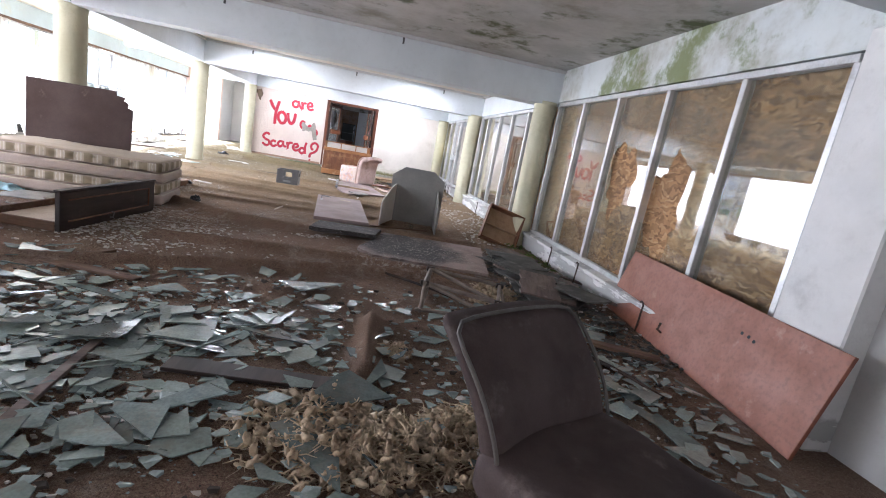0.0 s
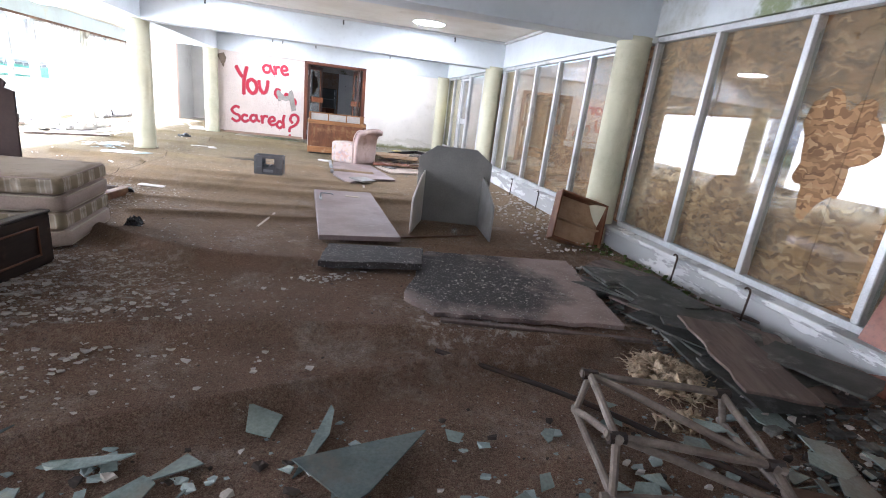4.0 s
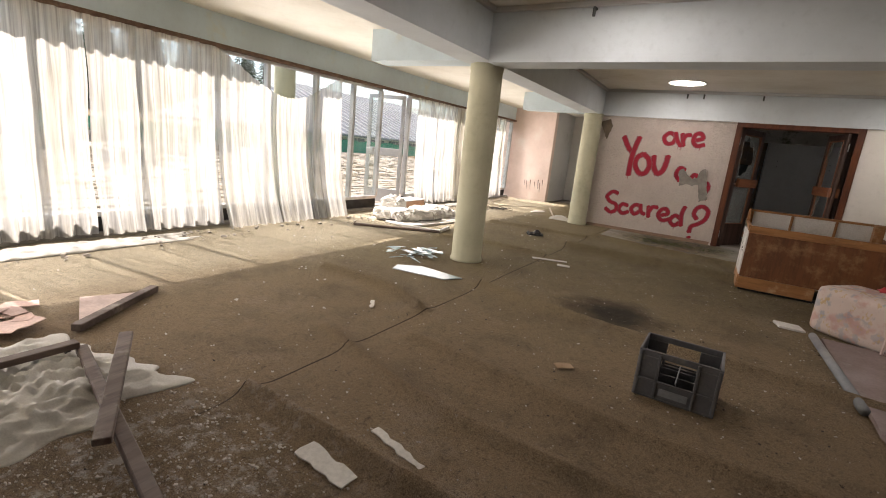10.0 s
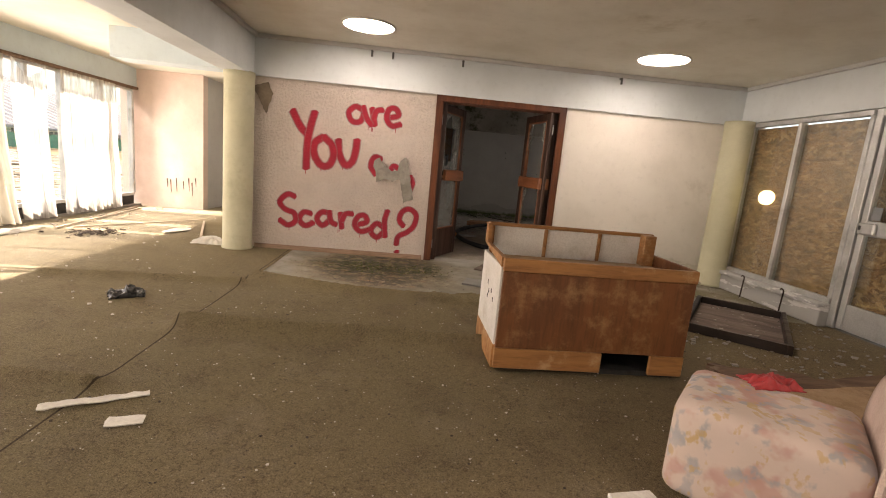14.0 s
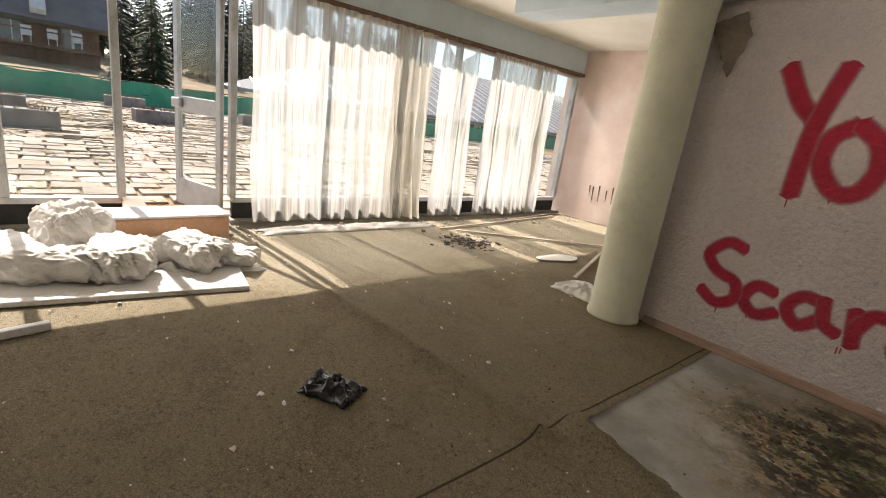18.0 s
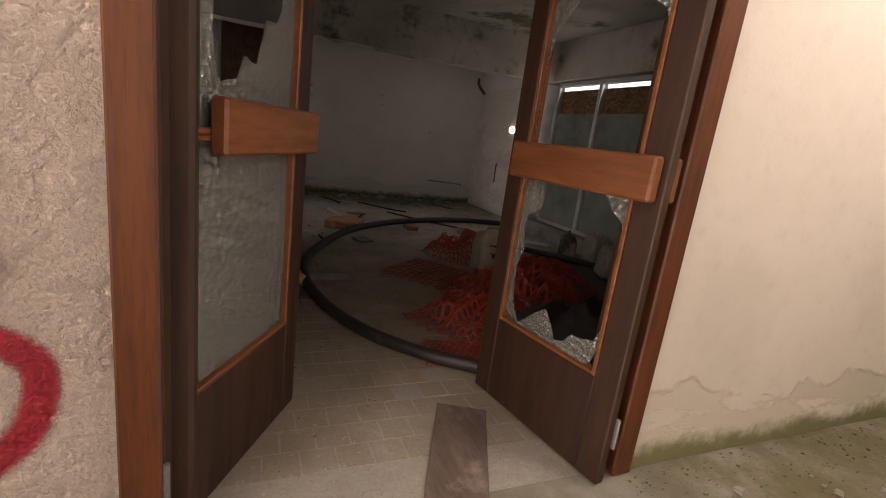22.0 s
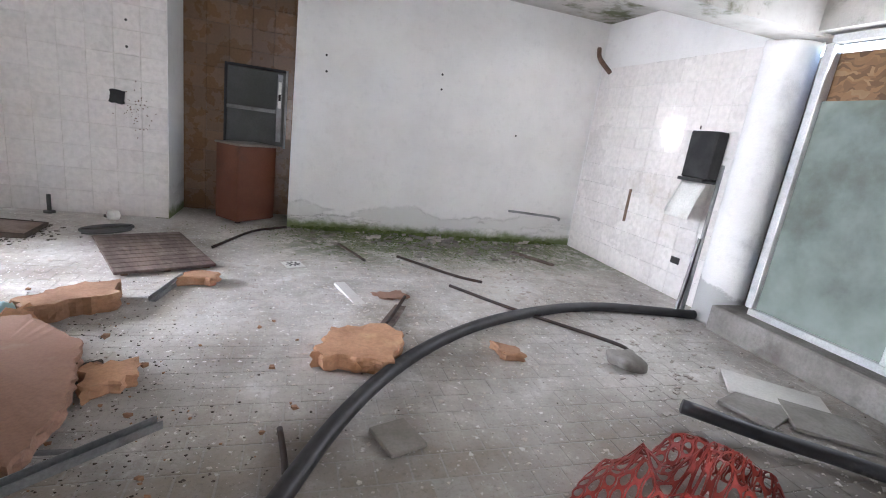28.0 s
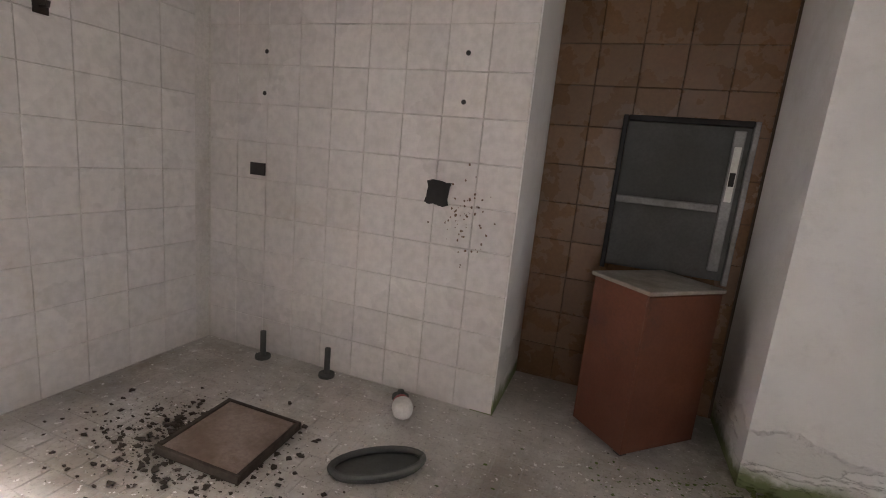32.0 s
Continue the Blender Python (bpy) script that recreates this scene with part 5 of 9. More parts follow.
def striped(name, a, b):
    n = Nodes(name)
    w = n.calc("SINE", n.calc("MULTIPLY", n.calc("ADD", n.axis(0), n.axis(1)), 190.0))
    gate = n.calc("SINE", n.calc("MULTIPLY", n.calc("ADD", n.axis(0), n.axis(1)), 34.0))
    k = n.calc("MULTIPLY", n.ramp(w, 0.2, 0.9), n.ramp(gate, -0.1, 0.2))
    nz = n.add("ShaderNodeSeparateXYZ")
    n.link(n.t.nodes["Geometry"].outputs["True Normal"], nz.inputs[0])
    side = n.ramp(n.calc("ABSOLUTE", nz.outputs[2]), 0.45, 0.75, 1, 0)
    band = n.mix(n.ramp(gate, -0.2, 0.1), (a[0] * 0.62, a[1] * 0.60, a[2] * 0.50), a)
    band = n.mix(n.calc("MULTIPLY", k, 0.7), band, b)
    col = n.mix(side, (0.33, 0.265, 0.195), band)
    col = n.mix(n.ramp(n.noise(2.4, 7, 0.65), 0.42, 0.72, 0, 0.6), col, (0.22, 0.175, 0.125))
    col = n.mix(n.ramp(n.noise(9, 8, 0.75), 0.56, 0.68, 0, 0.45), col, (0.15, 0.115, 0.08))
    n.bump(n.noise(140, 3), 0.2, 0.003)
    return n.done(col, 0.92)


TICKING = striped("striped_mattress_ticking", (0.42, 0.36, 0.28), (0.58, 0.53, 0.44))
for k, (dx, dy, a, tuft) in enumerate(((0.0, 0.0, 4.6, False), (-0.01, 0.01, 3.8, True), (0.0, 0.0, 4.4, False), (-0.005, 0.0, 4.2, True))):
    t = thing("mattress", pose(-3.0 + dx, 5.965 + dy, 0.012 + 0.122 * k, 0, 0, a), "stained tufted mattress with striped ticking in the stack" if tuft else "stained pale mattress in the stack", "mattress", "stack of mattresses")
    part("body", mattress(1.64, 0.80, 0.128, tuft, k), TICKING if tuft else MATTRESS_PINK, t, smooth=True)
    for z in (0.018, 0.112):
        loop = [(sx * (0.795 - 0.05 * c), sy * (0.375 - 0.05 * (1 - c)), z + 0.002 * math.sin(7 * (sx + 2 * sy + c))) for sx, sy, seq in ((1, 1, (0, 1)), (-1, 1, (1, 0)), (-1, -1, (0, 1)), (1, -1, (1, 0))) for c in seq]
        part("piping", rod([Vector((p[0] * 1.018, p[1] * 1.03, p[2])) for p in loop + loop[:1]], 0.006, 6), MATTRESS_PINK if tuft else MATTRESS, t, "stitched piping round the edge")

# broken headboard leaning on the column
pts = [(-3.95, 0.01), (-2.80, 0.01), (-2.79, 0.98), (-2.86, 1.0), (-2.84, 1.04), (-2.87, 1.07), (-2.90, 1.075), (-2.88, 1.12), (-2.985, 1.125), (-2.985, 1.18), (-3.95, 1.165)]
bm = prism(pts, -0.011, 0.011, bev=0.002)
bm.transform(pose(0, 6.52, 0, 90) @ Matrix.Identity(4))
headboard = solid("headboard", bm, HEADBOARD, "broken dark brown board leaning on a column behind the mattresses", "headboard")
headboard.matrix_world = Matrix.Translation((-0.07, 6.5, 0)) @ pose(0, 0, 0, -1.5) @ Matrix.Translation((0, -6.5, 0))

# bed end with panel mouldings and tray
t = thing("bed_base", pose(-2.33, 4.1, 0, 0, 0, -7.5), "overturned bed base with a dark panelled end", "bed base")
part("end_panel", box(0.0, 0.045, 0.0, 1.30, 0.012, 0.335, 0.006), WOOD_DARK, t, "dark stained panel")
part("top_edge", box(-0.008, 0.053, -0.004, 1.304, 0.336, 0.352, 0.004), WOOD_DARK, t)
for z in (0.085, 0.262):
    part("moulding", box(0.046, 0.056, 0.08, 1.18, z, z + 0.012, 0.003), WOOD_SCRAPED, t, "thin brown moulding")
part("moulding", box(0.046, 0.056, 1.18, 1.192, 0.085, 0.274, 0.003), WOOD_SCRAPED, t)
part("handle", rod([(0.046, 0.60, 0.05), (0.07, 0.60, 0.05), (0.07, 0.62, 0.09), (0.046, 0.62, 0.095)], 0.008), STEEL, t)
part("side_board", box(-0.6, -0.001, 0.0, 0.025, 0.012, 0.09, 0.003), WOOD_OLD, t)
part("side_board", box(-0.6, -0.001, 1.27, 1.295, 0.012, 0.09, 0.003), WOOD_OLD, t)
part("side_board", box(-0.625, -0.6, 0.0, 1.295, 0.012, 0.09, 0.003), WOOD_OLD, t)
part("base_sheet", box(-0.598, -0.003, 0.027, 1.268, 0.02, 0.032), PALEBOARD, t, "pale fibreboard sheet")

# low open cabinet
t = thing("open_cabinet", pose(-3.47, 3.3, 0.012, 0, 0, -5), "dark wooden open cabinet with a dusty pale top", "cabinet")
part("top", box(-0.52, 0.015, -0.02, 1.60, 0.61, 0.64, 0.004), PALEBOARD, t, "dusty pale top")
part("side", box(-0.5, 0, 0.0, 0.025, 0, 0.61, 0.003), WOOD_SCRAPED, t)
part("side", box(-0.5, 0, 1.555, 1.58, 0, 0.61, 0.003), WOOD_SCRAPED, t)
part("divider", box(-0.48, -0.01, 0.88, 0.90, 0.04, 0.61, 0.003), WOOD_SCRAPED, t)
part("bottom", box(-0.5, -0.005, 0.025, 1.555, 0.02, 0.04, 0.003), WOOD_OLD, t)
part("back", box(-0.505, -0.495, 0.01, 1.57, 0.0, 0.61), WOOD_DARK, t)
solid("plank", box(0, 0.55, 0, 1.2, 0, 0.03, 0.004), WOOD_SCRAPED, "brown board lying on the open cabinet", "board", "boards on the cabinet", pose(-4.05, 3.5, 0.655, 0, 0, 4))
rng = random.Random(5)
for k in range(9):
    solid("veneer_sheet", box(0, rng.uniform(0.2, 0.34), 0, rng.uniform(0.25, 0.6), 0, 0.004), PALEBOARD, "splintered pale veneer sheet on the boards", "veneer", "veneer on the cabinet", pose(-4.0 + rng.uniform(0, 0.1), 3.6 + rng.uniform(0.2, 0.5), 0.69 + 0.006 * k, 0, 0, rng.uniform(-14, 14)))


# cloths
def cloth(name, cx, cy, L, W, h, seed, mat, label, cat="cloth", turn=0, freq=5.0, nu=48, nv=40, ragged=0.12, base=0.012):
    def f(u, v):
        a, b = u - 0.5, v - 0.5
        edge = 1 + ragged * wobble((a * 6, b * 6, seed + 9.0), 1.0) * 2
        x, y = a * L * edge, b * W * edge
        ridg = 1 - abs(wobble((x * freq, y * freq * 0.8, seed), 1.0)) * 2.2
        ridg2 = 1 - abs(wobble((x * freq * 2.3, y * freq * 2.1, seed + 4), 1.0)) * 2.2
        fall = max(0.0, 1 - (abs(a) * 2) ** 4) * max(0.0, 1 - (abs(b) * 2) ** 4)
        z = h * (0.62 * max(0, ridg) ** 1.5 + 0.38 * max(0, ridg2)) * fall + h * 0.3 * fall * (wobble((x * 2, y * 2, seed)) + 0.5)
        return (x, y, max(0.0, z))
    return solid(name, sheet(nu, nv, f, 0.004), mat, label, cat, "", pose(cx, cy, base, 0, 0, turn), smooth=True)


cloth("sheet", -3.80, 7.40, 0.95, 1.10, 0.075, 3, LINEN, "crumpled white sheet under the trolley frame", turn=12, freq=9, nu=80, nv=80)
cloth("bedding", -5.72, 13.35, 0.80, 1.45, 0.13, 8, LINEN, "heap of crumpled white bedding in the sun", "bedding", freq=4.2, nu=90, nv=110)


def bundled(seed):
    """Folds running round a soft bundle of cloth."""
    return lambda q: q * (1 + 0.28 * wobble((q.x * 5, q.y * 5, q.z * 5 + seed)) + 0.10 * (1 - 3.5 * abs(wobble((q.x * 11 + q.z * 6, q.y * 7, seed)))) + 0.07 * (1 - 3.5 * abs(wobble((q.x * 16 + seed, q.y * 26 + q.z * 12, q.z * 9)))) + 0.025 * (1 - 3.5 * abs(wobble((q.x * 60, q.y * 38, q.z * 40 + seed)))))


for k, (x, y, L, W, H, a) in enumerate(((-6.02, 13.10, 0.36, 0.36, 0.30, 20), (-5.50, 13.30, 0.50, 0.34, 0.17, -15), (-5.55, 13.72, 0.50, 0.32, 0.18, 30), (-5.48, 12.95, 0.46, 0.30, 0.17, 70), (-5.75, 12.72, 0.5, 0.4, 0.15, 10), (-5.46, 13.98, 0.28, 0.22, 0.10, 50))):
    solid("crumpled_bedding", block(L, W, H, 0.45 * H, 44, bundled(k * 3.1)), LINEN, "crumpled bundle of white bedding on the board", "bedding", "bundles of white bedding", pose(x, y, 0.045, 0, 0, a), smooth=True)
cloth("blue_cloth", -3.68, 5.46, 0.5, 0.22, 0.09, 15, BAG_BLUE, "crumpled light blue cloth beside the mattresses", turn=8)
cloth("grey_sheet", -3.05, 5.36, 0.85, 0.42, 0.02, 16, plain("grey_plastic_film", (0.34, 0.34, 0.32), (0.26, 0.26, 0.25), 5, 50, 0.5, 0.2), "flat grey plastic sheet on the carpet", "sheet", turn=6, ragged=0.08)
cloth("black_rag", -3.78, 13.88, 0.24, 0.18, 0.075, 20, BAG_BLACK, "crumpled black plastic scrap on the carpet", "plastic scrap", freq=9, turn=30)
cloth("white_rag", -4.1, 16.25, 0.4, 0.32, 0.07, 24, LINEN, "crumpled white netting beside the column", "rag", freq=9)
cloth("black_scrap", -2.02, 6.35, 0.12, 0.10, 0.07, 28, BAG_BLACK, "black plastic scrap beside the mattresses", "plastic scrap", freq=12)
cloth("curtain_hem", -6.25, 8.2, 0.35, 3.0, 0.05, 31, LINEN, "fallen curtain hem trailing on the floor", "cloth", freq=6, nu=20, nv=90)
cloth("curtain_hem", -6.3, 15.4, 0.22, 1.9, 0.05, 33, LINEN, "fallen curtain hem trailing on the floor", "cloth", freq=6, nu=16, nv=60)
# upholstered box among the bedding, and the board below it
t = thing("orange_box", pose(-6.33, 13.36, 0.012, 0, 0, 3), "long pale orange box with a white edge by the window", "box")
part("body", box(0, 0.32, -0.08, 0.72, 0, 0.22, 0.012), plain("pale_orange_panel", (0.56, 0.33, 0.20), (0.48, 0.27, 0.16), 4, 60, 0.6, 0.1, dirt_or_shade=(0.22, 0.12, 0.07), dirt_amount=0.3), t)
part("edge", box(-0.01, 0.33, -0.09, 0.73, 0.221, 0.237, 0.004), WHITEBOARD, t)
solid("board", box(0, 0.5, 0, 1.5, 0, 0.03, 0.004), WHITEBOARD, "white board under the bedding", "board", "", pose(-5.7, 12.5, 0.012, 0, 0, -8))
t = thing("corner_trim", pose(-4.82, 12.50, 0.012, 0, 0, 12), "broken white frame corner on the carpet", "trim")
part("arm", box(-0.5, 0.1, 0, 0.05, 0, 0.04, 0.004), WHITEBOARD, t)
part("arm", box(0.06, 0.1, 0.05, 0.45, 0, 0.04, 0.004), WHITEBOARD, t)
for x0, y0, x1, y1, w in ((-6.05, 16.34, -6.36, 18.8, 0.028), (-5.95, 16.49, -4.9, 18.03, 0.03), (-6.27, 17.7, -6.52, 19.0, 0.022), (-4.33, 16.47, -4.86, 17.83, 0.032)):
    solid("lath", box(0, math.hypot(x1 - x0, y1 - y0), -w / 2, w / 2, 0, 0.016, 0.003), PALEBOARD, "thin pale lath on the sunlit carpet", "lath", "laths on the carpet", pose(x0, y0, 0.02, 0, 0, math.degrees(math.atan2(y1 - y0, x1 - x0))))
solid("white_scrap", prism([(0.1 * math.cos(a) * (1 + 0.2 * math.sin(3 * a)), 0.26 * math.sin(a)) for a in np.linspace(0, 6.0, 18)], 0, 0.006), WHITEPAPER, "oval white scrap on the sunlit carpet", "scrap", "", pose(-4.82, 16.87, 0.02, 0, 0, -12))
solid("dark_lath", box(0, 1.25, 0, 0.05, 0, 0.03, 0.004), WOOD_GREY, "long dark lath on the carpet", "lath", "", pose(-5.78, 11.86, 0.012, 0, 0, 32))


# trolley frame on castors
t = thing("trolley_frame", pose(-2.55, 7.18, 0.012, 0, 0, 0), "upturned wooden trolley frame on castors", "trolley")
part("front_beam", box(-0.04, 0.04, -0.33, 0.33, 0.01, 0.085, 0.006, m=pose(0, 0, 0, 0, 0, -7)), WOOD_SCRAPED, t, "red-brown wooden beam")
part("rail", box(-1.5, -0.045, -0.025, 0.025, 0.04, 0.08, 0.004, m=pose(0, -0.29, 0, 0, 0, -17)), WOOD_GREY, t)
part("rail", box(-1.45, -0.045, -0.025, 0.025, 0.04, 0.08, 0.004, m=pose(0.0, 0.29, 0, 0, 0, -14)), WOOD_GREY, t)
part("cross_bar", box(-1.42, -1.36, 0.12, 0.62, 0.082, 0.115, 0.004), WOOD_GREY, t)
part("brace", box(-0.9, 0.0, -0.03, 0.03, 0.0, 0.03, 0.004, m=pose(-0.5, 0.34, 0.085, 0, 2, -30)), WOOD_GREY, t)
for x, y in ((0.085, -0.30), (0.085, 0.28), (-1.48, 0.15), (-1.48, 0.6)):
    c = part("castor", rod([(x, y - 0.012, 0.035), (x, y + 0.012, 0.035)], 0.034, 16), RUBBER, t, "black castor wheel")
    part("fork", box(x - 0.012, x + 0.012, y - 0.02, y + 0.02, 0.066, 0.082, 0.003), STEEL, c)

# triangular white corner of a frame, lath
t = thing("picture_corner", pose(-4.75, 8.3, 0.012), "broken frame corner with pink paper", "frame scrap")
part("lath", box(0, 0.75, -0.03, 0.03, 0, 0.045, 0.004, m=pose(0.42, -0.36, 0, 0, 0, 122)), WOOD_GREY, t)
part("sheet", prism([(0.38, -0.33), (-0.14, -0.12), (0.0, 0.2)], 0.0, 0.006), plain("pink_paper", (0.60, 0.47, 0.42), None, 6, 60, 0.9), t)


# lying laminate door with lever handle
t = thing("fallen_door", pose(-0.235, 7.05, 0.062, 0, 0, 4), "mauve-grey laminate door lying flat on the carpet", "door")
part("leaf", box(-0.35, 0.35, -1.03, 1.03, 0.0, 0.042, 0.003), LAMINATE, t)
h = part("handle_plate", box(-0.30, -0.27, 0.42, 0.62, 0.043, 0.047, 0.002), STEEL, t, "brass-grey handle plate")
part("lever", rod(smooth_path([(-0.285, 0.56, 0.045), (-0.285, 0.56, 0.085), (-0.27, 0.555, 0.095), (-0.17, 0.53, 0.095), (-0.155, 0.51, 0.09)], 4), 0.008), STEEL, h)
solid("door_scrap", box(0, 0.16, 0, 0.07, 0, 0.004), PALEBOARD, "pale paper scrap on the fallen door", "scrap", "", pose(-0.28, 7.72, 0.106, 0, 0, -14))

# upside-down vanity: back with cut corners and two sides
t = thing("upturned_desk", pose(0.80, 6.78, 0.012, 0, 0, -12), "grey painted desk carcass standing open on its end", "desk carcass")
bm = prism([(-0.40, 0.0), (0.40, 0.0), (0.40, 0.70), (0.36, 0.73), (0.22, 0.835), (-0.22, 0.835), (-0.36, 0.73), (-0.40, 0.70)], -0.01, 0.01, bev=0.002)
bm.transform(pose(0, 0.33, 0, 90))
part("back", bm, GREYBOARD, t, "grey back with cut-off corners")
for s in (-1, 1):
    bm = prism([(-0.33, 0.0), (0.31, 0.0), (0.31, 0.56), (0.1, 0.52), (-0.30, 0.36), (-0.33, 0.32)], -0.009, 0.009, bev=0.002)
    bm.transform(pose(s * 0.36, 0, 0, 0, 0, s * 7) @ pose(0, 0, 0, 90, 0, 90))
    part("side", bm, WHITEBOARD if s < 0 else GREYBOARD, t, "white laminate side" if s < 0 else "")
solid("light_bulb", block(0.06, 0.06, 0.08, 0.028, 6), GLASS_DIRTY, "small dusty glass bulb on the carpet", "light bulb", "", pose(0.8, 6.55, 0.012), smooth=True)
solid("lath", box(0, 0.85, 0, 0.03, 0, 0.015, 0.003), WOOD_OLD, "thin brown lath on the carpet", "lath", "laths on the carpet", pose(0.22, 6.34, 0.012, 0, 0, 14))
solid("lath", box(0, 0.56, 0, 0.018, 0, 0.012, 0.003), PALEBOARD, "thin pale lath on the carpet", "lath", "laths on the carpet", pose(-1.05, 6.4, 0.03, 0, 0, 82))

# charred boards
rng = random.Random(8)
solid("charred_board", prism(jag([(0.38, 5.86), (1.66, 5.77), (1.42, 4.47), (0.22, 4.63), (0.07, 4.87)], rng, 0.015, 0.08), 0.016, 0.045), CHARRED, "charred chipboard panel lying on the carpet", "board")
bm = prism(jag([(-0.42, 5.79), (0.34, 5.76), (0.26, 5.36), (-0.49, 5.34)], rng, 0.01, 0.05), 0.05, 0.10)
bmesh.ops.triangulate(bm, faces=bm.faces[:])
solid("charred_slab", bm, charred_material("charred_foam", (-0.05, 5.5, 0.05), 0.4), "charred foam slab lifting at its edges", "slab")
for k, (x, y, L, a) in enumerate(((0.24, 4.52, 1.25, -12), (0.3, 4.40, 0.9, -9), (1.55, 5.4, 1.05, -66), (1.72, 5.3, 1.2, -58))):
    solid("lath", box(0, L, 0, 0.04, 0, 0.018, 0.003), WOOD_GREY, "grey weathered lath beside the charred board", "lath", "laths on the carpet", pose(x, y, 0.03, 0, 0, a))

# pile of mossy slabs by the sill
rng = random.Random(21)
SLATE = plain("grey_green_slab", (0.085, 0.083, 0.072), (0.042, 0.044, 0.036), 3, 50, 0.8, 0.5, dirt_or_shade=(0.26, 0.25, 0.225), dirt_scale=5, dirt_amount=0.45)
for k in range(26):
    x, y, z = rng.uniform(1.75, 2.2), rng.uniform(3.8, 5.4), 0.012 + 0.016 * (k // 3)
    w, L = rng.uniform(0.22, 0.5), rng.uniform(0.4, 0.95)
    bm = prism(jag([(-w / 2, -L / 2), (w / 2, -L / 2), (w / 2, L / 2), (-w / 2, L / 2)], rng, 0.015, 0.09), 0, 0.014)
    solid("roof_slab", bm, SLATE if k % 4 else WOOD_GREY, "thin mossy grey slab in the pile", "slab", "pile of slabs by the sill", pose(x, y, z, rng.uniform(-3, 3), rng.uniform(-2, 3), rng.uniform(-40, 40)))
for k in range(5):
    solid("lath", box(0, rng.uniform(0.6, 1.5), 0, rng.uniform(0.025, 0.05), 0, 0.02, 0.003), rng.choice((WOOD_GREY, WOOD_DARK)), "grey weathered lath on the slabs", "lath", "pile of slabs by the sill", pose(rng.uniform(1.5, 1.9), rng.uniform(4.6, 5.7), 0.03 + 0.022 * k, 0, rng.uniform(-2, 3), rng.uniform(-80, -45)))

# drawer leaning on the east column
t = thing("drawer", pose(2.06, 6.42, 0.012, 0, 0, -6) @ pose(0, 0, 0, -26, 14, 0), "empty brown wooden drawer leaning on a column", "drawer")
part("bottom", box(-0.27, 0.27, 0.06, 0.07, 0.0, 0.52), CHIPBOARD, t)
for x0, x1, z0, z1 in ((-0.28, -0.262, 0, 0.53), (0.262, 0.28, 0, 0.53), (-0.262, 0.262, 0, 0.018), (-0.262, 0.262, 0.512, 0.53)):
    part("side", box(x0, x1, -0.07, 0.07, z0, z1, 0.002), WOOD_SCRAPED, t)
part("divider", box(-0.262, 0.262, -0.01, 0.058, 0.24, 0.252), CHIPBOARD, t)

# red-brown board leaning on the glazing
bm = box(0, 2.28, -0.012, 0.012, 0, 0.60, 0.003)
leaning = thing("red_board", pose(2.27, 1.70, 0.014, 0, 0, 84) @ pose(0, 0, 0, 14), "red-brown laminate board leaning on the sill", "board")
part("board", bm, WOOD_RED, leaning)
for x, z in ((0.55, 0.42), (0.60, 0.43), (0.66, 0.43)):
    part("hole", rod([(x, 0.0125, z), (x, 0.0135, z)], 0.012, 8), BLACK, leaning)
part("handle", rod([(1.35, 0.012, 0.12), (1.35, 0.05, 0.13), (1.35, 0.05, 0.19)], 0.01), IRON, leaning)

# slipper chair in the foreground
t = thing("upholstered_chair", pose(0.55, 1.43, 0, 0, 0, 30), "mauve-brown upholstered chair with worn seat and piped back", "chair")


def curved_back(q):
    """The back rises upright from the seat and rolls over backwards at its top."""
    z = (q.z + 0.22) / 0.44
    s = 0.5 + 0.5 * z
    return Vector((q.x * (0.93 + 0.12 * z), q.y - 0.235 + 0.235 * max(0.0, z) ** 2.3 - 0.05 * (q.x / 0.3) ** 2 * (1 - z), q.z - 0.02 * (q.x / 0.3) ** 2 * z + 0.01 * s))


part("backrest", block(0.58, 0.09, 0.44, 0.04, 16, curved_back, m=Matrix.Translation((0, 0.0, 0.29))), VELVET, t, smooth=True)
part("seat", block(0.60, 0.56, 0.15, 0.05, 12, lambda q: Vector((q.x, q.y, q.z + (0.015 * wobble((q.x * 5, q.y * 5, 2)) if q.z > 0 else 0))), m=Matrix.Translation((0, -0.50, 0.28))), VELVET, t, "dusty worn seat cushion", smooth=True)
edge = [curved_back(Vector((x, -0.045, z))) + Vector((0, 0, 0.51)) for x, z in [(-0.288, -0.2 + 0.04 * k) for k in range(10)] + [(-0.28, 0.195), (-0.25, 0.215)] + [(-0.2 + 0.05 * k, 0.218) for k in range(9)] + [(0.25, 0.215), (0.28, 0.195)] + [(0.288, 0.16 - 0.04 * k) for k in range(10)]]
part("piping", rod(edge, 0.007, 6), PIPING, t, "grey piping cord")
part("seat_frame", box(-0.27, 0.27, -0.78, -0.28, 0.21, 0.272, 0.008), WOOD_DARK, t)
for x in (-0.24, 0.24):
    for y in (-0.74, -0.30):
        part("leg", rod([(x, y, 0.21), (x * 1.05, y - 0.01, 0.012)], 0.02, 10, taper=0.65), WOOD_DARK, t)

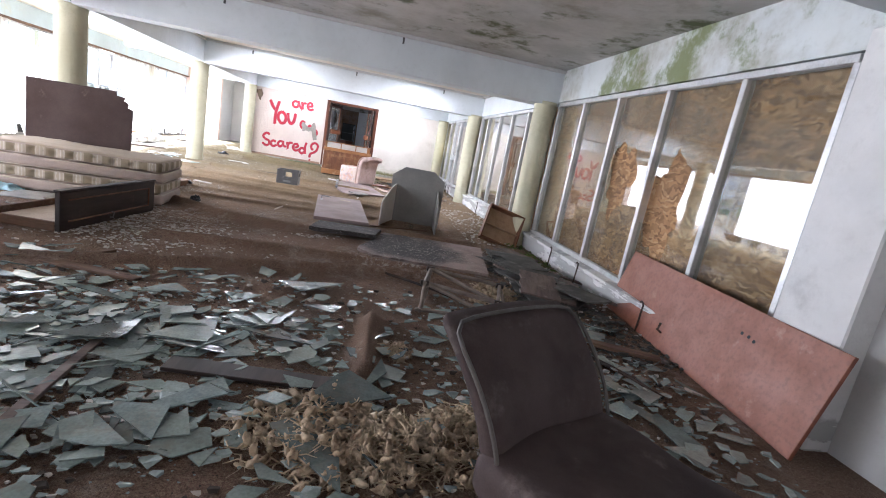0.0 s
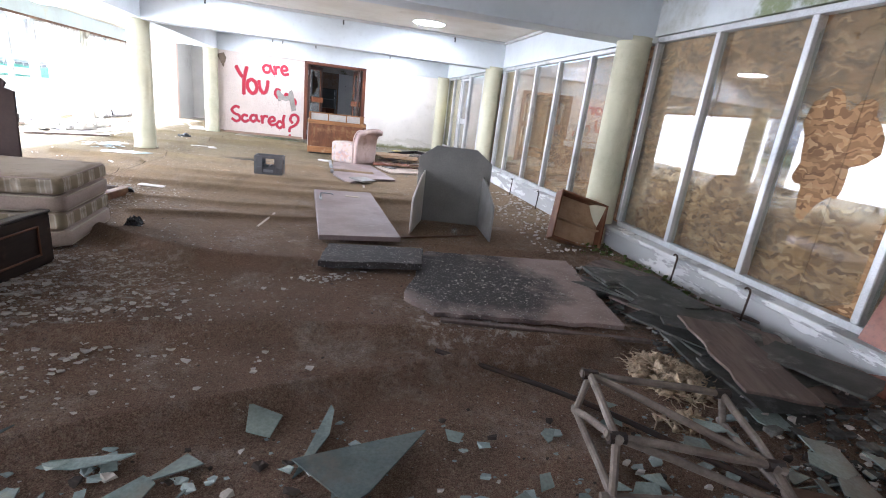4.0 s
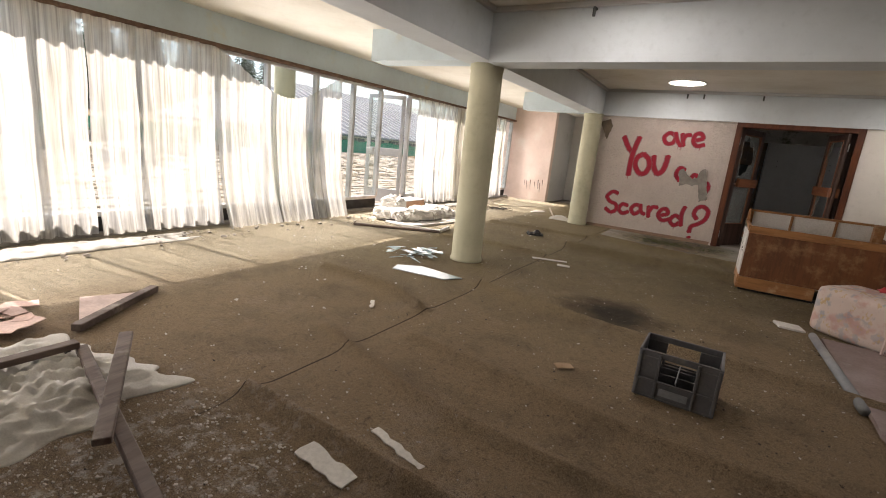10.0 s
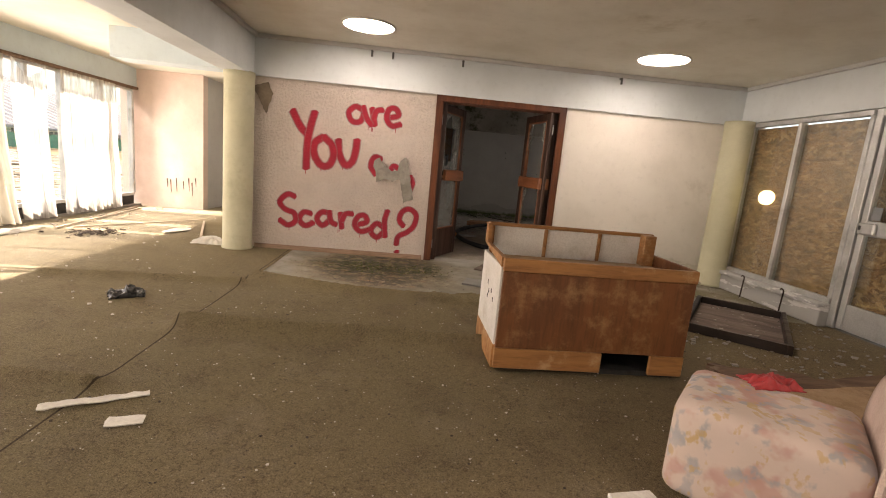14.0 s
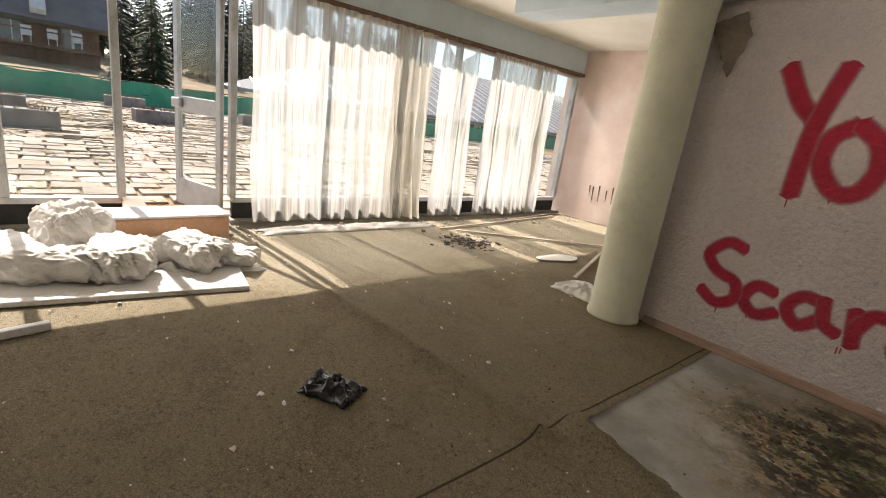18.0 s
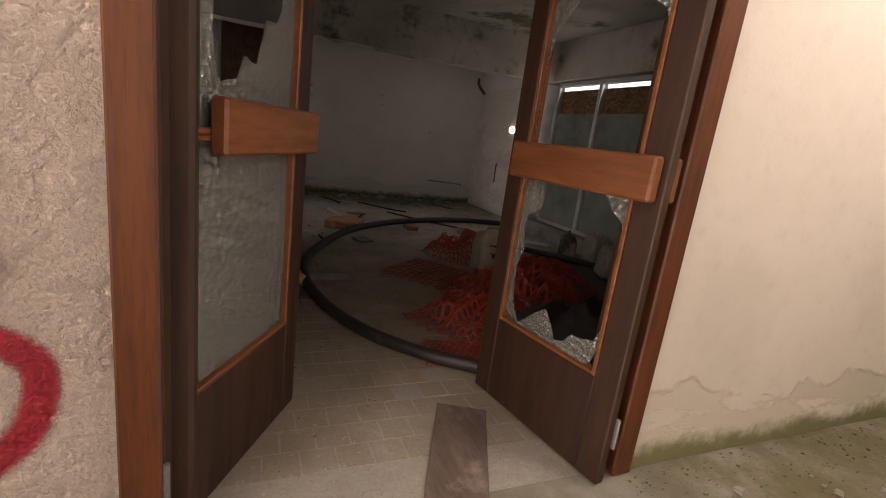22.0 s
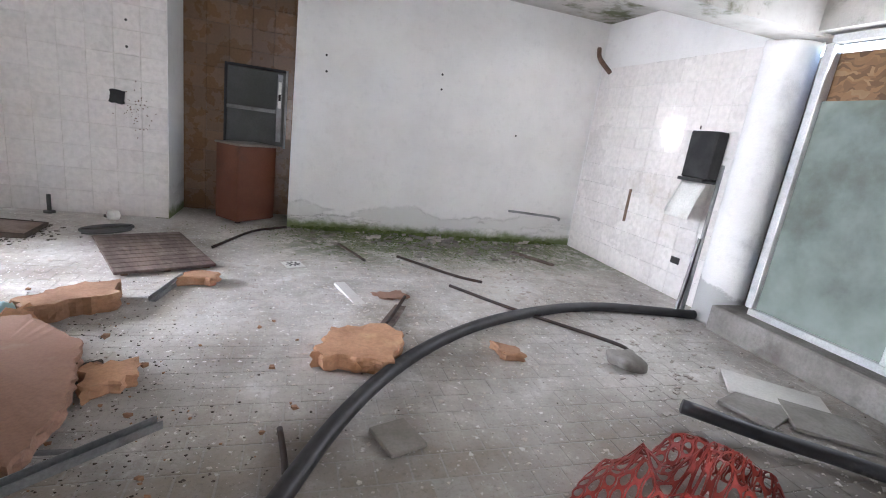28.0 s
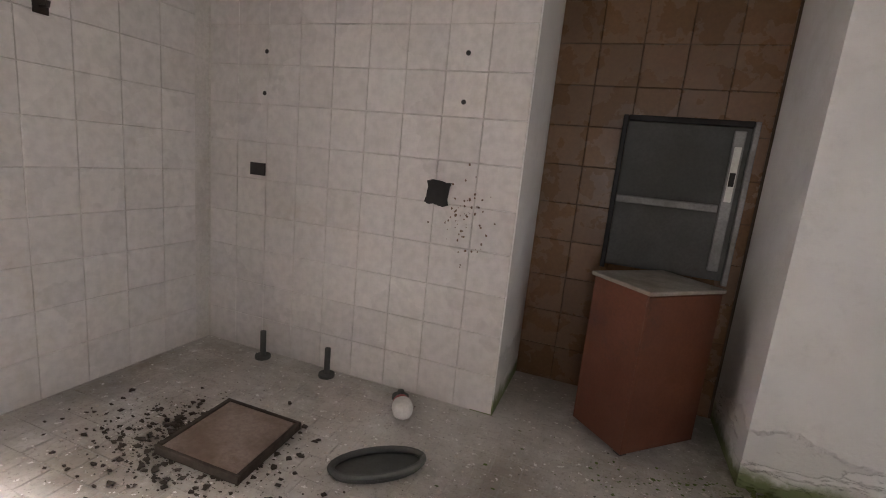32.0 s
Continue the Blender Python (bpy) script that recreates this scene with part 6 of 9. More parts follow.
# broken bamboo chair frame
BAMBOO = plain("grey_bamboo", (0.22, 0.18, 0.145), (0.13, 0.10, 0.08), 9, 80, 0.6, 0.2, dirt_or_shade=(0.30, 0.26, 0.22), dirt_amount=0.4)
t = thing("bamboo_frame", pose(0.95, 3.38, 0.012, 0, 0, -8), "broken bamboo chair frame lying on its side", "chair frame")
A = [Vector(p) for p in ((-0.36, -0.22, 0.02), (0.30, -0.25, 0.02), (0.34, 0.22, 0.02), (-0.32, 0.25, 0.02), (-0.36, -0.16, 0.21), (0.20, -0.20, 0.16), (0.26, 0.18, 0.19), (-0.32, 0.20, 0.23))]
for i, j in ((0, 4), (1, 5), (2, 6), (3, 7), (4, 5), (5, 6), (6, 7), (7, 4), (0, 1), (0, 3), (1, 2), (4, 1), (7, 5), (3, 4)):
    a, b = A[i], A[j]
    d = (b - a) * 0.06
    part("cane", rod([a - d, a.lerp(b, 0.3) + Vector((0, 0, 0.006)), a.lerp(b, 0.7), b + d], 0.015, 8), BAMBOO, t)
for i in (4, 5, 6, 7):
    part("binding", rod([A[i] - Vector((0.03, 0, 0)), A[i] + Vector((0.03, 0, 0))], 0.022, 8), WOOD_DARK, t)
solid("bent_branch", rod(smooth_path([(0.15, 4.2, 0.03), (0.7, 3.75, 0.04), (1.2, 3.2, 0.03), (1.7, 2.6, 0.04), (1.9, 2.2, 0.03)], 6), 0.013, 6), IRON, "long bent dark rod on the floor", "rod")
solid("plank", box(0, 1.1, 0, 0.09, 0, 0.025, 0.003), WOOD_OLD, "brown plank beside the leaning board", "board", "planks on the floor", pose(1.2, 3.1, 0.03, 0, 0, -22))

# planks in the glass
for x, y, L, w, a, m in ((-2.29, 3.37, 0.97, 0.09, -12, WOOD_OLD), (-1.9, 3.36, 0.42, 0.05, 62, WOOD_OLD), (-1.04, 1.5, 0.82, 0.045, 94, WOOD_GREY), (-0.75, 2.05, 0.9, 0.12, -4, WOOD_DARK), (-3.2, 3.2, 0.9, 0.1, 6, WOOD_GREY)):
    solid("plank", box(0, L, 0, w, 0, 0.02, 0.003), m, "short dirty plank among the broken glass", "board", "planks on the floor", pose(x, y, 0.03, 0, 1.2, a))
t = thing("iron_bracket", pose(-2.55, 2.88, 0.02, 0, 0, 30), "black iron angle bracket on the floor", "bracket")
part("arm", box(0, 0.32, 0, 0.035, 0, 0.03, 0.004), IRON, t)
part("arm", box(0, 0.035, 0.03, 0.14, 0, 0.10, 0.004), IRON, t)


# stuffing pulled out of the seat
def stuffing(cx, cy, n, sx, sy, h, seed, size=0.016):
    r = random.Random(seed)
    bm = bmesh.new()
    for k in range(n):
        a, q = r.uniform(0, 2 * math.pi), r.random() ** 0.6
        x, y = cx + sx * q * math.cos(a), cy + sy * q * math.sin(a)
        s = size * r.uniform(0.5, 1.5)
        own = bmesh.new()
        bmesh.ops.create_icosphere(own, subdivisions=2, radius=s)
        sd = r.uniform(0, 90)
        for v in own.verts:
            d = v.co.normalized()
            v.co *= 1 + 0.95 * wobble((d.x * 2.4 + sd, d.y * 2.4, d.z * 2.4), 1.0) + 0.35 * wobble((d.x * 7, d.y * 7 + sd, d.z * 7), 1.0)
        z = s * 0.45 + h * (1 - q) * r.random()
        joined(own, bm, pose(x, y, z, r.uniform(0, 180), r.uniform(0, 180), r.uniform(0, 180)) @ Matrix.Diagonal((1.6, 0.8, 0.7, 1)))
        for _ in range(3):
            b = r.uniform(0, 6.28)
            c = b + r.uniform(-1.5, 1.5)
            L = r.uniform(0.02, 0.055)
            joined(rod([(0, 0, 0), (L * math.cos(b), L * math.sin(b), r.uniform(0, 0.02)), (L * (math.cos(b) + math.cos(c)), L * (math.sin(b) + math.sin(c)), r.uniform(-0.01, 0.015))], r.uniform(0.002, 0.006), 5, taper=0.4), bm, Matrix.Translation((x, y, z)))
    return bm


for k, (x, y, n, sx, sy, h) in enumerate(((-0.02, 1.72, 260, 0.36, 0.34, 0.06), (0.32, 1.62, 260, 0.38, 0.24, 0.08), (0.70, 1.86, 150, 0.26, 0.10, 0.06), (0.35, 2.5, 60, 0.06, 0.10, 0.05), (1.35, 3.95, 200, 0.20, 0.22, 0.10), (1.15, 3.6, 20, 0.12, 0.08, 0.04))):
    tagged(solid("stuffing_heap", stuffing(x, y, n, sx, sy, h, 40 + k), WOOL, "heap of yellowish seat stuffing on the floor", "stuffing", "heaps of stuffing", smooth=True))


# plastic bottle crate
def crate():
    t = thing("bottle_crate", pose(-1.385, 9.615, 0.012, 0, 0, -1), "grey plastic bottle crate standing on the carpet", "crate")
    L, W, H = 0.40, 0.30, 0.27
    part("floor", box(-L / 2, L / 2, -W / 2, W / 2, 0, 0.012, 0.003), CRATE, t)
    for y in (-W / 2, W / 2 - 0.012):
        bm = bmesh.new()
        for x0, x1, z0, z1 in ((-L / 2, L / 2, 0.012, 0.10), (-L / 2, L / 2, 0.235, H), (-L / 2, -0.085, 0.10, 0.235), (0.085, L / 2, 0.10, 0.235)):
            box(x0, x1, y, y + 0.012, z0, z1, 0.003, bm)
        part("long_side", bm, CRATE, t)
        s = -1 if y < 0 else 1
        yy = y - 0.008 if y < 0 else y + 0.012
        for x in (-0.195, -0.1, 0.085, 0.18):
            part("rib", box(x, x + 0.015, yy, yy + 0.008, 0.01, H - 0.01, 0.002), CRATE, t)
        part("rib", box(-L / 2, L / 2, yy, yy + 0.008, 0.10, 0.112, 0.002), CRATE, t)
        part("name_bar", box(-0.07, 0.07, yy + (0.0 if y < 0 else 0.0), yy + 0.003, 0.035, 0.075), PIPE_GREY, t, "pale faded lettering bar")
    for x in (-L / 2, L / 2 - 0.012):
        bm = bmesh.new()
        for y0, y1, z0, z1 in ((-W / 2 + 0.013, W / 2 - 0.013, 0.012, 0.15), (-W / 2 + 0.013, W / 2 - 0.013, 0.22, H), (-W / 2 + 0.013, -0.06, 0.15, 0.22), (0.06, W / 2 - 0.013, 0.15, 0.22)):
            box(x, x + 0.012, y0, y1, z0, z1, 0.003, bm)
        part("short_side", bm, CRATE, t)
    for k in range(1, 4):
        part("divider", box(-L / 2 + L * k / 4 - 0.003, -L / 2 + L * k / 4 + 0.003, -W / 2 + 0.013, W / 2 - 0.013, 0.012, 0.12), CRATE, t)
    for k in range(1, 3):
        part("divider", box(-L / 2 + 0.013, L / 2 - 0.013, -W / 2 + W * k / 3 - 0.003, -W / 2 + W * k / 3 + 0.003, 0.012, 0.118), CRATE, t)


crate()

# counter with a gallery
t = thing("counter", pose(-1.04, 12.84, 0.012, 0, 0, 1), "scraped orange-brown wooden counter with a raised back", "counter")
W, D = 1.22, 0.60
part("front_panel", box(0.0, W, 0.0, 0.02, 0.16, 0.64, 0.003), WOOD_SCRAPED, t, "scraped brown front")
part("front_top_band", box(-0.004, W + 0.004, -0.008, 0.022, 0.641, 0.72, 0.004), WOOD_OAK, t)
part("front_foot_band", box(-0.004, 0.68, -0.006, 0.022, 0.03, 0.158, 0.004), WOOD_OAK, t)
part("front_foot_band", box(1.0, W + 0.004, -0.006, 0.022, 0.03, 0.158, 0.004), WOOD_OAK, t)
part("side_panel", box(-0.012, 0.012, 0.024, D, 0.17, 0.66, 0.003), WHITEBOARD, t, "white side panel")
part("side_foot_band", box(-0.014, 0.012, 0.024, D, 0.02, 0.168, 0.003), WOOD_OAK, t)
part("side_top_band", prism([(0.024, 0.661), (D, 0.72), (D, 0.86), (D - 0.07, 0.86), (D - 0.09, 0.73), (0.024, 0.72)], -0.014, 0.012, m=Matrix(((0, 0, 1, 0), (1, 0, 0, 0), (0, 1, 0, 0), (0, 0, 0, 1)))), WOOD_OAK, t)
part("side_panel", box(W - 0.012, W + 0.012, 0.024, D, 0.03, 0.72, 0.003), WOOD_SCRAPED, t)
part("top", box(0.014, W - 0.014, 0.024, D - 0.03, 0.62, 0.64, 0.003), CHIPBOARD, t, "brown counter top")
part("gallery_back", box(0.014, W - 0.014, D - 0.02, D, 0.05, 0.84, 0.003), WHITEBOARD, t, "white back panel")
part("gallery_rail", box(0.0, W, D - 0.03, D + 0.01, 0.841, 0.865, 0.003), WOOD_OAK, t)
for x in (0.014, 0.40, 0.80, W - 0.04):
    part("gallery_post", box(x, x + 0.024, D - 0.04, D - 0.021, 0.641, 0.84, 0.003), WOOD_OAK, t)
part("end_block", box(W - 0.10, W - 0.015, D - 0.10, D - 0.022, 0.641, 0.86, 0.004), WOOD_OAK, t)
part("plinth", box(0.02, W - 0.02, 0.05, D - 0.03, 0.0, 0.03), BLACK, t)
for y, z in ((0.35, 0.47), (0.30, 0.42), (0.22, 0.44), (0.16, 0.40), (0.33, 0.38)):
    part("chip", box(-0.014, -0.0121, y, y + 0.014, z, z + 0.03), BLACK, t)

# pink upholstered seat
t = thing("pink_armchair", pose(-0.14, 11.80, 0.012, 0, 0, -41), "faded pink upholstered seat with a curled back", "armchair")
FLOWER = Nodes("faded_floral_cloth")
_c = FLOWER.mix(FLOWER.ramp(FLOWER.noise(9, 3, 0.5), 0.45, 0.6), (0.50, 0.41, 0.36), (0.42, 0.25, 0.21))
_c = FLOWER.mix(FLOWER.ramp(FLOWER.noise(13, 3, 0.5, stretch=(1, 1.3, 0.9)), 0.52, 0.62, 0, 0.8), _c, (0.24, 0.27, 0.30))
_c = FLOWER.mix(FLOWER.ramp(FLOWER.noise(17, 3, 0.5, stretch=(1.4, 1, 0.8)), 0.58, 0.66, 0, 0.8), _c, (0.42, 0.28, 0.10))
_c = FLOWER.mix(FLOWER.ramp(FLOWER.noise(4, 4), 0.35, 0.7, 0.0, 0.5), _c, (0.58, 0.46, 0.41))
FLOWER = FLOWER.done(_c, 0.92)


def drum(q):
    q = q.copy()
    if q.y > 0.12:
        q.x *= 1 - 0.35 * (q.y - 0.12)
    return q


part("seat", block(0.52, 0.62, 0.40, 0.06, 12, drum, m=pose(0, 0, 0, 0, 0, 90)), FLOWER, t, "faded floral seat", smooth=True)
back = bmesh.new()
prof = smooth_path([(0.30, 0, 0.02), (0.31, 0, 0.25), (0.315, 0, 0.45), (0.35, 0, 0.60), (0.43, 0, 0.69), (0.54, 0, 0.72)], 5)


def backshape(u, v):
    k = u * (len(prof) - 1)
    i = min(int(k), len(prof) - 2)
    p = prof[i].lerp(prof[i + 1], k - i)
    s = (v - 0.5) * 0.60
    return (p.x, s, p.z - 0.05 * (abs(s) / 0.3) ** 3 * u)


part("backrest", sheet(24, 12, backshape, 0.085), SEATPINK, t, smooth=True)
part("piping", rod([(p.x - 0.01, -0.315, p.z - 0.04 * (i / len(prof))) for i, p in enumerate(prof)], 0.012, 6), SEATPINK, t)
cloth("red_scrap", 0.02, 12.0, 0.22, 0.14, 0.05, 51, plain("red_plastic", (0.42, 0.03, 0.035), None, 6, 60, 0.45), "crumpled red plastic on the pink seat", "plastic scrap", freq=10, base=0.415)
solid("folded_paper", box(0, 0.2, 0, 0.16, 0, 0.02, 0.004), WHITEPAPER, "folded white paper beside the pink seat", "paper", "", pose(-0.74, 11.6, 0.012, 0, 3, 12))

# boards in front of and behind the pink seat
rng = random.Random(14)
solid("panel", prism(jag([(-0.47, 11.46), (0.22, 11.40), (0.55, 9.75), (0.1, 9.62), (-0.22, 9.15), (-0.45, 9.85)], rng, 0.01, 0.15), 0.02, 0.045), LAMINATE, "broken mauve-grey panel lying on the carpet", "board", "boards by the pink seat")
solid("panel", prism([(-0.2, 9.5), (0.05, 9.62), (0.2, 9.35), (0.0, 9.2)], 0.047, 0.07), GREYBOARD, "small grey board scrap on the panel", "board", "boards by the pink seat")
solid("pvc_pipe", rod([(-0.53, 11.46, 0.045), (-0.47, 10.1, 0.045)], 0.028, 14), PIPE_GREY, "grey plastic pipe lying on the carpet", "pipe", smooth=True)
for k, (pts, z, m, lab) in enumerate((
        ([(0.28, 12.35), (1.16, 12.5), (1.02, 11.85), (0.40, 11.85)], 0.20, CHIPBOARD, "light brown board on the pile"),
        ([(0.45, 12.1), (1.30, 12.3), (1.22, 11.75), (0.50, 11.78)], 0.17, CHIPBOARD, "light brown board on the pile"),
        ([(0.30, 11.62), (1.10, 11.72), (1.02, 11.42), (0.28, 11.30)], 0.10, WOOD_RED, "red-brown board on the pile"),
        ([(0.34, 11.38), (1.15, 11.60), (1.3, 10.9), (0.55, 10.6)], 0.05, PALEBOARD, "pale board with a torn edge in the pile"),
        ([(0.9, 12.2), (1.75, 12.4), (1.7, 11.9), (1.0, 11.7)], 0.07, WOOD_DARK, "dark board in the pile"),
        ([(1.2, 11.75), (1.75, 11.5), (1.6, 11.1), (1.15, 11.3)], 0.06, WOOD_RED, "red-brown board on the pile"),
        ([(0.3, 12.8), (0.9, 12.75), (1.0, 12.35), (0.4, 12.3)], 0.08, WOOD_OLD, "brown board in the pile"),
        ([(0.6, 12.6), (1.9, 12.9), (1.95, 12.75), (0.65, 12.45)], 0.14, WOOD_OLD, "long brown plank on the pile"),
        ([(0.9, 11.0), (1.9, 11.3), (1.95, 11.2), (0.95, 10.9)], 0.12, WOOD_OLD, "long brown plank on the pile"))):
    solid("board", prism(jag(pts, rng, 0.008, 0.12), 0, 0.02), m, lab, "board", "boards by the pink seat", pose(0, 0, z, rng.uniform(-0.25, 0.25), rng.uniform(-0.6, 0.6)))
for k in range(26):
    L = rng.uniform(0.25, 0.8)
    solid("board_scrap", box(-L / 2, L / 2, -0.05, rng.uniform(-0.01, 0.12), 0, 0.014, 0.002), rng.choice((WOOD_OLD, WOOD_GREY, WOOD_DARK, CHIPBOARD)), "splintered board scrap in the pile", "board", "boards by the pink seat", pose(rng.uniform(0.5, 2.1), rng.uniform(10.9, 13.0), 0.02 + rng.uniform(0, 0.10), rng.uniform(-5, 5), rng.uniform(-7, 7), rng.uniform(0, 180)))
# dark tray
t = thing("dark_tray", pose(1.55, 14.2, 0.004, 0, 0, 52), "dark broken tray with a raised rim", "tray")
part("bottom", box(-0.62, 0.62, -0.36, 0.36, 0.0, 0.015), WOOD_GREY, t)
for x0, x1, y0, y1 in ((-0.66, 0.66, -0.40, -0.36), (-0.66, 0.66, 0.36, 0.40), (-0.66, -0.62, -0.36, 0.36), (0.62, 0.66, -0.36, 0.36)):
    part("rim", box(x0, x1, y0, y1, 0, 0.085, 0.005), BLACK if y0 > 0 else WOOD_DARK, t)
solid("yellow_disc", rod([(0, 0, 0), (0, 0, 0.012)], 0.13, 20), plain("yellow_plastic", (0.50, 0.40, 0.06), None, 5, 60, 0.5), "faded yellow plastic disc on the screed", "disc", "", pose(1.2, 15.3, 0.004))
solid("plywood_scrap", box(0, 0.5, 0, 0.28, 0, 0.02, 0.003), GREYBOARD, "grey board scrap on the bare floor", "board", "", pose(-1.0, 15.0, 0.004, 0, 0, -20))
# paper scraps on the carpet
for x, y, w, h, a in ((-3.0, 12.28, 0.42, 0.05, 28), (-2.78, 12.12, 0.14, 0.07, 15), (-3.47, 9.5, 0.14, 0.03, -55), (-1.98, 9.5, 0.11, 0.06, 40), (-2.45, 8.0, 0.27, 0.09, -8), (-1.75, 10.35, 0.09, 0.05, 70), (-0.35, 8.6, 0.12, 0.05, 20), (-2.3, 8.25, 0.3, 0.04, -14), (0.0, 9.0, 0.03, 0.14, 0)):
    pts = jag([(-w / 2, -h / 2), (w / 2, -h / 3), (w / 2, h / 2), (-w / 2, h / 2)], rng, 0.008, 0.03)
    solid("paper_scrap", prism(pts, 0, 0.006), WHITEPAPER if a != 40 else CHIPBOARD, "torn pale scrap lying on the carpet", "scrap", "scraps on the carpet", pose(x, y, 0.018, 3, 2, a))


# ---- broken glass and crumbs ----
def shard_mesh(r, size):
    n = r.choice((3, 4, 4, 5, 5))
    ang = sorted(r.uniform(0, 2 * math.pi) for _ in range(n))
    s = r.uniform(0.35, 0.9)
    pts = [(size * math.cos(a) * r.uniform(0.65, 1), size * s * math.sin(a) * r.uniform(0.65, 1)) for a in ang]
    return prism(pts, 0, 0.005)


rng = random.Random(77)
glass_field = thing("broken_glass", pose(-0.5, 2.4, 0.0), "field of broken pale green window glass", "broken glass")
SHARDS = [mesh_of("glass_shard", shard_mesh(rng, s), SHARD) for s in (0.06, 0.08, 0.10, 0.11, 0.13, 0.15, 0.17, 0.20, 0.24, 0.28, 0.33) for _ in range(4)]


def field(r):
    """A place in the glass field: thick in the west, thinner to the east."""
    while True:
        x, y = r.uniform(-3.6, 2.2), r.uniform(0.9, 3.7)
        d = math.exp(-((x + 1.5) / 1.5) ** 2 - ((y - 2.2) / 0.8) ** 2) + 0.5 * math.exp(-((x - 1.5) / 0.6) ** 2 - ((y - 2.5) / 0.8) ** 2) + 0.06
        if r.random() < d and not (-0.75 < x < 0.2 and 1.95 < y < 2.25 and r.random() < 0.7):
            return x, y


for k in range(300):
    x, y = field(rng)
    ob = new("glass_shard", SHARDS[min(len(SHARDS) - 1, int(rng.random() ** 1.1 * len(SHARDS)))])
    ob.parent = glass_field
    ob.matrix_local = pose(x + 0.5, y - 2.4, 0.016 + 0.02 * rng.random() ** 2 + 0.00008 * k, rng.gauss(0, 6), rng.gauss(0, 6), rng.uniform(0, 360))


def strewn_glass(n, seed):
    """Middle-sized shards lying over one another, as one mesh."""
    r = random.Random(seed)
    V, F = [], []
    for q in range(n):
        x, y = field(r)
        s, k, b = 0.035 + 0.10 * r.random() ** 2, r.choice((3, 4, 4, 5)), len(V)
        a0, flat = r.uniform(0, 6.28), r.uniform(0.4, 0.95)
        tx, ty = r.gauss(0, 0.07), r.gauss(0, 0.07)
        z = 0.018 + 0.03 * r.random() ** 2
        c, d = math.cos(a0), math.sin(a0)
        for up in (0, 1):
            rr = random.Random(q)
            for i in range(k):
                a = (i + rr.uniform(-0.3, 0.3)) * 6.283 / k
                px, py = s * math.cos(a) * rr.uniform(0.7, 1.1), s * flat * math.sin(a) * rr.uniform(0.7, 1.1)
                px, py = c * px - d * py, d * px + c * py
                V.append((x + px, y + py, z + px * tx + py * ty + 0.005 * up))
        F += [tuple(b + k + i for i in range(k)), *((b + i, b + (i + 1) % k, b + k + (i + 1) % k, b + k + i) for i in range(k))]
    me = bpy.data.meshes.new("glass_shards")
    me.from_pydata(V, [], F)
    me.materials.append(SHARD_REST)
    ob = new("glass_shards", me)
    ob.parent = glass_field
    ob.matrix_world = Matrix.Identity(4)
    tagged(ob, "smaller pieces of broken glass", kind="stuff")


SHARD_REST = plain("grey_green_glass", (0.30, 0.36, 0.335), (0.17, 0.205, 0.19), 2.5, 80, 0.16, 0.04, dirt_or_shade=(0.20, 0.18, 0.15), dirt_scale=4, dirt_amount=0.5)
strewn_glass(760, 12)


def crumbs(name, n, where, lo, hi, mat, label, seed, thick=0.5, z=0.008):
    """Small flat chips strewn by where(r), as one mesh."""
    r = random.Random(seed)
    V, F = [], []
    for _ in range(n):
        x, y = where(r)[:2]
        s = lo + (hi - lo) * r.random() ** 3
        a, t = r.uniform(0, 6.28), r.uniform(0.4, 1)
        tilt, b = r.uniform(-0.4, 0.4), len(V)
        for dz in (0, 1):
            for k in range(4):
                c, q = a + k * 1.571 + r.uniform(-0.5, 0.5), s * r.uniform(0.6, 1.1)
                px, py = q * math.cos(c), q * math.sin(c) * t
                V.append((x + px, y + py, z + (s * thick * dz) + abs(px * tilt)))
        F += [(b + 4, b + 5, b + 6, b + 7), *((b + k, b + (k + 1) % 4, b + 4 + (k + 1) % 4, b + 4 + k) for k in range(4))]
    me = bpy.data.meshes.new(name)
    me.from_pydata(V, [], F)
    me.materials.append(mat)
    return tagged(new(name, me), label, kind="stuff")


def blob(x, y, sx, sy):
    return lambda r: (r.gauss(x, sx), r.gauss(y, sy))


def area(x0, x1, y0, y1):
    return lambda r: (r.uniform(x0, x1), r.uniform(y0, y1))


SPLINTER = plain("glass_splinters", (0.34, 0.40, 0.38), (0.25, 0.30, 0.29), 9, 90, 0.2, 0.05)
MUD = plain("dark_crumbs", (0.07, 0.052, 0.04), (0.045, 0.034, 0.027), 9, 90, 0.9, 0.3)
CHIP = plain("brown_chips", (0.26, 0.19, 0.14), (0.16, 0.11, 0.08), 30, 90, 0.9, 0.2)
crumbs("glass_splinters", 4200, field, 0.006, 0.045, SPLINTER, "small splinters of broken glass", 1, 0.25, 0.014)
crumbs("plaster_crumbs", 1500, field, 0.004, 0.03, PLASTER, "plaster crumbs among the glass", 2, 0.5, 0.012)
crumbs("dark_crumbs", 1600, field, 0.004, 0.03, MUD, "dark dirt crumbs among the glass", 3, 0.6, 0.010)
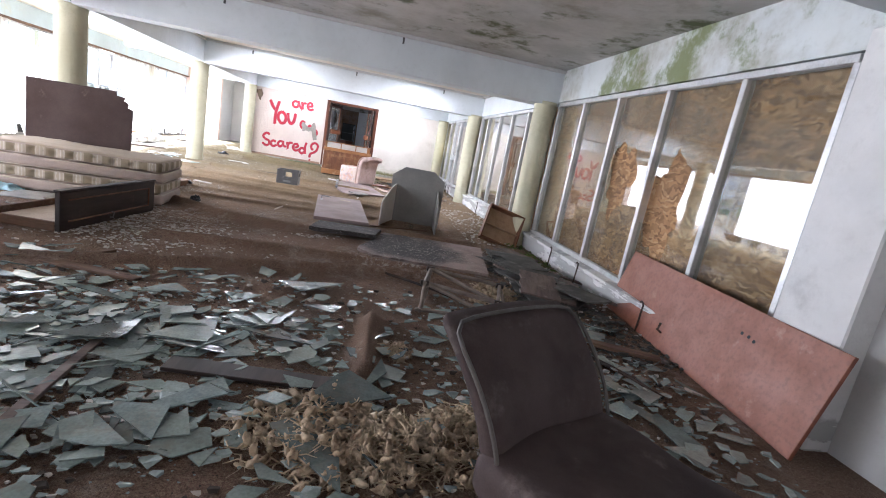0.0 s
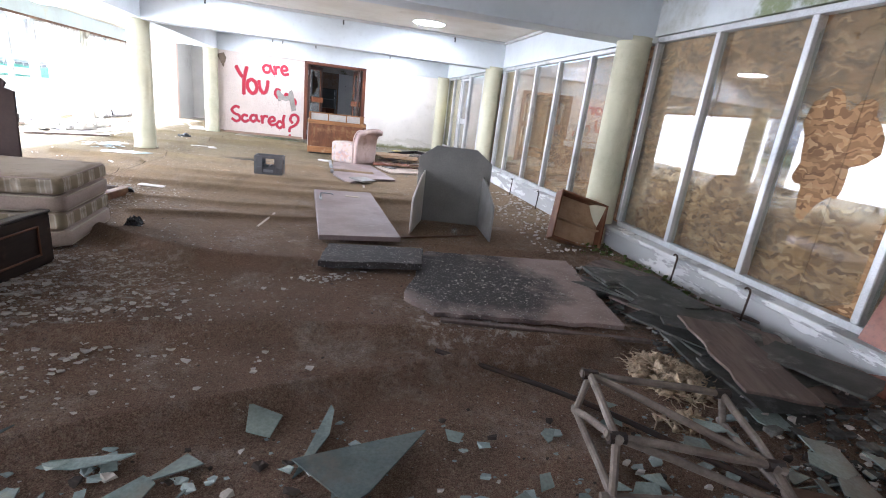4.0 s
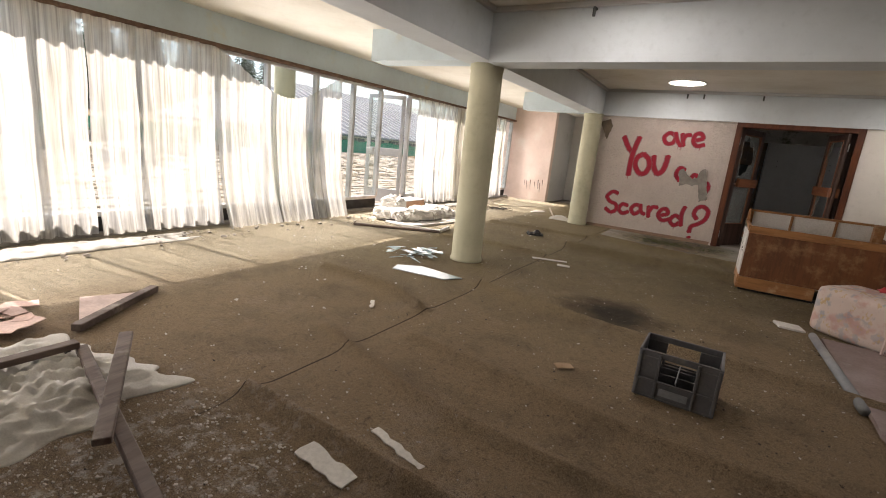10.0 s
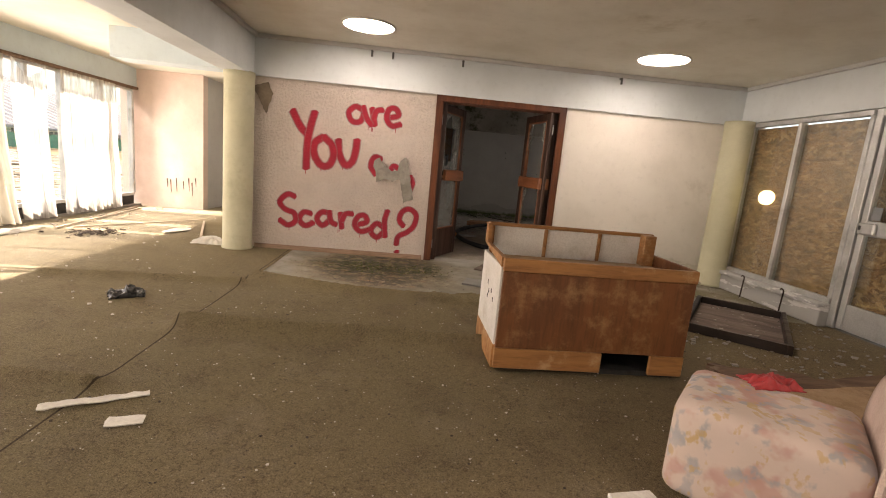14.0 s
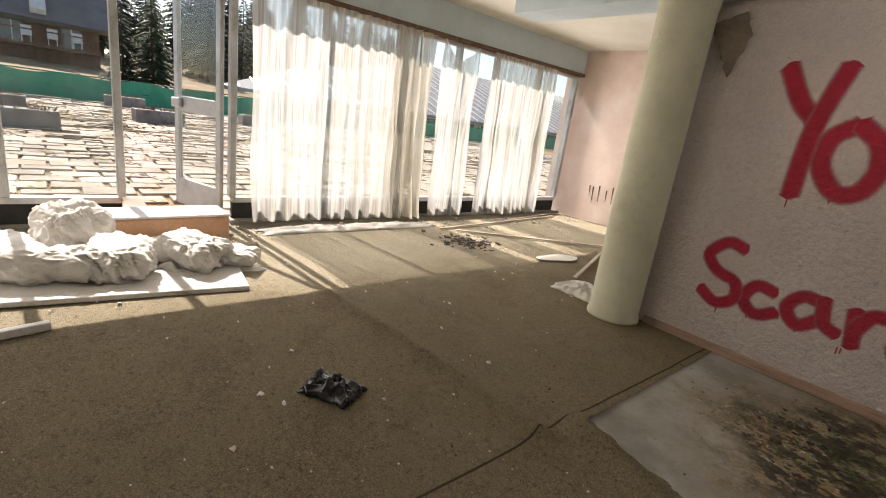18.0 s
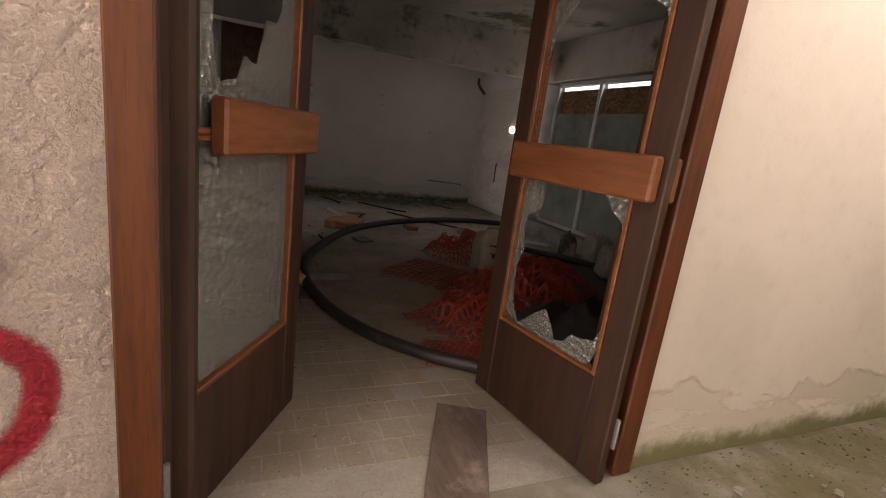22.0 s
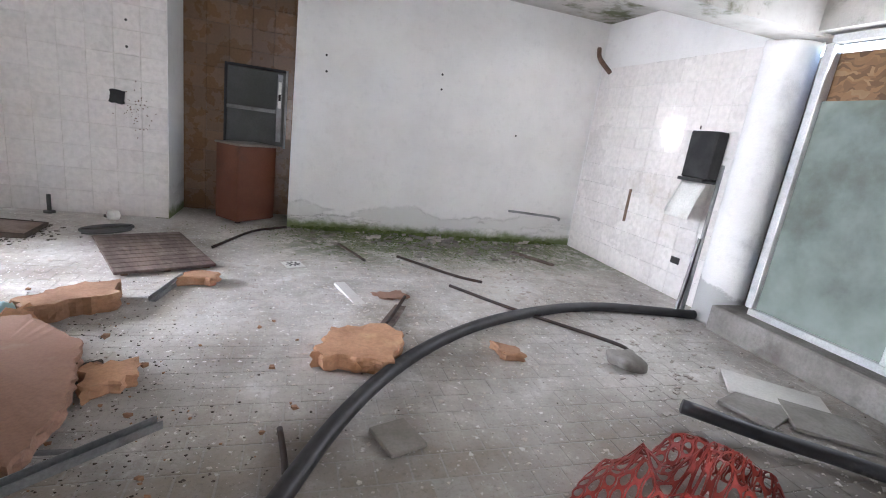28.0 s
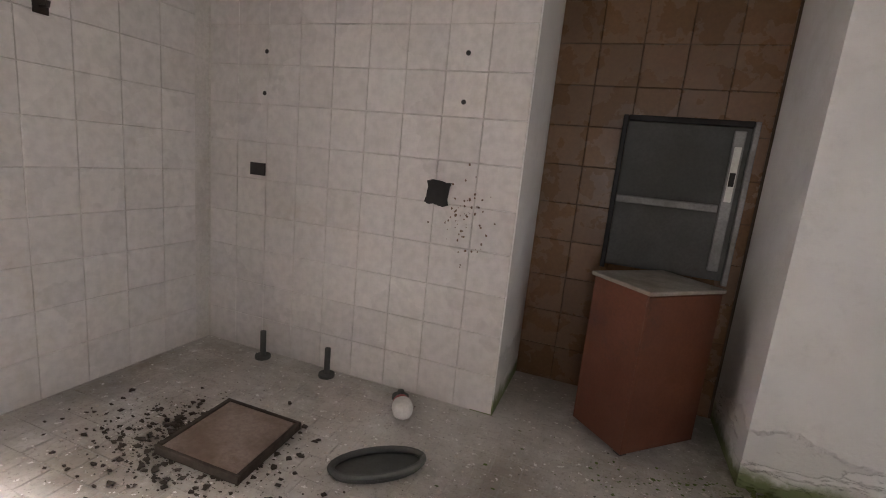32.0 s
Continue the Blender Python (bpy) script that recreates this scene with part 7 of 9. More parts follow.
for k, (w, n, hi) in enumerate(((blob(-1.75, 5.0, 0.5, 0.55), 1700, 0.011), (blob(-2.9, 7.4, 0.42, 0.42), 2400, 0.011), (area(-3.0, 2.2, 3.4, 8.5), 3200, 0.008), (area(-3.5, 2.0, 8.5, 14.4), 2200, 0.009),
                                (area(1.6, 2.45, 3.2, 9.5), 1500, 0.03), (area(0.6, 2.4, 10.4, 16.0), 1200, 0.03), (area(-6.4, -3.6, 3.0, 19.0), 900, 0.018), (blob(-5.1, 5.2, 0.6, 0.4), 400, 0.04), (area(-6.5, -5.9, 5.0, 19.0), 500, 0.04), (blob(-2.6, 5.0, 0.7, 0.5), 500, 0.03), (blob(-0.45, 5.25, 0.15, 0.06), 160, 0.02))):
    crumbs("plaster_crumbs", n, w, 0.003, hi, PLASTER, "pale plaster crumbs strewn on the carpet", 10 + k, 0.5, 0.012)
crumbs("plaster_crumbs", 480, lambda r: (-2.33 + abs(r.gauss(0, 0.18)), r.uniform(4.15, 5.5)), 0.003, 0.026, PLASTER, "pale plaster chips along the fallen bed side", 34, 0.3, 0.012)
crumbs("plaster_crumbs", 40, lambda r: (-2.28 + abs(r.gauss(0, 0.2)), r.uniform(4.1, 5.3)), 0.014, 0.045, PLASTER, "larger plaster flakes along the fallen bed side", 35, 0.15, 0.012)
crumbs("carpet_chips", 5200, area(-3.2, 2.3, 3.0, 7.6), 0.002, 0.007, CHIP, "brown chips strewn on the carpet", 36, 0.6, 0.012)
crumbs("carpet_chips", 3000, area(-3.6, 2.0, 7.6, 14.4), 0.002, 0.006, CHIP, "brown chips strewn on the carpet", 37, 0.6, 0.012)
crumbs("plaster_crumbs", 420, lambda r: (r.gauss(0.85, 0.3), r.gauss(5.15, 0.3)), 0.002, 0.014, PLASTER, "pale chips lying on the charred board", 38, 0.4, 0.045)
crumbs("slate_chips", 1500, area(1.5, 2.4, 2.6, 5.6), 0.006, 0.05, SLATE, "grey chips round the pile of slabs", 39, 0.4, 0.012)
crumbs("dark_crumbs", 2000, area(-3.5, 2.3, 2.5, 16.0), 0.003, 0.010, MUD, "dark dirt crumbs on the carpet", 31, 0.6, 0.01)
crumbs("dark_crumbs", 260, blob(-5.55, 16.3, 0.14, 0.16), 0.006, 0.035, MUD, "brown debris swept together by the curtain", 35, 0.4, 0.012)
crumbs("plaster_crumbs", 1100, blob(-1.75, 4.35, 0.5, 0.35), 0.003, 0.024, PLASTER, "pale plaster crumbs strewn before the bed base", 40, 0.4, 0.012)
crumbs("moss_tufts", 3000, lambda r: (r.gauss(-1.95, 0.36), r.gauss(15.55, 0.18)), 0.002, 0.009, MOSS, "dark moss tufts on the bare screed", 32, 0.5, 0.0)
crumbs("moss_tufts", 700, lambda r: (r.gauss(2.25, 0.12), r.gauss(5.5, 0.5)), 0.006, 0.03, MOSS, "green moss tufts along the sill", 33, 0.8, 0.02)
crumbs("dead_leaves", 420, lambda r: (r.gauss(-1.95, 0.34), r.gauss(15.55, 0.16)), 0.006, 0.022, MUD, "black dead leaves on the wet screed", 34, 0.12, 0.004)

# pink rubble near the window, blue panes near the column
PINKCHIP = plain("pink_plaster_flakes", (0.58, 0.42, 0.37), (0.46, 0.33, 0.29), 7, 60, 0.9, 0.2, vary=0.25)
rubble = thing("plaster_rubble", pose(-5.4, 5.1, 0.01), "fallen pink plaster flakes on the carpet", "rubble")
FLAKES = [mesh_of("plaster_flake", prism(jag([(-s, -s * 0.6), (s, -s * 0.5), (s * 0.9, s * 0.6), (-s * 0.8, s * 0.7)], rng, 0.03, 0.05), 0, 0.004), PINKCHIP) for s in (0.06, 0.09, 0.13, 0.18, 0.25) for _ in range(3)]
for k in range(150):
    ob = new("plaster_flake", FLAKES[int(rng.random() ** 1.4 * len(FLAKES))])
    ob.parent = rubble
    ob.matrix_local = pose(rng.uniform(-0.95, 0.85), rng.gauss(0, 0.28), 0.004 + 0.0004 * k * (0.3 + 0.4 * rng.random()), rng.gauss(0, 1.3), rng.gauss(0, 1.3), rng.uniform(0, 360))
for k in range(14):
    ob = new("plaster_flake", FLAKES[k % 9])
    ob.parent = rubble
    ob.matrix_local = pose(0.6 + rng.gauss(0.05, 0.15), 2.55 + rng.gauss(0, 0.18), 0.014 + 0.003 * k, rng.gauss(0, 4), rng.gauss(0, 4), rng.uniform(0, 360))
panes = thing("glass_heap", pose(-4.2, 11.0, 0.012), "broken pale blue window pane on the carpet", "broken glass")
for k in range(34):
    ob = part("glass_piece", shard_mesh(rng, rng.uniform(0.06, 0.15)), SHARD_BLUE, panes)
    ob.matrix_local = pose(rng.gauss(0.0, 0.16), rng.gauss(0.1, 0.17), 0.004 + 0.003 * k * 0.5, rng.gauss(0, 5), rng.gauss(0, 5), rng.uniform(0, 360))
part("glass_piece", prism([(0.2, -0.55), (0.75, -0.48), (0.85, -0.3), (0.35, -0.25), (0.15, -0.4)], 0, 0.006), SHARD_BLUE, panes)


# ---- double door between hall and kitchen ----
TEXGLASS = Nodes("hammered_glass")
_tr, _gl = TEXGLASS.add("ShaderNodeBsdfTransparent"), TEXGLASS.add("ShaderNodeBsdfGlossy")
_df, _m1, _m2 = TEXGLASS.add("ShaderNodeBsdfDiffuse"), TEXGLASS.add("ShaderNodeMixShader"), TEXGLASS.add("ShaderNodeMixShader")
_b = TEXGLASS.add("ShaderNodeBump")
_b.inputs["Strength"].default_value, _b.inputs["Distance"].default_value = 0.7, 0.022
_v = TEXGLASS.add("ShaderNodeTexVoronoi")
_v.inputs["Scale"].default_value = 44
TEXGLASS.link(TEXGLASS.pos, _v.inputs["Vector"])
TEXGLASS.link(_v.outputs["Distance"], _b.inputs["Height"])
TEXGLASS.link(_b.outputs[0], _gl.inputs["Normal"])
TEXGLASS.link(_b.outputs[0], _df.inputs["Normal"])
_tr.inputs[0].default_value, _gl.inputs["Roughness"].default_value, _df.inputs[0].default_value = (0.60, 0.64, 0.62, 1), 0.26, (0.30, 0.315, 0.30, 1)
_m1.inputs[0].default_value, _m2.inputs[0].default_value = 0.34, 0.11
for _a, _s in ((_tr, _m1.inputs[1]), (_df, _m1.inputs[2]), (_m1, _m2.inputs[1]), (_gl, _m2.inputs[2]), (_m2, TEXGLASS.out.inputs[0])):
    TEXGLASS.link(_a.outputs[0], _s)
TEXGLASS = TEXGLASS.m

frame_d = tagged(thing("door_frame", pose(-0.55, NY, 0), "red-brown wooden frame of the double door", "door frame"), kind="structure")
for s in (-1, 1):
    part("architrave", box(s * 0.785 - 0.045, s * 0.785 + 0.045, -0.025, 0.0, 0, 2.12, 0.006), WOOD_FRAME, frame_d)
    part("jamb", box(s * 0.777 - 0.022, s * 0.777 + 0.022, 0.002, 0.22, 0, 2.05, 0.004), WOOD_FRAME, frame_d)
    part("stop", box(s * 0.715 - 0.036, s * 0.715 + 0.036, 0.05, 0.16, 0, 2.028, 0.012), WOOD_LEAF, frame_d)
part("architrave", box(-0.83, 0.83, -0.025, 0.0, 2.03, 2.12, 0.006, m=Matrix.Translation((0, -0.003, 0))), WOOD_FRAME, frame_d)
part("head", box(-0.751, 0.751, 0.002, 0.22, 2.03, 2.068, 0.004), WOOD_FRAME, frame_d)
setting("threshold", box(0.0, 1.05, -0.11, 0.11, -0.004, 0.010, 0.003, m=pose(-0.66, 15.76, 0.004, 0, 0, 64.5)), WOOD_GREY, "worn grey floor strip")


def door_leaf(m, holes, label, b0=0.13, b1=0.74, off=0.05):
    """A leaf with two glass fields and a thick pine push board; x runs from its hinge."""
    t = thing("door_leaf", m, label, "door", "double door to the kitchen")
    W, H = 0.76, 2.02
    part("hinge_stile", box(0.0, 0.10, -0.02, 0.02, 0.015, H, 0.005), WOOD_LEAF, t)
    part("lock_stile", box(W - 0.10, W, -0.02, 0.02, 0.015, H, 0.005), WOOD_LEAF, t)
    part("bottom_panel", box(0.101, W - 0.101, -0.018, 0.018, 0.015, 0.40, 0.004), WOOD_LEAF, t)
    part("top_rail", box(0.101, W - 0.101, -0.018, 0.018, H - 0.09, H, 0.004), WOOD_LEAF, t)
    for z0, z1 in ((0.40, 1.10), (1.10, H - 0.09)):
        for x0, x1, a, b in ((0.101, 0.118, z0 + 0.001, z1 - 0.001), (W - 0.118, W - 0.101, z0 + 0.001, z1 - 0.001), (0.119, W - 0.119, z0 + 0.001, z0 + 0.016), (0.119, W - 0.119, z1 - 0.016, z1 - 0.001)):
            part("glazing_bead", box(x0, x1, -0.024, 0.024, a, b, 0.003), WOOD_PINE, t)
    for s in (-1, 1):
        part("push_board", box(b0, b1, s * off - 0.024, s * off + 0.024, 1.05, 1.195, 0.008), WOOD_PINE, t, "thick orange pine push board")
    r = random.Random(len(holes) * 5 + int(m.translation.x * 10))
    for (z0, z1), hole in zip(((0.416, 1.084), (1.116, H - 0.106)), holes):
        if hole:
            bm = broken_pane(0.118, W - 0.118, z0, z1, hole, r)
        else:
            bm = box(-0.003, 0.003, 0.118, W - 0.118, z0, z1)
        bm.transform(Matrix(((0, 1, 0, 0), (1, 0, 0, 0), (0, 0, 1, 0), (0, 0, 0, 1))))
        bmesh.ops.recalc_face_normals(bm, faces=bm.faces[:])
        part("pane", bm, TEXGLASS, t, "broken hammered glass" if hole else "hammered glass pane")
    for z in (0.16, 1.75):
        part("hinge", box(-0.012, 0.012, -0.03, -0.018, z, z + 0.12, 0.003), STEEL, t)


door_leaf(pose(0.093, 16.14, 0.0, 0, 0, 99.9), ((0.36, 0.82, 0.34), (0.38, 1.50, 0.37)), "open brown door leaf with broken hammered glass", 0.016, 0.69)
door_leaf(pose(-1.31, 16.235, 0.0, 0, 0, 60.5), (None, (0.34, 1.56, 0.24)), "open brown door leaf with hammered glass", 0.166, 0.745, 0.045)

# ---- kitchen: hose, net, canisters ----
solid("thick_hose", rod(smooth_path([(0.55, 16.80, 0.04), (0.25, 16.87, 0.04), (0.0, 17.0, 0.04), (-0.22, 17.17, 0.04), (-0.47, 17.48, 0.04), (-0.64, 17.92, 0.04), (-0.71, 18.4, 0.04), (-0.68, 18.8, 0.045), (-0.54, 19.28, 0.05), (-0.15, 20.02, 0.05), (0.35, 20.58, 0.045), (1.0, 20.99, 0.04), (1.8, 21.2, 0.04), (2.66, 21.06, 0.045)], 8), 0.036, 14), RUBBER, "thick black hose curving across the floor", "hose", "hoses on the kitchen floor", smooth=True)
solid("thick_hose", rod(smooth_path([(1.36, 19.83, 0.10), (1.65, 19.62, 0.07), (1.95, 19.41, 0.05), (2.32, 19.0, 0.04), (2.48, 18.4, 0.04), (2.42, 17.6, 0.04), (2.5, 16.9, 0.04)], 8), 0.034, 12), RUBBER, "thick black hose beside the canisters", "hose", "hoses on the kitchen floor", smooth=True)
solid("thin_hose", rod(smooth_path([(-0.84, 18.62, 0.06), (-0.73, 18.83, 0.05), (-0.66, 19.05, 0.04), (-0.6, 19.2, 0.03)], 6), 0.022, 10), RUBBER, "short black hose end with a blue band", "hose", "hoses on the kitchen floor", smooth=True)
solid("hose_band", rod([(-0.80, 18.70, 0.057), (-0.765, 18.77, 0.054)], 0.024, 10), plain("blue_tape", (0.04, 0.10, 0.26), None, 6, 60, 0.5), "blue tape on the hose", "tape", smooth=True)


def net(name, nu, nv, f, cell, label):
    """A punched plastic net: rounded oval holes, every other row set off by half a mesh."""
    V, F, n = [], [], 10
    rn = random.Random(nu * 31 + nv)
    for j in range(nv):
        for i in range(nu):
            b, off = len(V), 0.5 if j % 2 else 0.0
            u0, v0 = (i + off) / (nu + 0.5), j / nv
            du, dv = 1 / (nu + 0.5), 1 / nv
            rx, ry = rn.uniform(0.37, 0.43), rn.uniform(0.36, 0.42)
            for ring in (0, 1):
                for k in range(n):
                    a = 2 * math.pi * k / n
                    c, q = math.cos(a), math.sin(a)
                    if ring:
                        p, w = 0.5 + rx * c, 0.5 + ry * q
                    else:
                        m = 0.502 / max(abs(c), abs(q))
                        p, w = 0.5 + m * c, 0.5 + m * q
                    V.append(f(u0 + du * p, v0 + dv * w))
            F += [(b + k, b + (k + 1) % n, b + n + (k + 1) % n, b + n + k) for k in range(n)]
    me = bpy.data.meshes.new(name)
    me.from_pydata([tuple(p) for p in V], [], F)
    bm = bmesh.new()
    bm.from_mesh(me)
    bmesh.ops.remove_doubles(bm, verts=bm.verts[:], dist=0.0008)
    ob = solid(name, bm, NET, label, "safety net", "heaps of orange net", smooth=False)
    mod = ob.modifiers.new("thickness", "SOLIDIFY")
    mod.thickness = 0.003
    return ob


def drape(cx, cy, L, W, h, turn, seed, freq=3.0, flat=0.0, bumps=()):
    c, s = math.cos(radians(turn)), math.sin(radians(turn))

    def f(u, v):
        a, b = (u - 0.5) * L, (v - 0.5) * W
        a += 0.10 * wobble((a * 4, b * 4, seed), 1.0) * h * 3
        b += 0.10 * wobble((a * 4 + 9, b * 4, seed), 1.0) * h * 3
        x, y = cx + c * a - s * b, cy + s * a + c * b
        fall = max(0.0, 1 - (abs(u - 0.5) * 2) ** 3) * max(0.0, 1 - (abs(v - 0.5) * 2) ** 3)
        z = 0.012 + h * fall * (0.35 + 0.9 * (1 - 2.0 * abs(wobble((a * freq, b * freq, seed + 3), 1.0))) * 0.75 + 0.25 * wobble((a * 9, b * 9, seed)))
        for bx, by, bh, br in bumps:
            z += bh * math.exp(-((x - bx) ** 2 + (y - by) ** 2) / br ** 2)
        return (x, y, max(0.012, z) + 0.006 * wobble((a * 20, b * 20, seed + 1)))
    return f


net("orange_net", 10, 10, drape(0.36, 18.72, 0.68, 0.64, 0.02, 40, 2), 0.042, "flat orange-red plastic safety net")
net("orange_net", 22, 19, drape(0.88, 17.98, 1.10, 0.95, 0.25, 10, 5, 5.6), 0.036, "heaped orange-red plastic safety net")
net("orange_net", 20, 24, drape(1.42, 18.50, 0.85, 1.05, 0.20, -15, 8, 5.4), 0.038, "crumpled orange-red plastic safety net")
net("orange_net", 18, 16, drape(0.36, 17.66, 0.85, 0.72, 0.19, 30, 11, 5.6), 0.036, "heaped orange-red plastic safety net")
net("orange_net", 11, 8, drape(0.02, 17.2, 0.46, 0.32, 0.03, -12, 14), 0.036, "small flap of orange-red plastic net")
net("orange_net", 15, 15, drape(0.95, 19.32, 0.7, 0.6, 0.26, 20, 17, 4.5), 0.036, "crumpled orange-red plastic safety net")
net("orange_net", 18, 12, drape(1.45, 17.35, 0.9, 0.6, 0.16, 20, 19, 4.5), 0.042, "crumpled orange-red net by the glazing")


def canister(m, L, W, H, label, mat, torn=False, seed=0):
    t = thing("canister", m, label, "canister", "plastic canisters")

    def f(q):
        q = q.copy()
        k = 0.014 * wobble((q.x * 6, q.y * 6, q.z * 6 + seed), 1.0) * (2 if torn else 1)
        q.x += k
        q.y += k
        if abs(q.z) < H * 0.3 and abs(q.y) > W / 2 - 0.03:
            q.y *= 0.97
        if q.z > H * 0.3:
            q.x *= 0.90
            q.y *= 0.90
        return q
    part("body", block(L, W, H, 0.045, 12, f), mat, t, smooth=True)
    part("handle", rod(smooth_path([(-L * 0.25, 0, H - 0.01), (-L * 0.2, 0, H + 0.035), (L * 0.1, 0, H + 0.035), (L * 0.15, 0, H - 0.01)], 4), 0.014, 8), mat, t, smooth=True)
    part("spout", rod([(L * 0.3, 0, H - 0.03), (L * 0.3, 0, H + 0.028)], 0.026, 14), mat, t)
    if torn:
        part("tear", prism(jag([(-0.10, H * 0.62), (0.11, H * 0.70), (0.09, H * 0.58), (0.0, H * 0.5), (-0.06, H * 0.30), (-0.09, H * 0.45)], random.Random(seed), 0.012, 0.03), 0, 0.004, m=pose(0, -W / 2 - 0.001, 0, 90)), BLACK, t, "black burnt tear")
    return t


canister(pose(0.95, 18.64, 0.03, -18, 6, -8), 0.36, 0.26, 0.38, "torn dirty white canister lying in the net", JERRY, True, 3)
canister(pose(2.28, 19.32, 0.004, 0, 0, 60), 0.22, 0.20, 0.28, "burnt black and white canister by the sill", plain("burnt_plastic", (0.30, 0.25, 0.18), (0.02, 0.018, 0.016), 6, 50, 0.6, 0.3), False, 5)
canister(pose(2.47, 19.06, 0.004, 0, 0, 80), 0.28, 0.24, 0.34, "cloudy yellowish canister by the sill", JERRY, False, 7)
canister(pose(2.30, 18.62, 0.004, 4, 0, 70), 0.28, 0.26, 0.32, "cloudy white canister with a blackened foot", JERRY, False, 9)
canister(pose(-2.52, 21.27, 0.004, 0, 0, 25), 0.26, 0.20, 0.24, "white canister with a yellow label near the doorway", WHITE, False, 12)
canister(pose(-3.1, 20.98, 0.004, 0, 84, 20), 0.24, 0.20, 0.36, "cloudy white canister lying on its side", JERRY, False, 13)
solid("yellow_label", box(-0.06, 0.06, -0.04, 0.04, 0, 0.002), plain("yellow_paper", (0.62, 0.55, 0.22), None, 6, 60, 0.7), "yellow label on the white canister", "label", "", pose(-2.56, 21.25, 0.247, 0, 0, 25))


# dark sheets and white basin behind the right leaf
cloth("dark_sheet", 0.95, 17.15, 1.25, 0.95, 0.28, 61, plain("dusty_black_sheet", (0.016, 0.015, 0.014), (0.03, 0.027, 0.025), 5, 50, 0.8, 0.3), "heap of dusty black sheeting behind the door", "sheet", freq=3.2, base=0.004)
cloth("black_sheet", -2.40, 21.02, 0.95, 0.42, 0.10, 63, BAG_BLACK, "black plastic sheet draped on the rubble", "sheet", turn=24, freq=4.5, base=0.03)
cloth("blue_bag", -1.80, 20.9, 0.36, 0.26, 0.10, 65, BAG_BLUE, "crumpled light blue plastic bag", "bag", turn=40, freq=8, base=0.004)
solid("white_basin", block(0.34, 0.30, 0.26, 0.09, 10), WHITE, "dirty white plastic basin behind the door leaf", "basin", "", pose(0.55, 16.6, 0.004, 20, 10, 15), smooth=True)


# ---- kitchen: rubble of foam board and metal ----
def foam_slab(pts, z, h, seed, mat, m=None, label="broken orange foam board in the rubble", amp=0.02):
    """A slab of brittle foam: ragged outline, crumbled sides and a chipped, slightly uneven face."""
    r = random.Random(seed)
    line = [Vector((*p, 0)) for p in jag(pts, r, amp, 0.032)]
    mid = sum(line, Vector()) / len(line)
    bm = bmesh.new()
    rings = []
    for level, inset, rough in ((0.0, 0.014, 0.004), (0.22 * h, 0.002, 0.010), (0.55 * h, 0.006, 0.012), (0.82 * h, 0.0, 0.008), (h, 0.006, 0.006), (h, 0.030, 0.004)):
        ring = []
        for p in line:
            d = p - mid
            q = mid + d * max(0.2, 1 - (inset + abs(r.gauss(0, rough))) / max(0.05, d.length))
            ring.append(bm.verts.new((q.x, q.y, level + (r.gauss(0, 0.0012) if level else 0.0))))
        rings.append(ring)
    n = len(line)
    for u, v in zip(rings, rings[1:]):
        for k in range(n):
            bm.faces.new((u[k], u[(k + 1) % n], v[(k + 1) % n], v[k]))
    core = [bm.verts.new((mid + (p - mid) * 0.5).to_tuple()[:2] + (h,)) for p in line]
    tip = bm.verts.new((mid.x, mid.y, h))
    for k in range(n):
        bm.faces.new((rings[-1][k], rings[-1][(k + 1) % n], core[(k + 1) % n], core[k]))
        bm.faces.new((core[k], core[(k + 1) % n], tip))
    bm.faces.new(rings[0][::-1])
    bmesh.ops.recalc_face_normals(bm, faces=bm.faces[:])
    return solid("foam_board", bm, mat, label, "foam board", "rubble of foam boards", (m or Matrix.Identity(4)) @ Matrix.Translation((0, 0, z)))


foam_slab([(-1.99, 20.34), (-1.97, 20.72), (-1.55, 20.78), (-1.24, 20.50), (-1.12, 20.04), (-1.13, 19.70), (-1.5, 19.90)], 0.05, 0.07, 1, FOAM_SKIN, label="large brown foam board lying on the rubble", amp=0.009)
foam_slab([(-0.31, 20.42), (0.09, 20.30), (0.20, 20.66), (0.12, 20.76), (-0.20, 20.72)], 0.006, 0.085, 2, FOAM, label="thick orange foam piece on the floor")
foam_slab([(-1.47, 18.02), (-1.52, 18.46), (-1.30, 18.50), (-1.10, 18.43), (-1.13, 17.90), (-1.34, 17.84)], 0.09, 0.045, 3, FOAM, label="large orange foam board with cracks", amp=0.012)
foam_slab([(-1.085, 18.43), (-0.99, 18.41), (-0.90, 18.27), (-1.02, 17.88), (-1.115, 17.90)], 0.075, 0.045, 32, FOAM, label="broken off edge of the large orange foam board", amp=0.012)
foam_slab([(-1.42, 18.10), (-1.25, 18.30), (-1.02, 18.20), (-1.08, 17.80), (-1.30, 17.78)], 0.02, 0.05, 33, FOAM, label="orange foam board under the large one", amp=0.025)
foam_slab([(-1.64, 20.86), (-1.30, 21.10), (-1.36, 21.33), (-1.52, 21.28), (-1.74, 20.98)], 0.006, 0.10, 4, FOAM, label="thick orange foam piece on the floor")
foam_slab([(-1.12, 21.48), (-0.88, 21.52), (-0.86, 21.62), (-1.02, 21.68), (-1.1, 21.6)], 0.006, 0.06, 5, FOAM, label="small orange foam piece on the floor")
foam_slab([(0.70, 20.62), (0.74, 20.44), (0.86, 20.42), (0.84, 20.54)], 0.006, 0.05, 6, FOAM, label="small orange foam piece on the floor")
foam_slab([(0.12, 21.45), (0.20, 21.33), (0.40, 21.36), (0.36, 21.50)], 0.006, 0.015, 7, FOAM_SKIN, label="flat brown foam scrap on the floor")
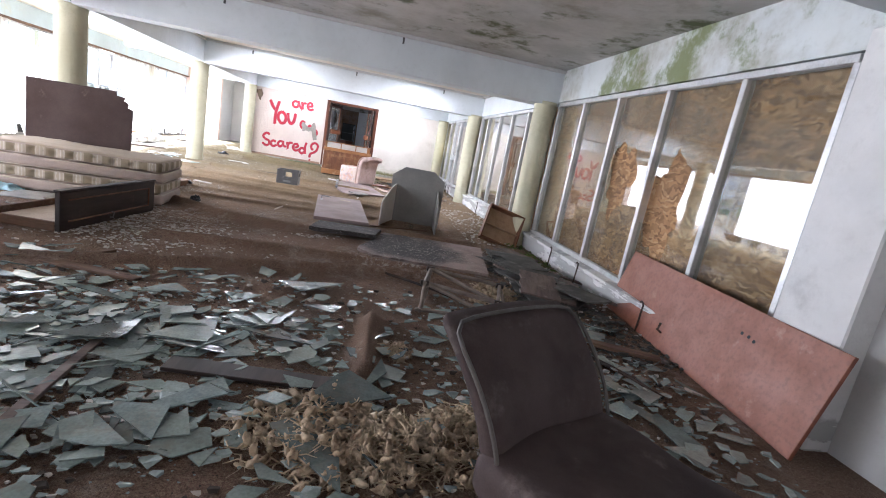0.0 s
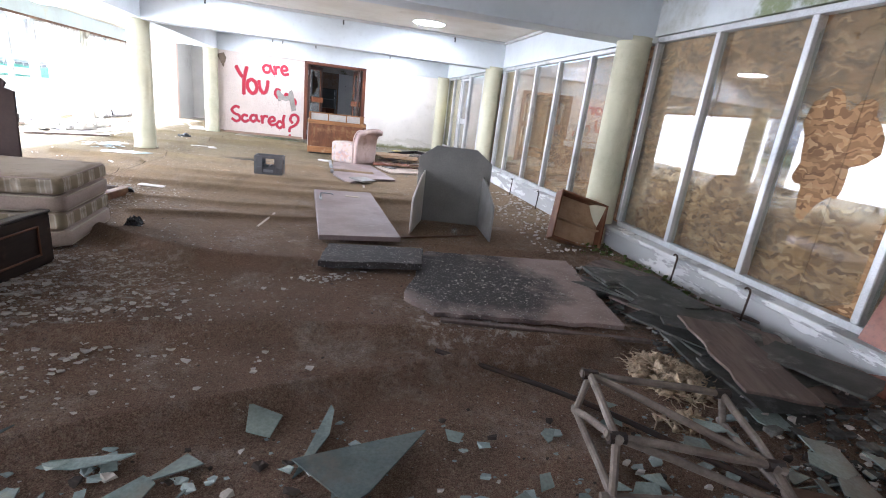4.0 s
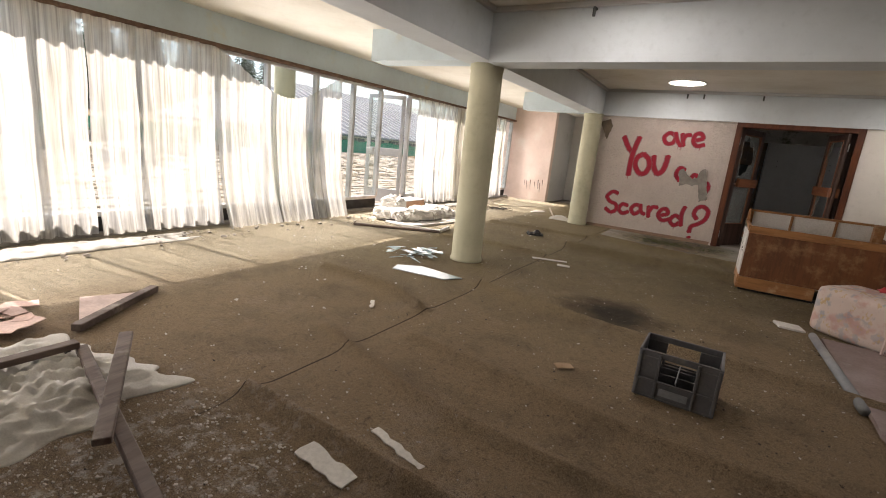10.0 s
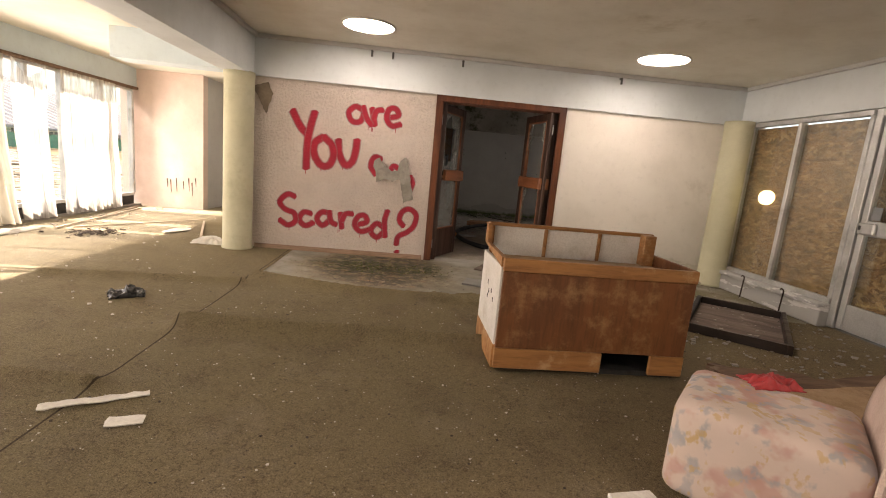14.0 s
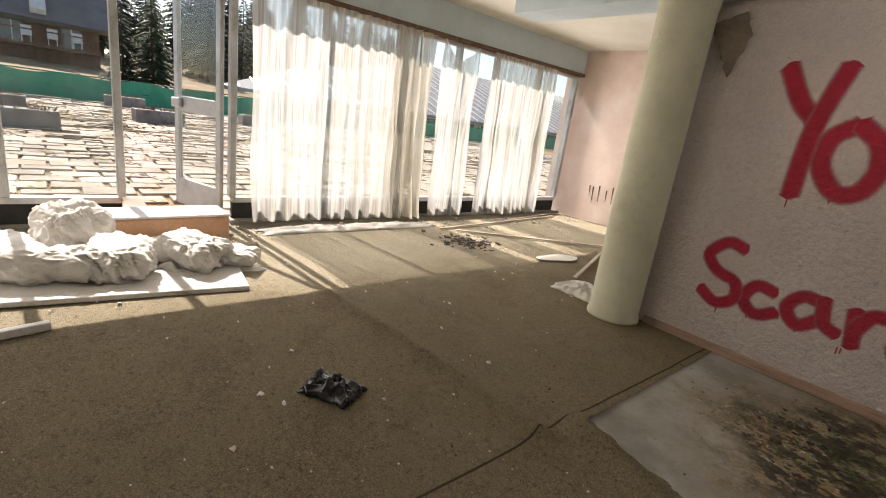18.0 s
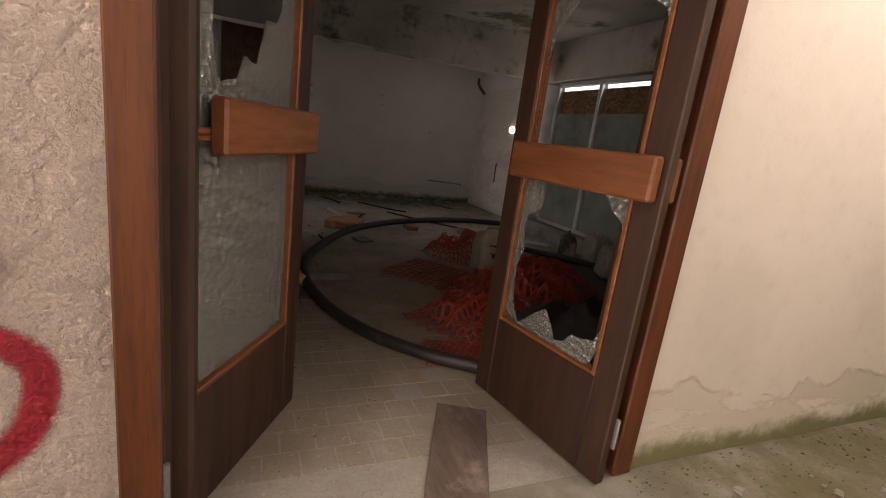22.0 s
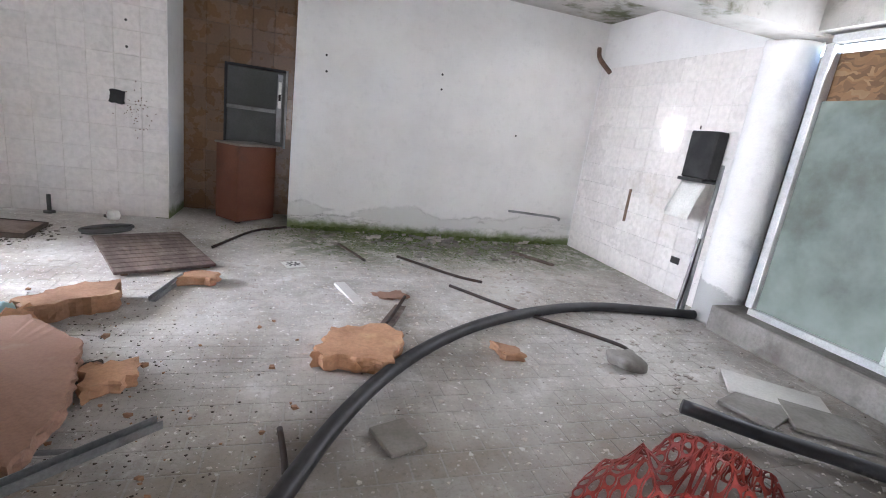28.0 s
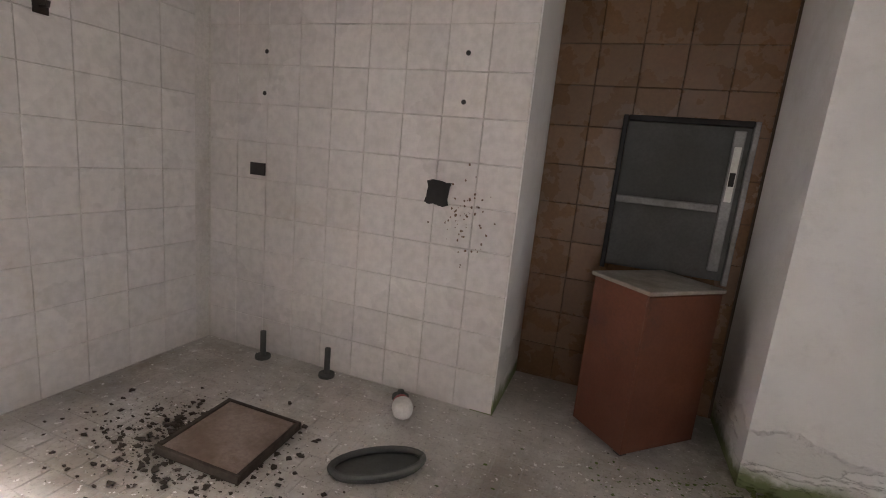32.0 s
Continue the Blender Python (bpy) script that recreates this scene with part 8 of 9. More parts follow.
foam_slab([(-1.22, 20.38), (-1.02, 20.46), (-0.98, 20.3), (-1.14, 20.16)], 0.006, 0.06, 8, FOAM, label="crumbled orange foam piece on the floor")
foam_slab([(-2.1, 18.9), (-1.7, 19.2), (-1.5, 19.0), (-1.75, 18.65)], 0.17, 0.07, 10, FOAM_SKIN)
foam_slab([(-2.3, 20.0), (-1.75, 20.15), (-1.5, 19.75), (-1.95, 19.55)], 0.12, 0.05, 11, FOAM)
foam_slab([(-1.42, 19.22), (-1.18, 19.14), (-1.05, 19.45), (-1.12, 19.60), (-1.36, 19.50)], 0.10, 0.045, 12, FOAM, pose(0, 0, 0, 0, -0.8), label="pointed orange foam board in the rubble")
foam_slab([(-1.62, 18.98), (-1.40, 18.92), (-1.34, 19.06), (-1.50, 19.16)], 0.12, 0.04, 13, FOAM)
foam_slab([(-1.50, 18.70), (-1.36, 18.62), (-1.27, 18.74), (-1.32, 18.88), (-1.45, 18.86)], 0.13, 0.05, 14, FOAM)
r = random.Random(99)
for k in range(120):
    x, y = r.gauss(-2.05, 0.55), r.gauss(19.3, 0.75)
    x, y = max(-3.1, min(-1.32 - 0.25 * r.random(), x)), max(17.6, min(20.9, y))
    hgt = 0.19 * math.exp(-((x + 2.15) / 0.75) ** 2 - ((y - 19.3) / 0.95) ** 2)
    s, flat = 0.06 + 0.20 * r.random() ** 1.4, r.uniform(0.3, 0.8)
    pts = [(s * math.cos(a) * r.uniform(0.6, 1.15), s * flat * math.sin(a) * r.uniform(0.6, 1.15)) for a in (0.2, 1.1, 2.2, 3.0, 4.1, 5.2)]
    foam_slab(pts, 0, r.uniform(0.02, 0.05), 200 + k, r.choice((FOAM, FOAM, FOAM_SKIN)), pose(x, y, 0.012 + hgt * r.uniform(0.45, 1.0), r.gauss(0, 15), r.gauss(0, 15), r.uniform(0, 360)))


for k in range(26):
    x, y = r.uniform(-2.5, -1.35), r.uniform(18.9, 20.3)
    hgt = 0.19 * math.exp(-((x + 2.15) / 0.75) ** 2 - ((y - 19.3) / 0.95) ** 2)
    L, w = r.uniform(0.18, 0.42), r.uniform(0.025, 0.06)
    foam_slab([(-L, -w), (0, -w * 0.8), (L, -w * 0.5), (L * 0.9, w * 0.6), (0, w), (-L * 0.9, w * 0.7)], 0, r.uniform(0.02, 0.04), 500 + k, r.choice((FOAM, FOAM_SKIN)), pose(x, y, 0.03 + hgt, r.gauss(0, 6), r.gauss(0, 7), r.gauss(-18, 28)), "long splinter of orange foam board in the rubble", 0.008)


def profile(m, L, mat, w=0.05, h=0.03, label="grey bent metal profile in the rubble"):
    """A U-shaped metal channel."""
    bm = box(0, L, -w / 2, w / 2, 0, 0.003)
    box(0, L, -w / 2, -w / 2 + 0.003, 0.003, h, 0, bm)
    box(0, L, w / 2 - 0.003, w / 2, 0.003, h, 0, bm)
    return solid("metal_profile", bm, mat, label, "metal profile", "metal profiles in the rubble", m)


for x, y, z, L, a, b, w in ((-2.9, 20.0, 0.16, 0.9, -22, 4, 0.05), (-0.92, 18.62, 0.08, 0.72, 97, 0, 0.11), (-0.84, 18.75, 0.05, 0.55, 98, 0, 0.04), (-1.24, 18.92, 0.13, 0.80, -90, 3, 0.05), (-0.92, 18.46, 0.03, 0.55, 2, 0, 0.06), (-0.78, 18.14, 0.02, 0.62, 95, 0, 0.06),
                            (-2.6, 19.0, 0.21, 1.2, -14, 4, 0.07), (-1.9, 19.6, 0.20, 0.9, -30, 5, 0.05), (-1.6, 18.3, 0.14, 0.8, 55, 0, 0.05), (-2.3, 20.6, 0.11, 0.8, 10, 3, 0.05), (-1.5, 19.7, 0.15, 0.7, -80, 4, 0.045), (-2.85, 18.6, 0.15, 0.9, 32, 0, 0.05), (-1.25, 19.45, 0.14, 0.6, 40, 0, 0.04), (-1.18, 21.23, 0.006, 0.5, 80, 0, 0.04)):
    profile(pose(x, y, z, 0, b, a), L, STEEL if L < 1.3 else ALU_DARK, w)
for x, y, z, L, a, m in ((-2.2, 20.1, 0.17, 0.9, -20, WOOD_OLD), (-2.0, 19.75, 0.19, 0.9, -18, WOOD_OLD), (-2.6, 18.4, 0.15, 0.8, 30, WHITEBOARD), (0.13, 20.85, 0.01, 0.55, 66, WOOD_GREY), (-0.08, 21.62, 0.006, 0.5, -72, WHITEBOARD)):
    solid("plank", box(0, L, -0.04, 0.04, 0, 0.022, 0.003), m, "splintered plank in the rubble", "board", "planks in the kitchen", pose(x, y, z, 0, 4, a))
solid("white_slab", box(-0.19, 0.19, -0.085, 0.085, 0, 0.04, 0.006), WHITE, "white plastic block on the rubble", "block", "", pose(-1.19, 19.02, 0.11, 2, 3, 6))
solid("pale_panel", prism(jag([(-1.28, 18.42), (-0.97, 18.52), (-0.95, 18.78), (-1.06, 18.92), (-1.27, 18.86)], random.Random(7), 0.006, 0.06), 0, 0.012), PALEBOARD, "dusty pale panel under the metal channels", "board", "", pose(0, 0, 0.06))
foam_slab([(-1.12, 18.58), (-1.03, 18.60), (-1.02, 18.68), (-1.11, 18.67)], 0.075, 0.012, 41, GREYBOARD, label="small dark grey plate on the pale panel", amp=0.003)
solid("foam_lump", block(0.17, 0.14, 0.12, 0.04, 6, lambda q: q * (1 + 0.5 * wobble((q.x * 14, q.y * 14, q.z * 14)))), FOAM, "rough orange foam lump on the rubble", "foam lump", "", pose(-1.05, 18.80, 0.10), smooth=True)
solid("foam_lump", block(0.17, 0.12, 0.10, 0.04, 6, lambda q: q * (1 + 0.5 * wobble((q.x * 12 + 3, q.y * 14, q.z * 14)))), FOAM, "rough orange foam lump on the floor", "foam lump", "", pose(-0.80, 18.42, 0.006), smooth=True)
for k in range(3):
    solid("dark_tube", rod(smooth_path([(-2.9 + 0.2 * k, 18.2 + 0.5 * k, 0.17), (-2.3, 18.5 + 0.3 * k, 0.21), (-1.7, 18.45 + 0.4 * k, 0.17), (-1.25, 18.8 + 0.3 * k, 0.10)], 6), 0.02, 8), RUBBER, "bent black conduit in the rubble", "conduit", "conduits in the rubble", smooth=True)
solid("white_pipe", rod([(-1.13, 17.68, 0.02), (-0.82, 18.1, 0.02)], 0.014, 10), WHITE, "thin white plastic pipe on the floor", "pipe", smooth=True)

r = random.Random(123)
cloth("rubble_mound", -2.15, 19.25, 1.9, 2.6, 0.15, 71, plain("dark_rubble", (0.10, 0.075, 0.055), (0.045, 0.036, 0.03), 14, 60, 0.95, 0.8, 0.02), "mound of dark crumbled rubble under the foam boards", "rubble", freq=4.5, base=0.003, nu=60, nv=80)
for k in range(70):
    x, y = r.gauss(-1.75, 0.5), r.gauss(19.2, 0.8)
    x, y = max(-3.0, min(-1.0 - 0.3 * r.random(), x)), max(17.7, min(20.9, y))
    hgt = 0.19 * math.exp(-((x + 2.15) / 0.75) ** 2 - ((y - 19.3) / 0.95) ** 2)
    L, w = r.uniform(0.12, 0.6), r.uniform(0.015, 0.06)
    solid("rubble_strip", box(-L / 2, L / 2, -w / 2, w / 2, 0, r.uniform(0.006, 0.02), 0.002), r.choice((STEEL, GREYDOOR, WOOD_OLD, ALU_DARK, WOOD_GREY, FOAM_SKIN, IRON)), "narrow strip of metal or wood in the rubble", "strip", "strips in the rubble", pose(x, y, 0.02 + hgt * r.uniform(0.7, 1.15), r.gauss(0, 10), r.gauss(0, 8), r.uniform(0, 180)))

# ---- kitchen: fittings ----
t = thing("slatted_mat", pose(-1.43, 22.19, 0.006, 0, 0, 26), "weathered brown slatted mat on the floor", "slatted mat")
for k in range(10):
    y = -0.47 + 0.098 * k
    part("slat", box(-0.31, 0.31, y, y + 0.088, 0.012, 0.032, 0.003), WOOD_GREY, t)
for x in (-0.25, 0.0, 0.25):
    part("batten", box(x - 0.02, x + 0.02, -0.46, 0.50, 0.0, 0.011), WOOD_OLD, t)
t = thing("oval_tray", pose(-1.91, 22.76, 0.006, 0, 0, 40), "dark oval tray on the floor", "tray")
ring = [(0.19 * math.cos(a), 0.085 * math.sin(a), 0.03) for a in np.linspace(0, 2 * math.pi, 33)]
part("rim", rod(ring, 0.014, 8), GREYDOOR, t, smooth=True)
part("bottom", prism([(x * 0.97, y * 0.97) for x, y, z in ring[:-1]], 0.0, 0.016), GREYDOOR, t)
t = thing("manhole_cover", pose(-2.54, 22.63, 0.006, 0, 3, 4), "rusty brown cover plate lifted off the drain", "cover plate")
part("plate", box(-0.18, 0.18, -0.19, 0.19, 0.02, 0.035, 0.004), plain("dusty_rust_plate", (0.30, 0.235, 0.20), (0.20, 0.14, 0.11), 5, 60, 0.8, 0.3, dirt_or_shade=(0.12, 0.06, 0.035), dirt_scale=6, dirt_amount=0.3), t, "rusty brown plate")
for x0, x1, y0, y1 in ((-0.20, 0.20, -0.205, -0.19), (-0.20, 0.20, 0.19, 0.205), (-0.20, -0.18, -0.19, 0.19), (0.18, 0.20, -0.19, 0.19)):
    part("rim", box(x0, x1, y0, y1, 0, 0.040, 0.003), MUD, t)
crumbs("rust_flakes", 1400, lambda r: (r.gauss(-2.68, 0.22), r.gauss(22.55, 0.14)), 0.003, 0.02, MUD, "dark rust flakes round the cover plate", 71, 0.3, 0.002)

# cupboard in the alcove, and the hatch behind it
t = thing("cupboard", Matrix(((0.72, -0.69, 0, -0.98), (0.69, 0.72, 0, 23.32), (0, 0, 1, 0.006), (0, 0, 0, 1))), "red-brown painted cupboard standing askew in the alcove", "cupboard")
part("carcass", box(0.01, 0.45, 0.012, 0.35, 0.02, 0.78, 0.004), RUST, t)
part("door", box(0.0, 0.46, 0.0, 0.011, 0.03, 0.775, 0.003), RUST, t)
part("top", box(-0.008, 0.47, -0.008, 0.36, 0.781, 0.80, 0.004), PAPER, t, "dusty grey top")
part("foot", box(0.03, 0.07, 0.03, 0.07, 0, 0.02), BLACK, t)
part("foot", box(0.38, 0.42, 0.28, 0.32, 0, 0.02), BLACK, t)
t = tagged(thing("wall_hatch", pose(-0.89, 23.998, 0.78) @ Matrix.Diagonal((0.88, 1, 0.98, 1)), "grey metal service hatch in the brown tiles", "hatch"), kind="structure")
part("panel", box(-0.33, 0.33, -0.022, -0.012, 0.0, 0.80, 0.003), GREYDOOR, t)
part("bar", box(-0.33, 0.23, -0.05, -0.023, 0.36, 0.40, 0.004), ALU_DARK, t)
part("edge", box(-0.36, -0.331, -0.045, -0.01, -0.02, 0.83, 0.004), BLACK, t)
part("edge", box(-0.33, 0.33, -0.045, -0.01, 0.801, 0.83, 0.004), BLACK, t)
part("edge", box(0.331, 0.36, -0.045, -0.01, -0.02, 0.83, 0.004), ALU_DARK, t)
part("lock_strip", box(0.24, 0.30, -0.04, -0.023, 0.05, 0.78, 0.004), ALU_DARK, t)
part("plate", box(0.252, 0.288, -0.044, -0.0405, 0.42, 0.70), WHITE, t, "white label plate")
part("plate_mark", box(0.256, 0.284, -0.048, -0.0445, 0.50, 0.57), BLACK, t)
# soap dispenser with its flap hanging open
t = thing("towel_dispenser", pose(2.898, 21.54, 1.06), "broken black and white towel dispenser on the wall", "dispenser")
part("case", box(-0.13, 0.0, -0.14, 0.14, 0.03, 0.42, 0.012), BLACK, t, "black dispenser case")
part("tray", box(-0.16, 0.0, -0.14, 0.14, 0.0, 0.029, 0.006), RUBBER, t)
part("flap", sheet(10, 4, lambda u, v: (-0.10 - 0.16 * u + 0.05 * u * u, -0.13 + 0.26 * v, -0.01 - 0.30 * u), 0.006), WHITE, t, "white flap hanging open", smooth=True)
part("cheek", prism([(-0.10, 0.0), (-0.22, -0.28), (-0.13, -0.30), (-0.02, 0.0)], -0.14, -0.136, m=pose(0, 0, -0.002, 90)), WHITE, t)
part("screw", rod([(-0.13, 0.05, 0.43), (-0.13, 0.05, 0.46)], 0.006), IRON, t)
solid("leaning_pole", rod([(2.70, 21.22, 0.01), (2.80, 21.30, 1.22)], 0.016, 10), STEEL, "grey pole leaning in the corner by the column", "pole", smooth=True)
solid("leaning_lath", box(-0.02, 0.02, -0.012, 0.012, 0, 0.62, 0.003), WOOD_DARK, "dark lath leaning by the column", "lath", "", pose(2.66, 21.24, 0.01, 0, 8, 20))
solid("wall_bracket", box(-0.012, 0.0, -0.018, 0.018, -0.17, 0.17, 0.003), WOOD_OLD, "rusty vertical bar on the wall", "bar", "", pose(2.898, 22.42, 0.70))
solid("bent_rod", rod(smooth_path([(2.75, 23.30, 2.32), (2.72, 23.2, 2.2), (2.78, 23.05, 2.05)], 5), 0.025, 8), WOOD_OLD, "rusty bent iron strap under the ceiling", "iron strap")
solid("water_pipe", rod(smooth_path([(2.0, 23.36, 0.38), (2.4, 23.30, 0.37), (2.62, 23.25, 0.36), (2.62, 23.25, 0.33)], 4), 0.014, 8), STEEL, "thin pipe stub along the white wall", "pipe", smooth=True)
solid("socket_hole", box(-0.008, 0.0, -0.05, 0.05, -0.03, 0.03), BLACK, "empty black socket box in the wall", "socket box", "socket holes", pose(2.898, 21.62, 0.34))
solid("socket_hole", box(-0.05, 0.05, -0.012, 0.0, -0.035, 0.035), BLACK, "empty black socket box in the tiles", "socket box", "socket holes", pose(-3.12, 23.396, 1.11))
solid("wall_hole", prism(jag([(-0.08, -0.06), (0.08, -0.07), (0.09, 0.07), (-0.07, 0.07)], random.Random(4), 0.015, 0.03), 0, 0.012, m=pose(0, 0, 0, 90) @ Matrix.Scale(0.8, 4)), BLACK, "ragged dark hole broken in the tiles", "hole", "", pose(-2.01, 23.397, 1.10))
# spots of daylight, put in as glowing ovals; no lamps hang here
SPOT_GLOW = glow_material("bright_spot_glow", (1.0, 0.97, 0.92), 3.0)
solid("wall_lamp", block(0.03, 0.14, 0.09, 0.014, 6), SPOT_GLOW, "bright spot of light on the white wall, drawn as a glowing oval", "wall lamp", "small wall lamps", pose(2.885, 22.04, 1.41), smooth=True)
solid("wall_lamp", block(0.012, 0.26, 0.17, 0.005, 8, lambda q: Vector((q.x, q.y * math.sqrt(max(0.05, 1 - (q.z / 0.09) ** 2)), q.z))), glow_material("warm_spot_glow", (1.0, 0.86, 0.52), 2.2), "bright spot of light behind the glass, drawn as a glowing oval", "wall lamp", "small wall lamps", pose(GX + 0.066, 15.6, 1.13))
for x, z in ((-3.08, 1.75), (-1.92, 1.76), (-3.09, 1.53), (-1.92, 1.54), (-0.21, 1.76), (-0.20, 1.61), (0.99, 1.77), (1.0, 1.62), (1.95, 1.25)):
    solid("screw_hole", rod([(x, KY - 0.001, z), (x, KY - 0.005, z)], 0.012, 8), BLACK, "dark screw hole in the wall", "screw hole", "screw holes")
for y0, x in ((23.33, -3.0), (23.33, -2.55), (23.32, -2.08)):
    t = thing("pipe_stub", pose(x, y0, 0.0), "cut-off water pipe standing at the wall", "pipe stub", "pipe stubs at the wall")
    part("pipe", rod([(0, 0, 0.0), (0, 0.0, 0.17 if x < -2.2 else 0.05)], 0.017, 10), GREYDOOR, t, smooth=True)
    part("flange", rod([(0, 0, 0.0), (0, 0, 0.02)], 0.045, 12), GREYDOOR, t)
t = thing("plastic_bottle", pose(-2.02, 23.2, 0.05, 80, 0, 30), "white plastic bottle with a red cap by the wall", "bottle")
part("body", block(0.10, 0.10, 0.12, 0.045, 6), WHITE, t, smooth=True)
part("cap", rod([(0, 0, -0.02), (0, 0, 0.005)], 0.042, 12), plain("red_cap_plastic", (0.35, 0.03, 0.03), None, 6, 60, 0.45), t, "red cap")
t = thing("floor_drain", pose(-0.41, 22.06, 0.005, 0, 0, 20), "square white floor drain grate", "drain")
part("plate", box(-0.075, 0.075, -0.075, 0.075, 0.0, 0.006, 0.002), WHITE, t)
for k in range(8):
    a = k * math.pi / 4
    part("slot", box(0.018, 0.055, -0.006, 0.006, 0.0065, 0.0085, m=pose(0, 0, 0, 0, 0, math.degrees(a))), BLACK, t)
for pts in (((-1.05, 22.40), (-0.82, 22.99), (-0.62, 23.2), (-0.50, 23.28)), ((-0.01, 22.72), (0.10, 22.45), (0.18, 22.22)), ((0.78, 21.64), (1.1, 21.2), (1.58, 20.65), (1.62, 20.5)), ((0.14, 20.88), (0.24, 21.1), (0.36, 21.37)), ((-0.42, 19.95), (-0.40, 19.8), (-0.39, 19.68)), ((0.5, 22.4), (0.9, 21.9), (1.1, 21.75))):
    solid("bent_bar", rod(smooth_path([(x, y, 0.02) for x, y in pts], 5), 0.012, 8), IRON, "thin dark bent bar on the kitchen floor", "bar", "bars on the kitchen floor", smooth=True)
for x, y, w, h, a, m in ((2.2, 20.0, 0.5, 0.28, -40, WHITEBOARD), (2.2, 19.72, 0.36, 0.3, -38, CONCRETE), (1.95, 19.9, 0.34, 0.26, 20, CONCRETE), (0.02, 19.86, 0.16, 0.18, 20, PAPER), (2.0, 22.6, 0.5, 0.06, -55, WOOD_GREY)):
    solid("floor_piece", box(-w / 2, w / 2, -h / 2, h / 2, 0, 0.02, 0.003), m, "loose dirty tile or board on the kitchen floor", "loose tile", "loose pieces on the kitchen floor", pose(x, y, 0.006, 0, 1, a))
solid("concrete_lump", block(0.2, 0.16, 0.08, 0.03, 6, lambda q: q * (1 + 0.5 * wobble((q.x * 11, q.y * 11, q.z * 11)))), CONCRETE, "rough concrete lump on the kitchen floor", "lump", "", pose(1.48, 20.35, 0.006), smooth=True)
solid("door_strip", box(0, 0.5, -0.03, 0.03, 0, 0.03, 0.004), WOOD_DARK, "dark strip lying by the doorway", "strip", "", pose(-3.55, 21.75, 0.006, 0, 0, -16))
t = thing("wall_hook", pose(KX0 + 0.008, 22.55, 1.72), "small dark iron hook on the tiles", "hook")
part("plate", box(0, 0.006, -0.03, 0.03, -0.03, 0.03, 0.002), IRON, t)
part("arm", rod([(0.006, 0, 0.0), (0.05, 0, 0.0), (0.055, 0, 0.02)], 0.008), IRON, t)

r = random.Random(55)
V, F = [], []
for k in range(70):
    x, z, s = r.gauss(-1.86, 0.06), r.gauss(0.98, 0.10), r.uniform(0.002, 0.008)
    b = len(V)
    V += [(x + s * r.uniform(0.6, 1.2) * math.cos(c), KY + 0.0009, z + s * r.uniform(0.6, 1.4) * math.sin(c)) for c in (0.3, 1.3, 2.4, 3.4, 4.4, 5.4)]
    F.append(tuple(b + c for c in range(6)))
me = bpy.data.meshes.new("rust_spots")
me.from_pydata(V, [], F)
me.materials.append(WOOD_OLD)
tagged(new("rust_spots", me), "brown rust spots on the tiles below the hole", kind="stuff")

# clutter in the room beyond
r = random.Random(31)
for k in range(30):
    L = r.uniform(0.2, 0.8)
    solid("rubbish", box(-L / 2, L / 2, -0.06, r.uniform(0.0, 0.2), 0, r.uniform(0.01, 0.05), 0.003), r.choice((PALEBOARD, WOOD_OLD, BAG_BLACK, WHITE, GREYBOARD)), "broken boards and rubbish in the next room", "rubbish", "rubbish in the next room", pose(r.uniform(-6.5, -5.0), r.uniform(22.6, 24.2), 0.02 + 0.01 * k, r.gauss(0, 7), r.gauss(0, 7), r.uniform(0, 180)))
solid("white_board", box(-0.5, 0.5, -0.3, 0.3, 0, 0.05, 0.004), WHITEBOARD, "white board lying in the next room", "board", "", pose(-4.5, 22.2, 0.006, 0, 0, 25))

crumbs("plaster_crumbs", 6500, area(-3.3, 2.6, 19.2, 23.3), 0.002, 0.012, PLASTER, "white plaster crumbs on the kitchen floor", 81, 0.35, 0.002)
crumbs("plaster_crumbs", 3000, blob(0.7, 21.5, 1.1, 0.7), 0.002, 0.020, PLASTER, "white plaster flakes on the kitchen floor", 82, 0.2, 0.002)
crumbs("plaster_crumbs", 900, area(1.2, 2.6, 19.2, 22.5), 0.004, 0.03, PLASTER, "white plaster flakes by the glazing", 83, 0.25, 0.002)
crumbs("plaster_crumbs", 150, area(-0.9, 2.4, 20.8, 23.1), 0.018, 0.065, PLASTER, "larger flakes of white paint on the kitchen floor", 91, 0.06, 0.003)
crumbs("plaster_crumbs", 26, area(0.2, 2.5, 22.95, 23.36), 0.02, 0.075, PLASTER, "lumps of fallen plaster along the damp wall", 92, 0.5, 0.003)
crumbs("foam_crumbs", 700, blob(-1.7, 19.4, 0.6, 0.8), 0.004, 0.022, FOAM, "orange foam crumbs in the rubble", 84, 0.7, 0.004)
crumbs("dark_crumbs", 4200, blob(-1.35, 19.3, 0.40, 1.0), 0.002, 0.008, MUD, "dark crumbs at the edge of the rubble", 85, 0.5, 0.002)
crumbs("dark_crumbs", 1500, area(-3.4, 2.6, 16.6, 23.3), 0.002, 0.006, MUD, "dark dirt crumbs on the kitchen floor", 86, 0.5, 0.002)
crumbs("moss_patch", 20000, lambda r: (r.gauss(1.05, 0.75), 23.38 - abs(r.gauss(0, 0.40))), 0.003, 0.013, MOSS, "green moss on the wet floor along the wall", 87, 0.22, 0.001)
crumbs("moss_patch", 700, lambda r: (r.uniform(-0.45, 2.7), 23.39 - abs(r.gauss(0, 0.035))), 0.006, 0.035, MOSS, "green moss at the foot of the wall", 88, 0.9, 0.001)
crumbs("rubble_chips", 220, lambda r: (r.gauss(1.2, 0.6), r.gauss(22.95, 0.22)), 0.015, 0.06, CONCRETE, "grey stone chips lying in the moss", 89, 0.4, 0.003)
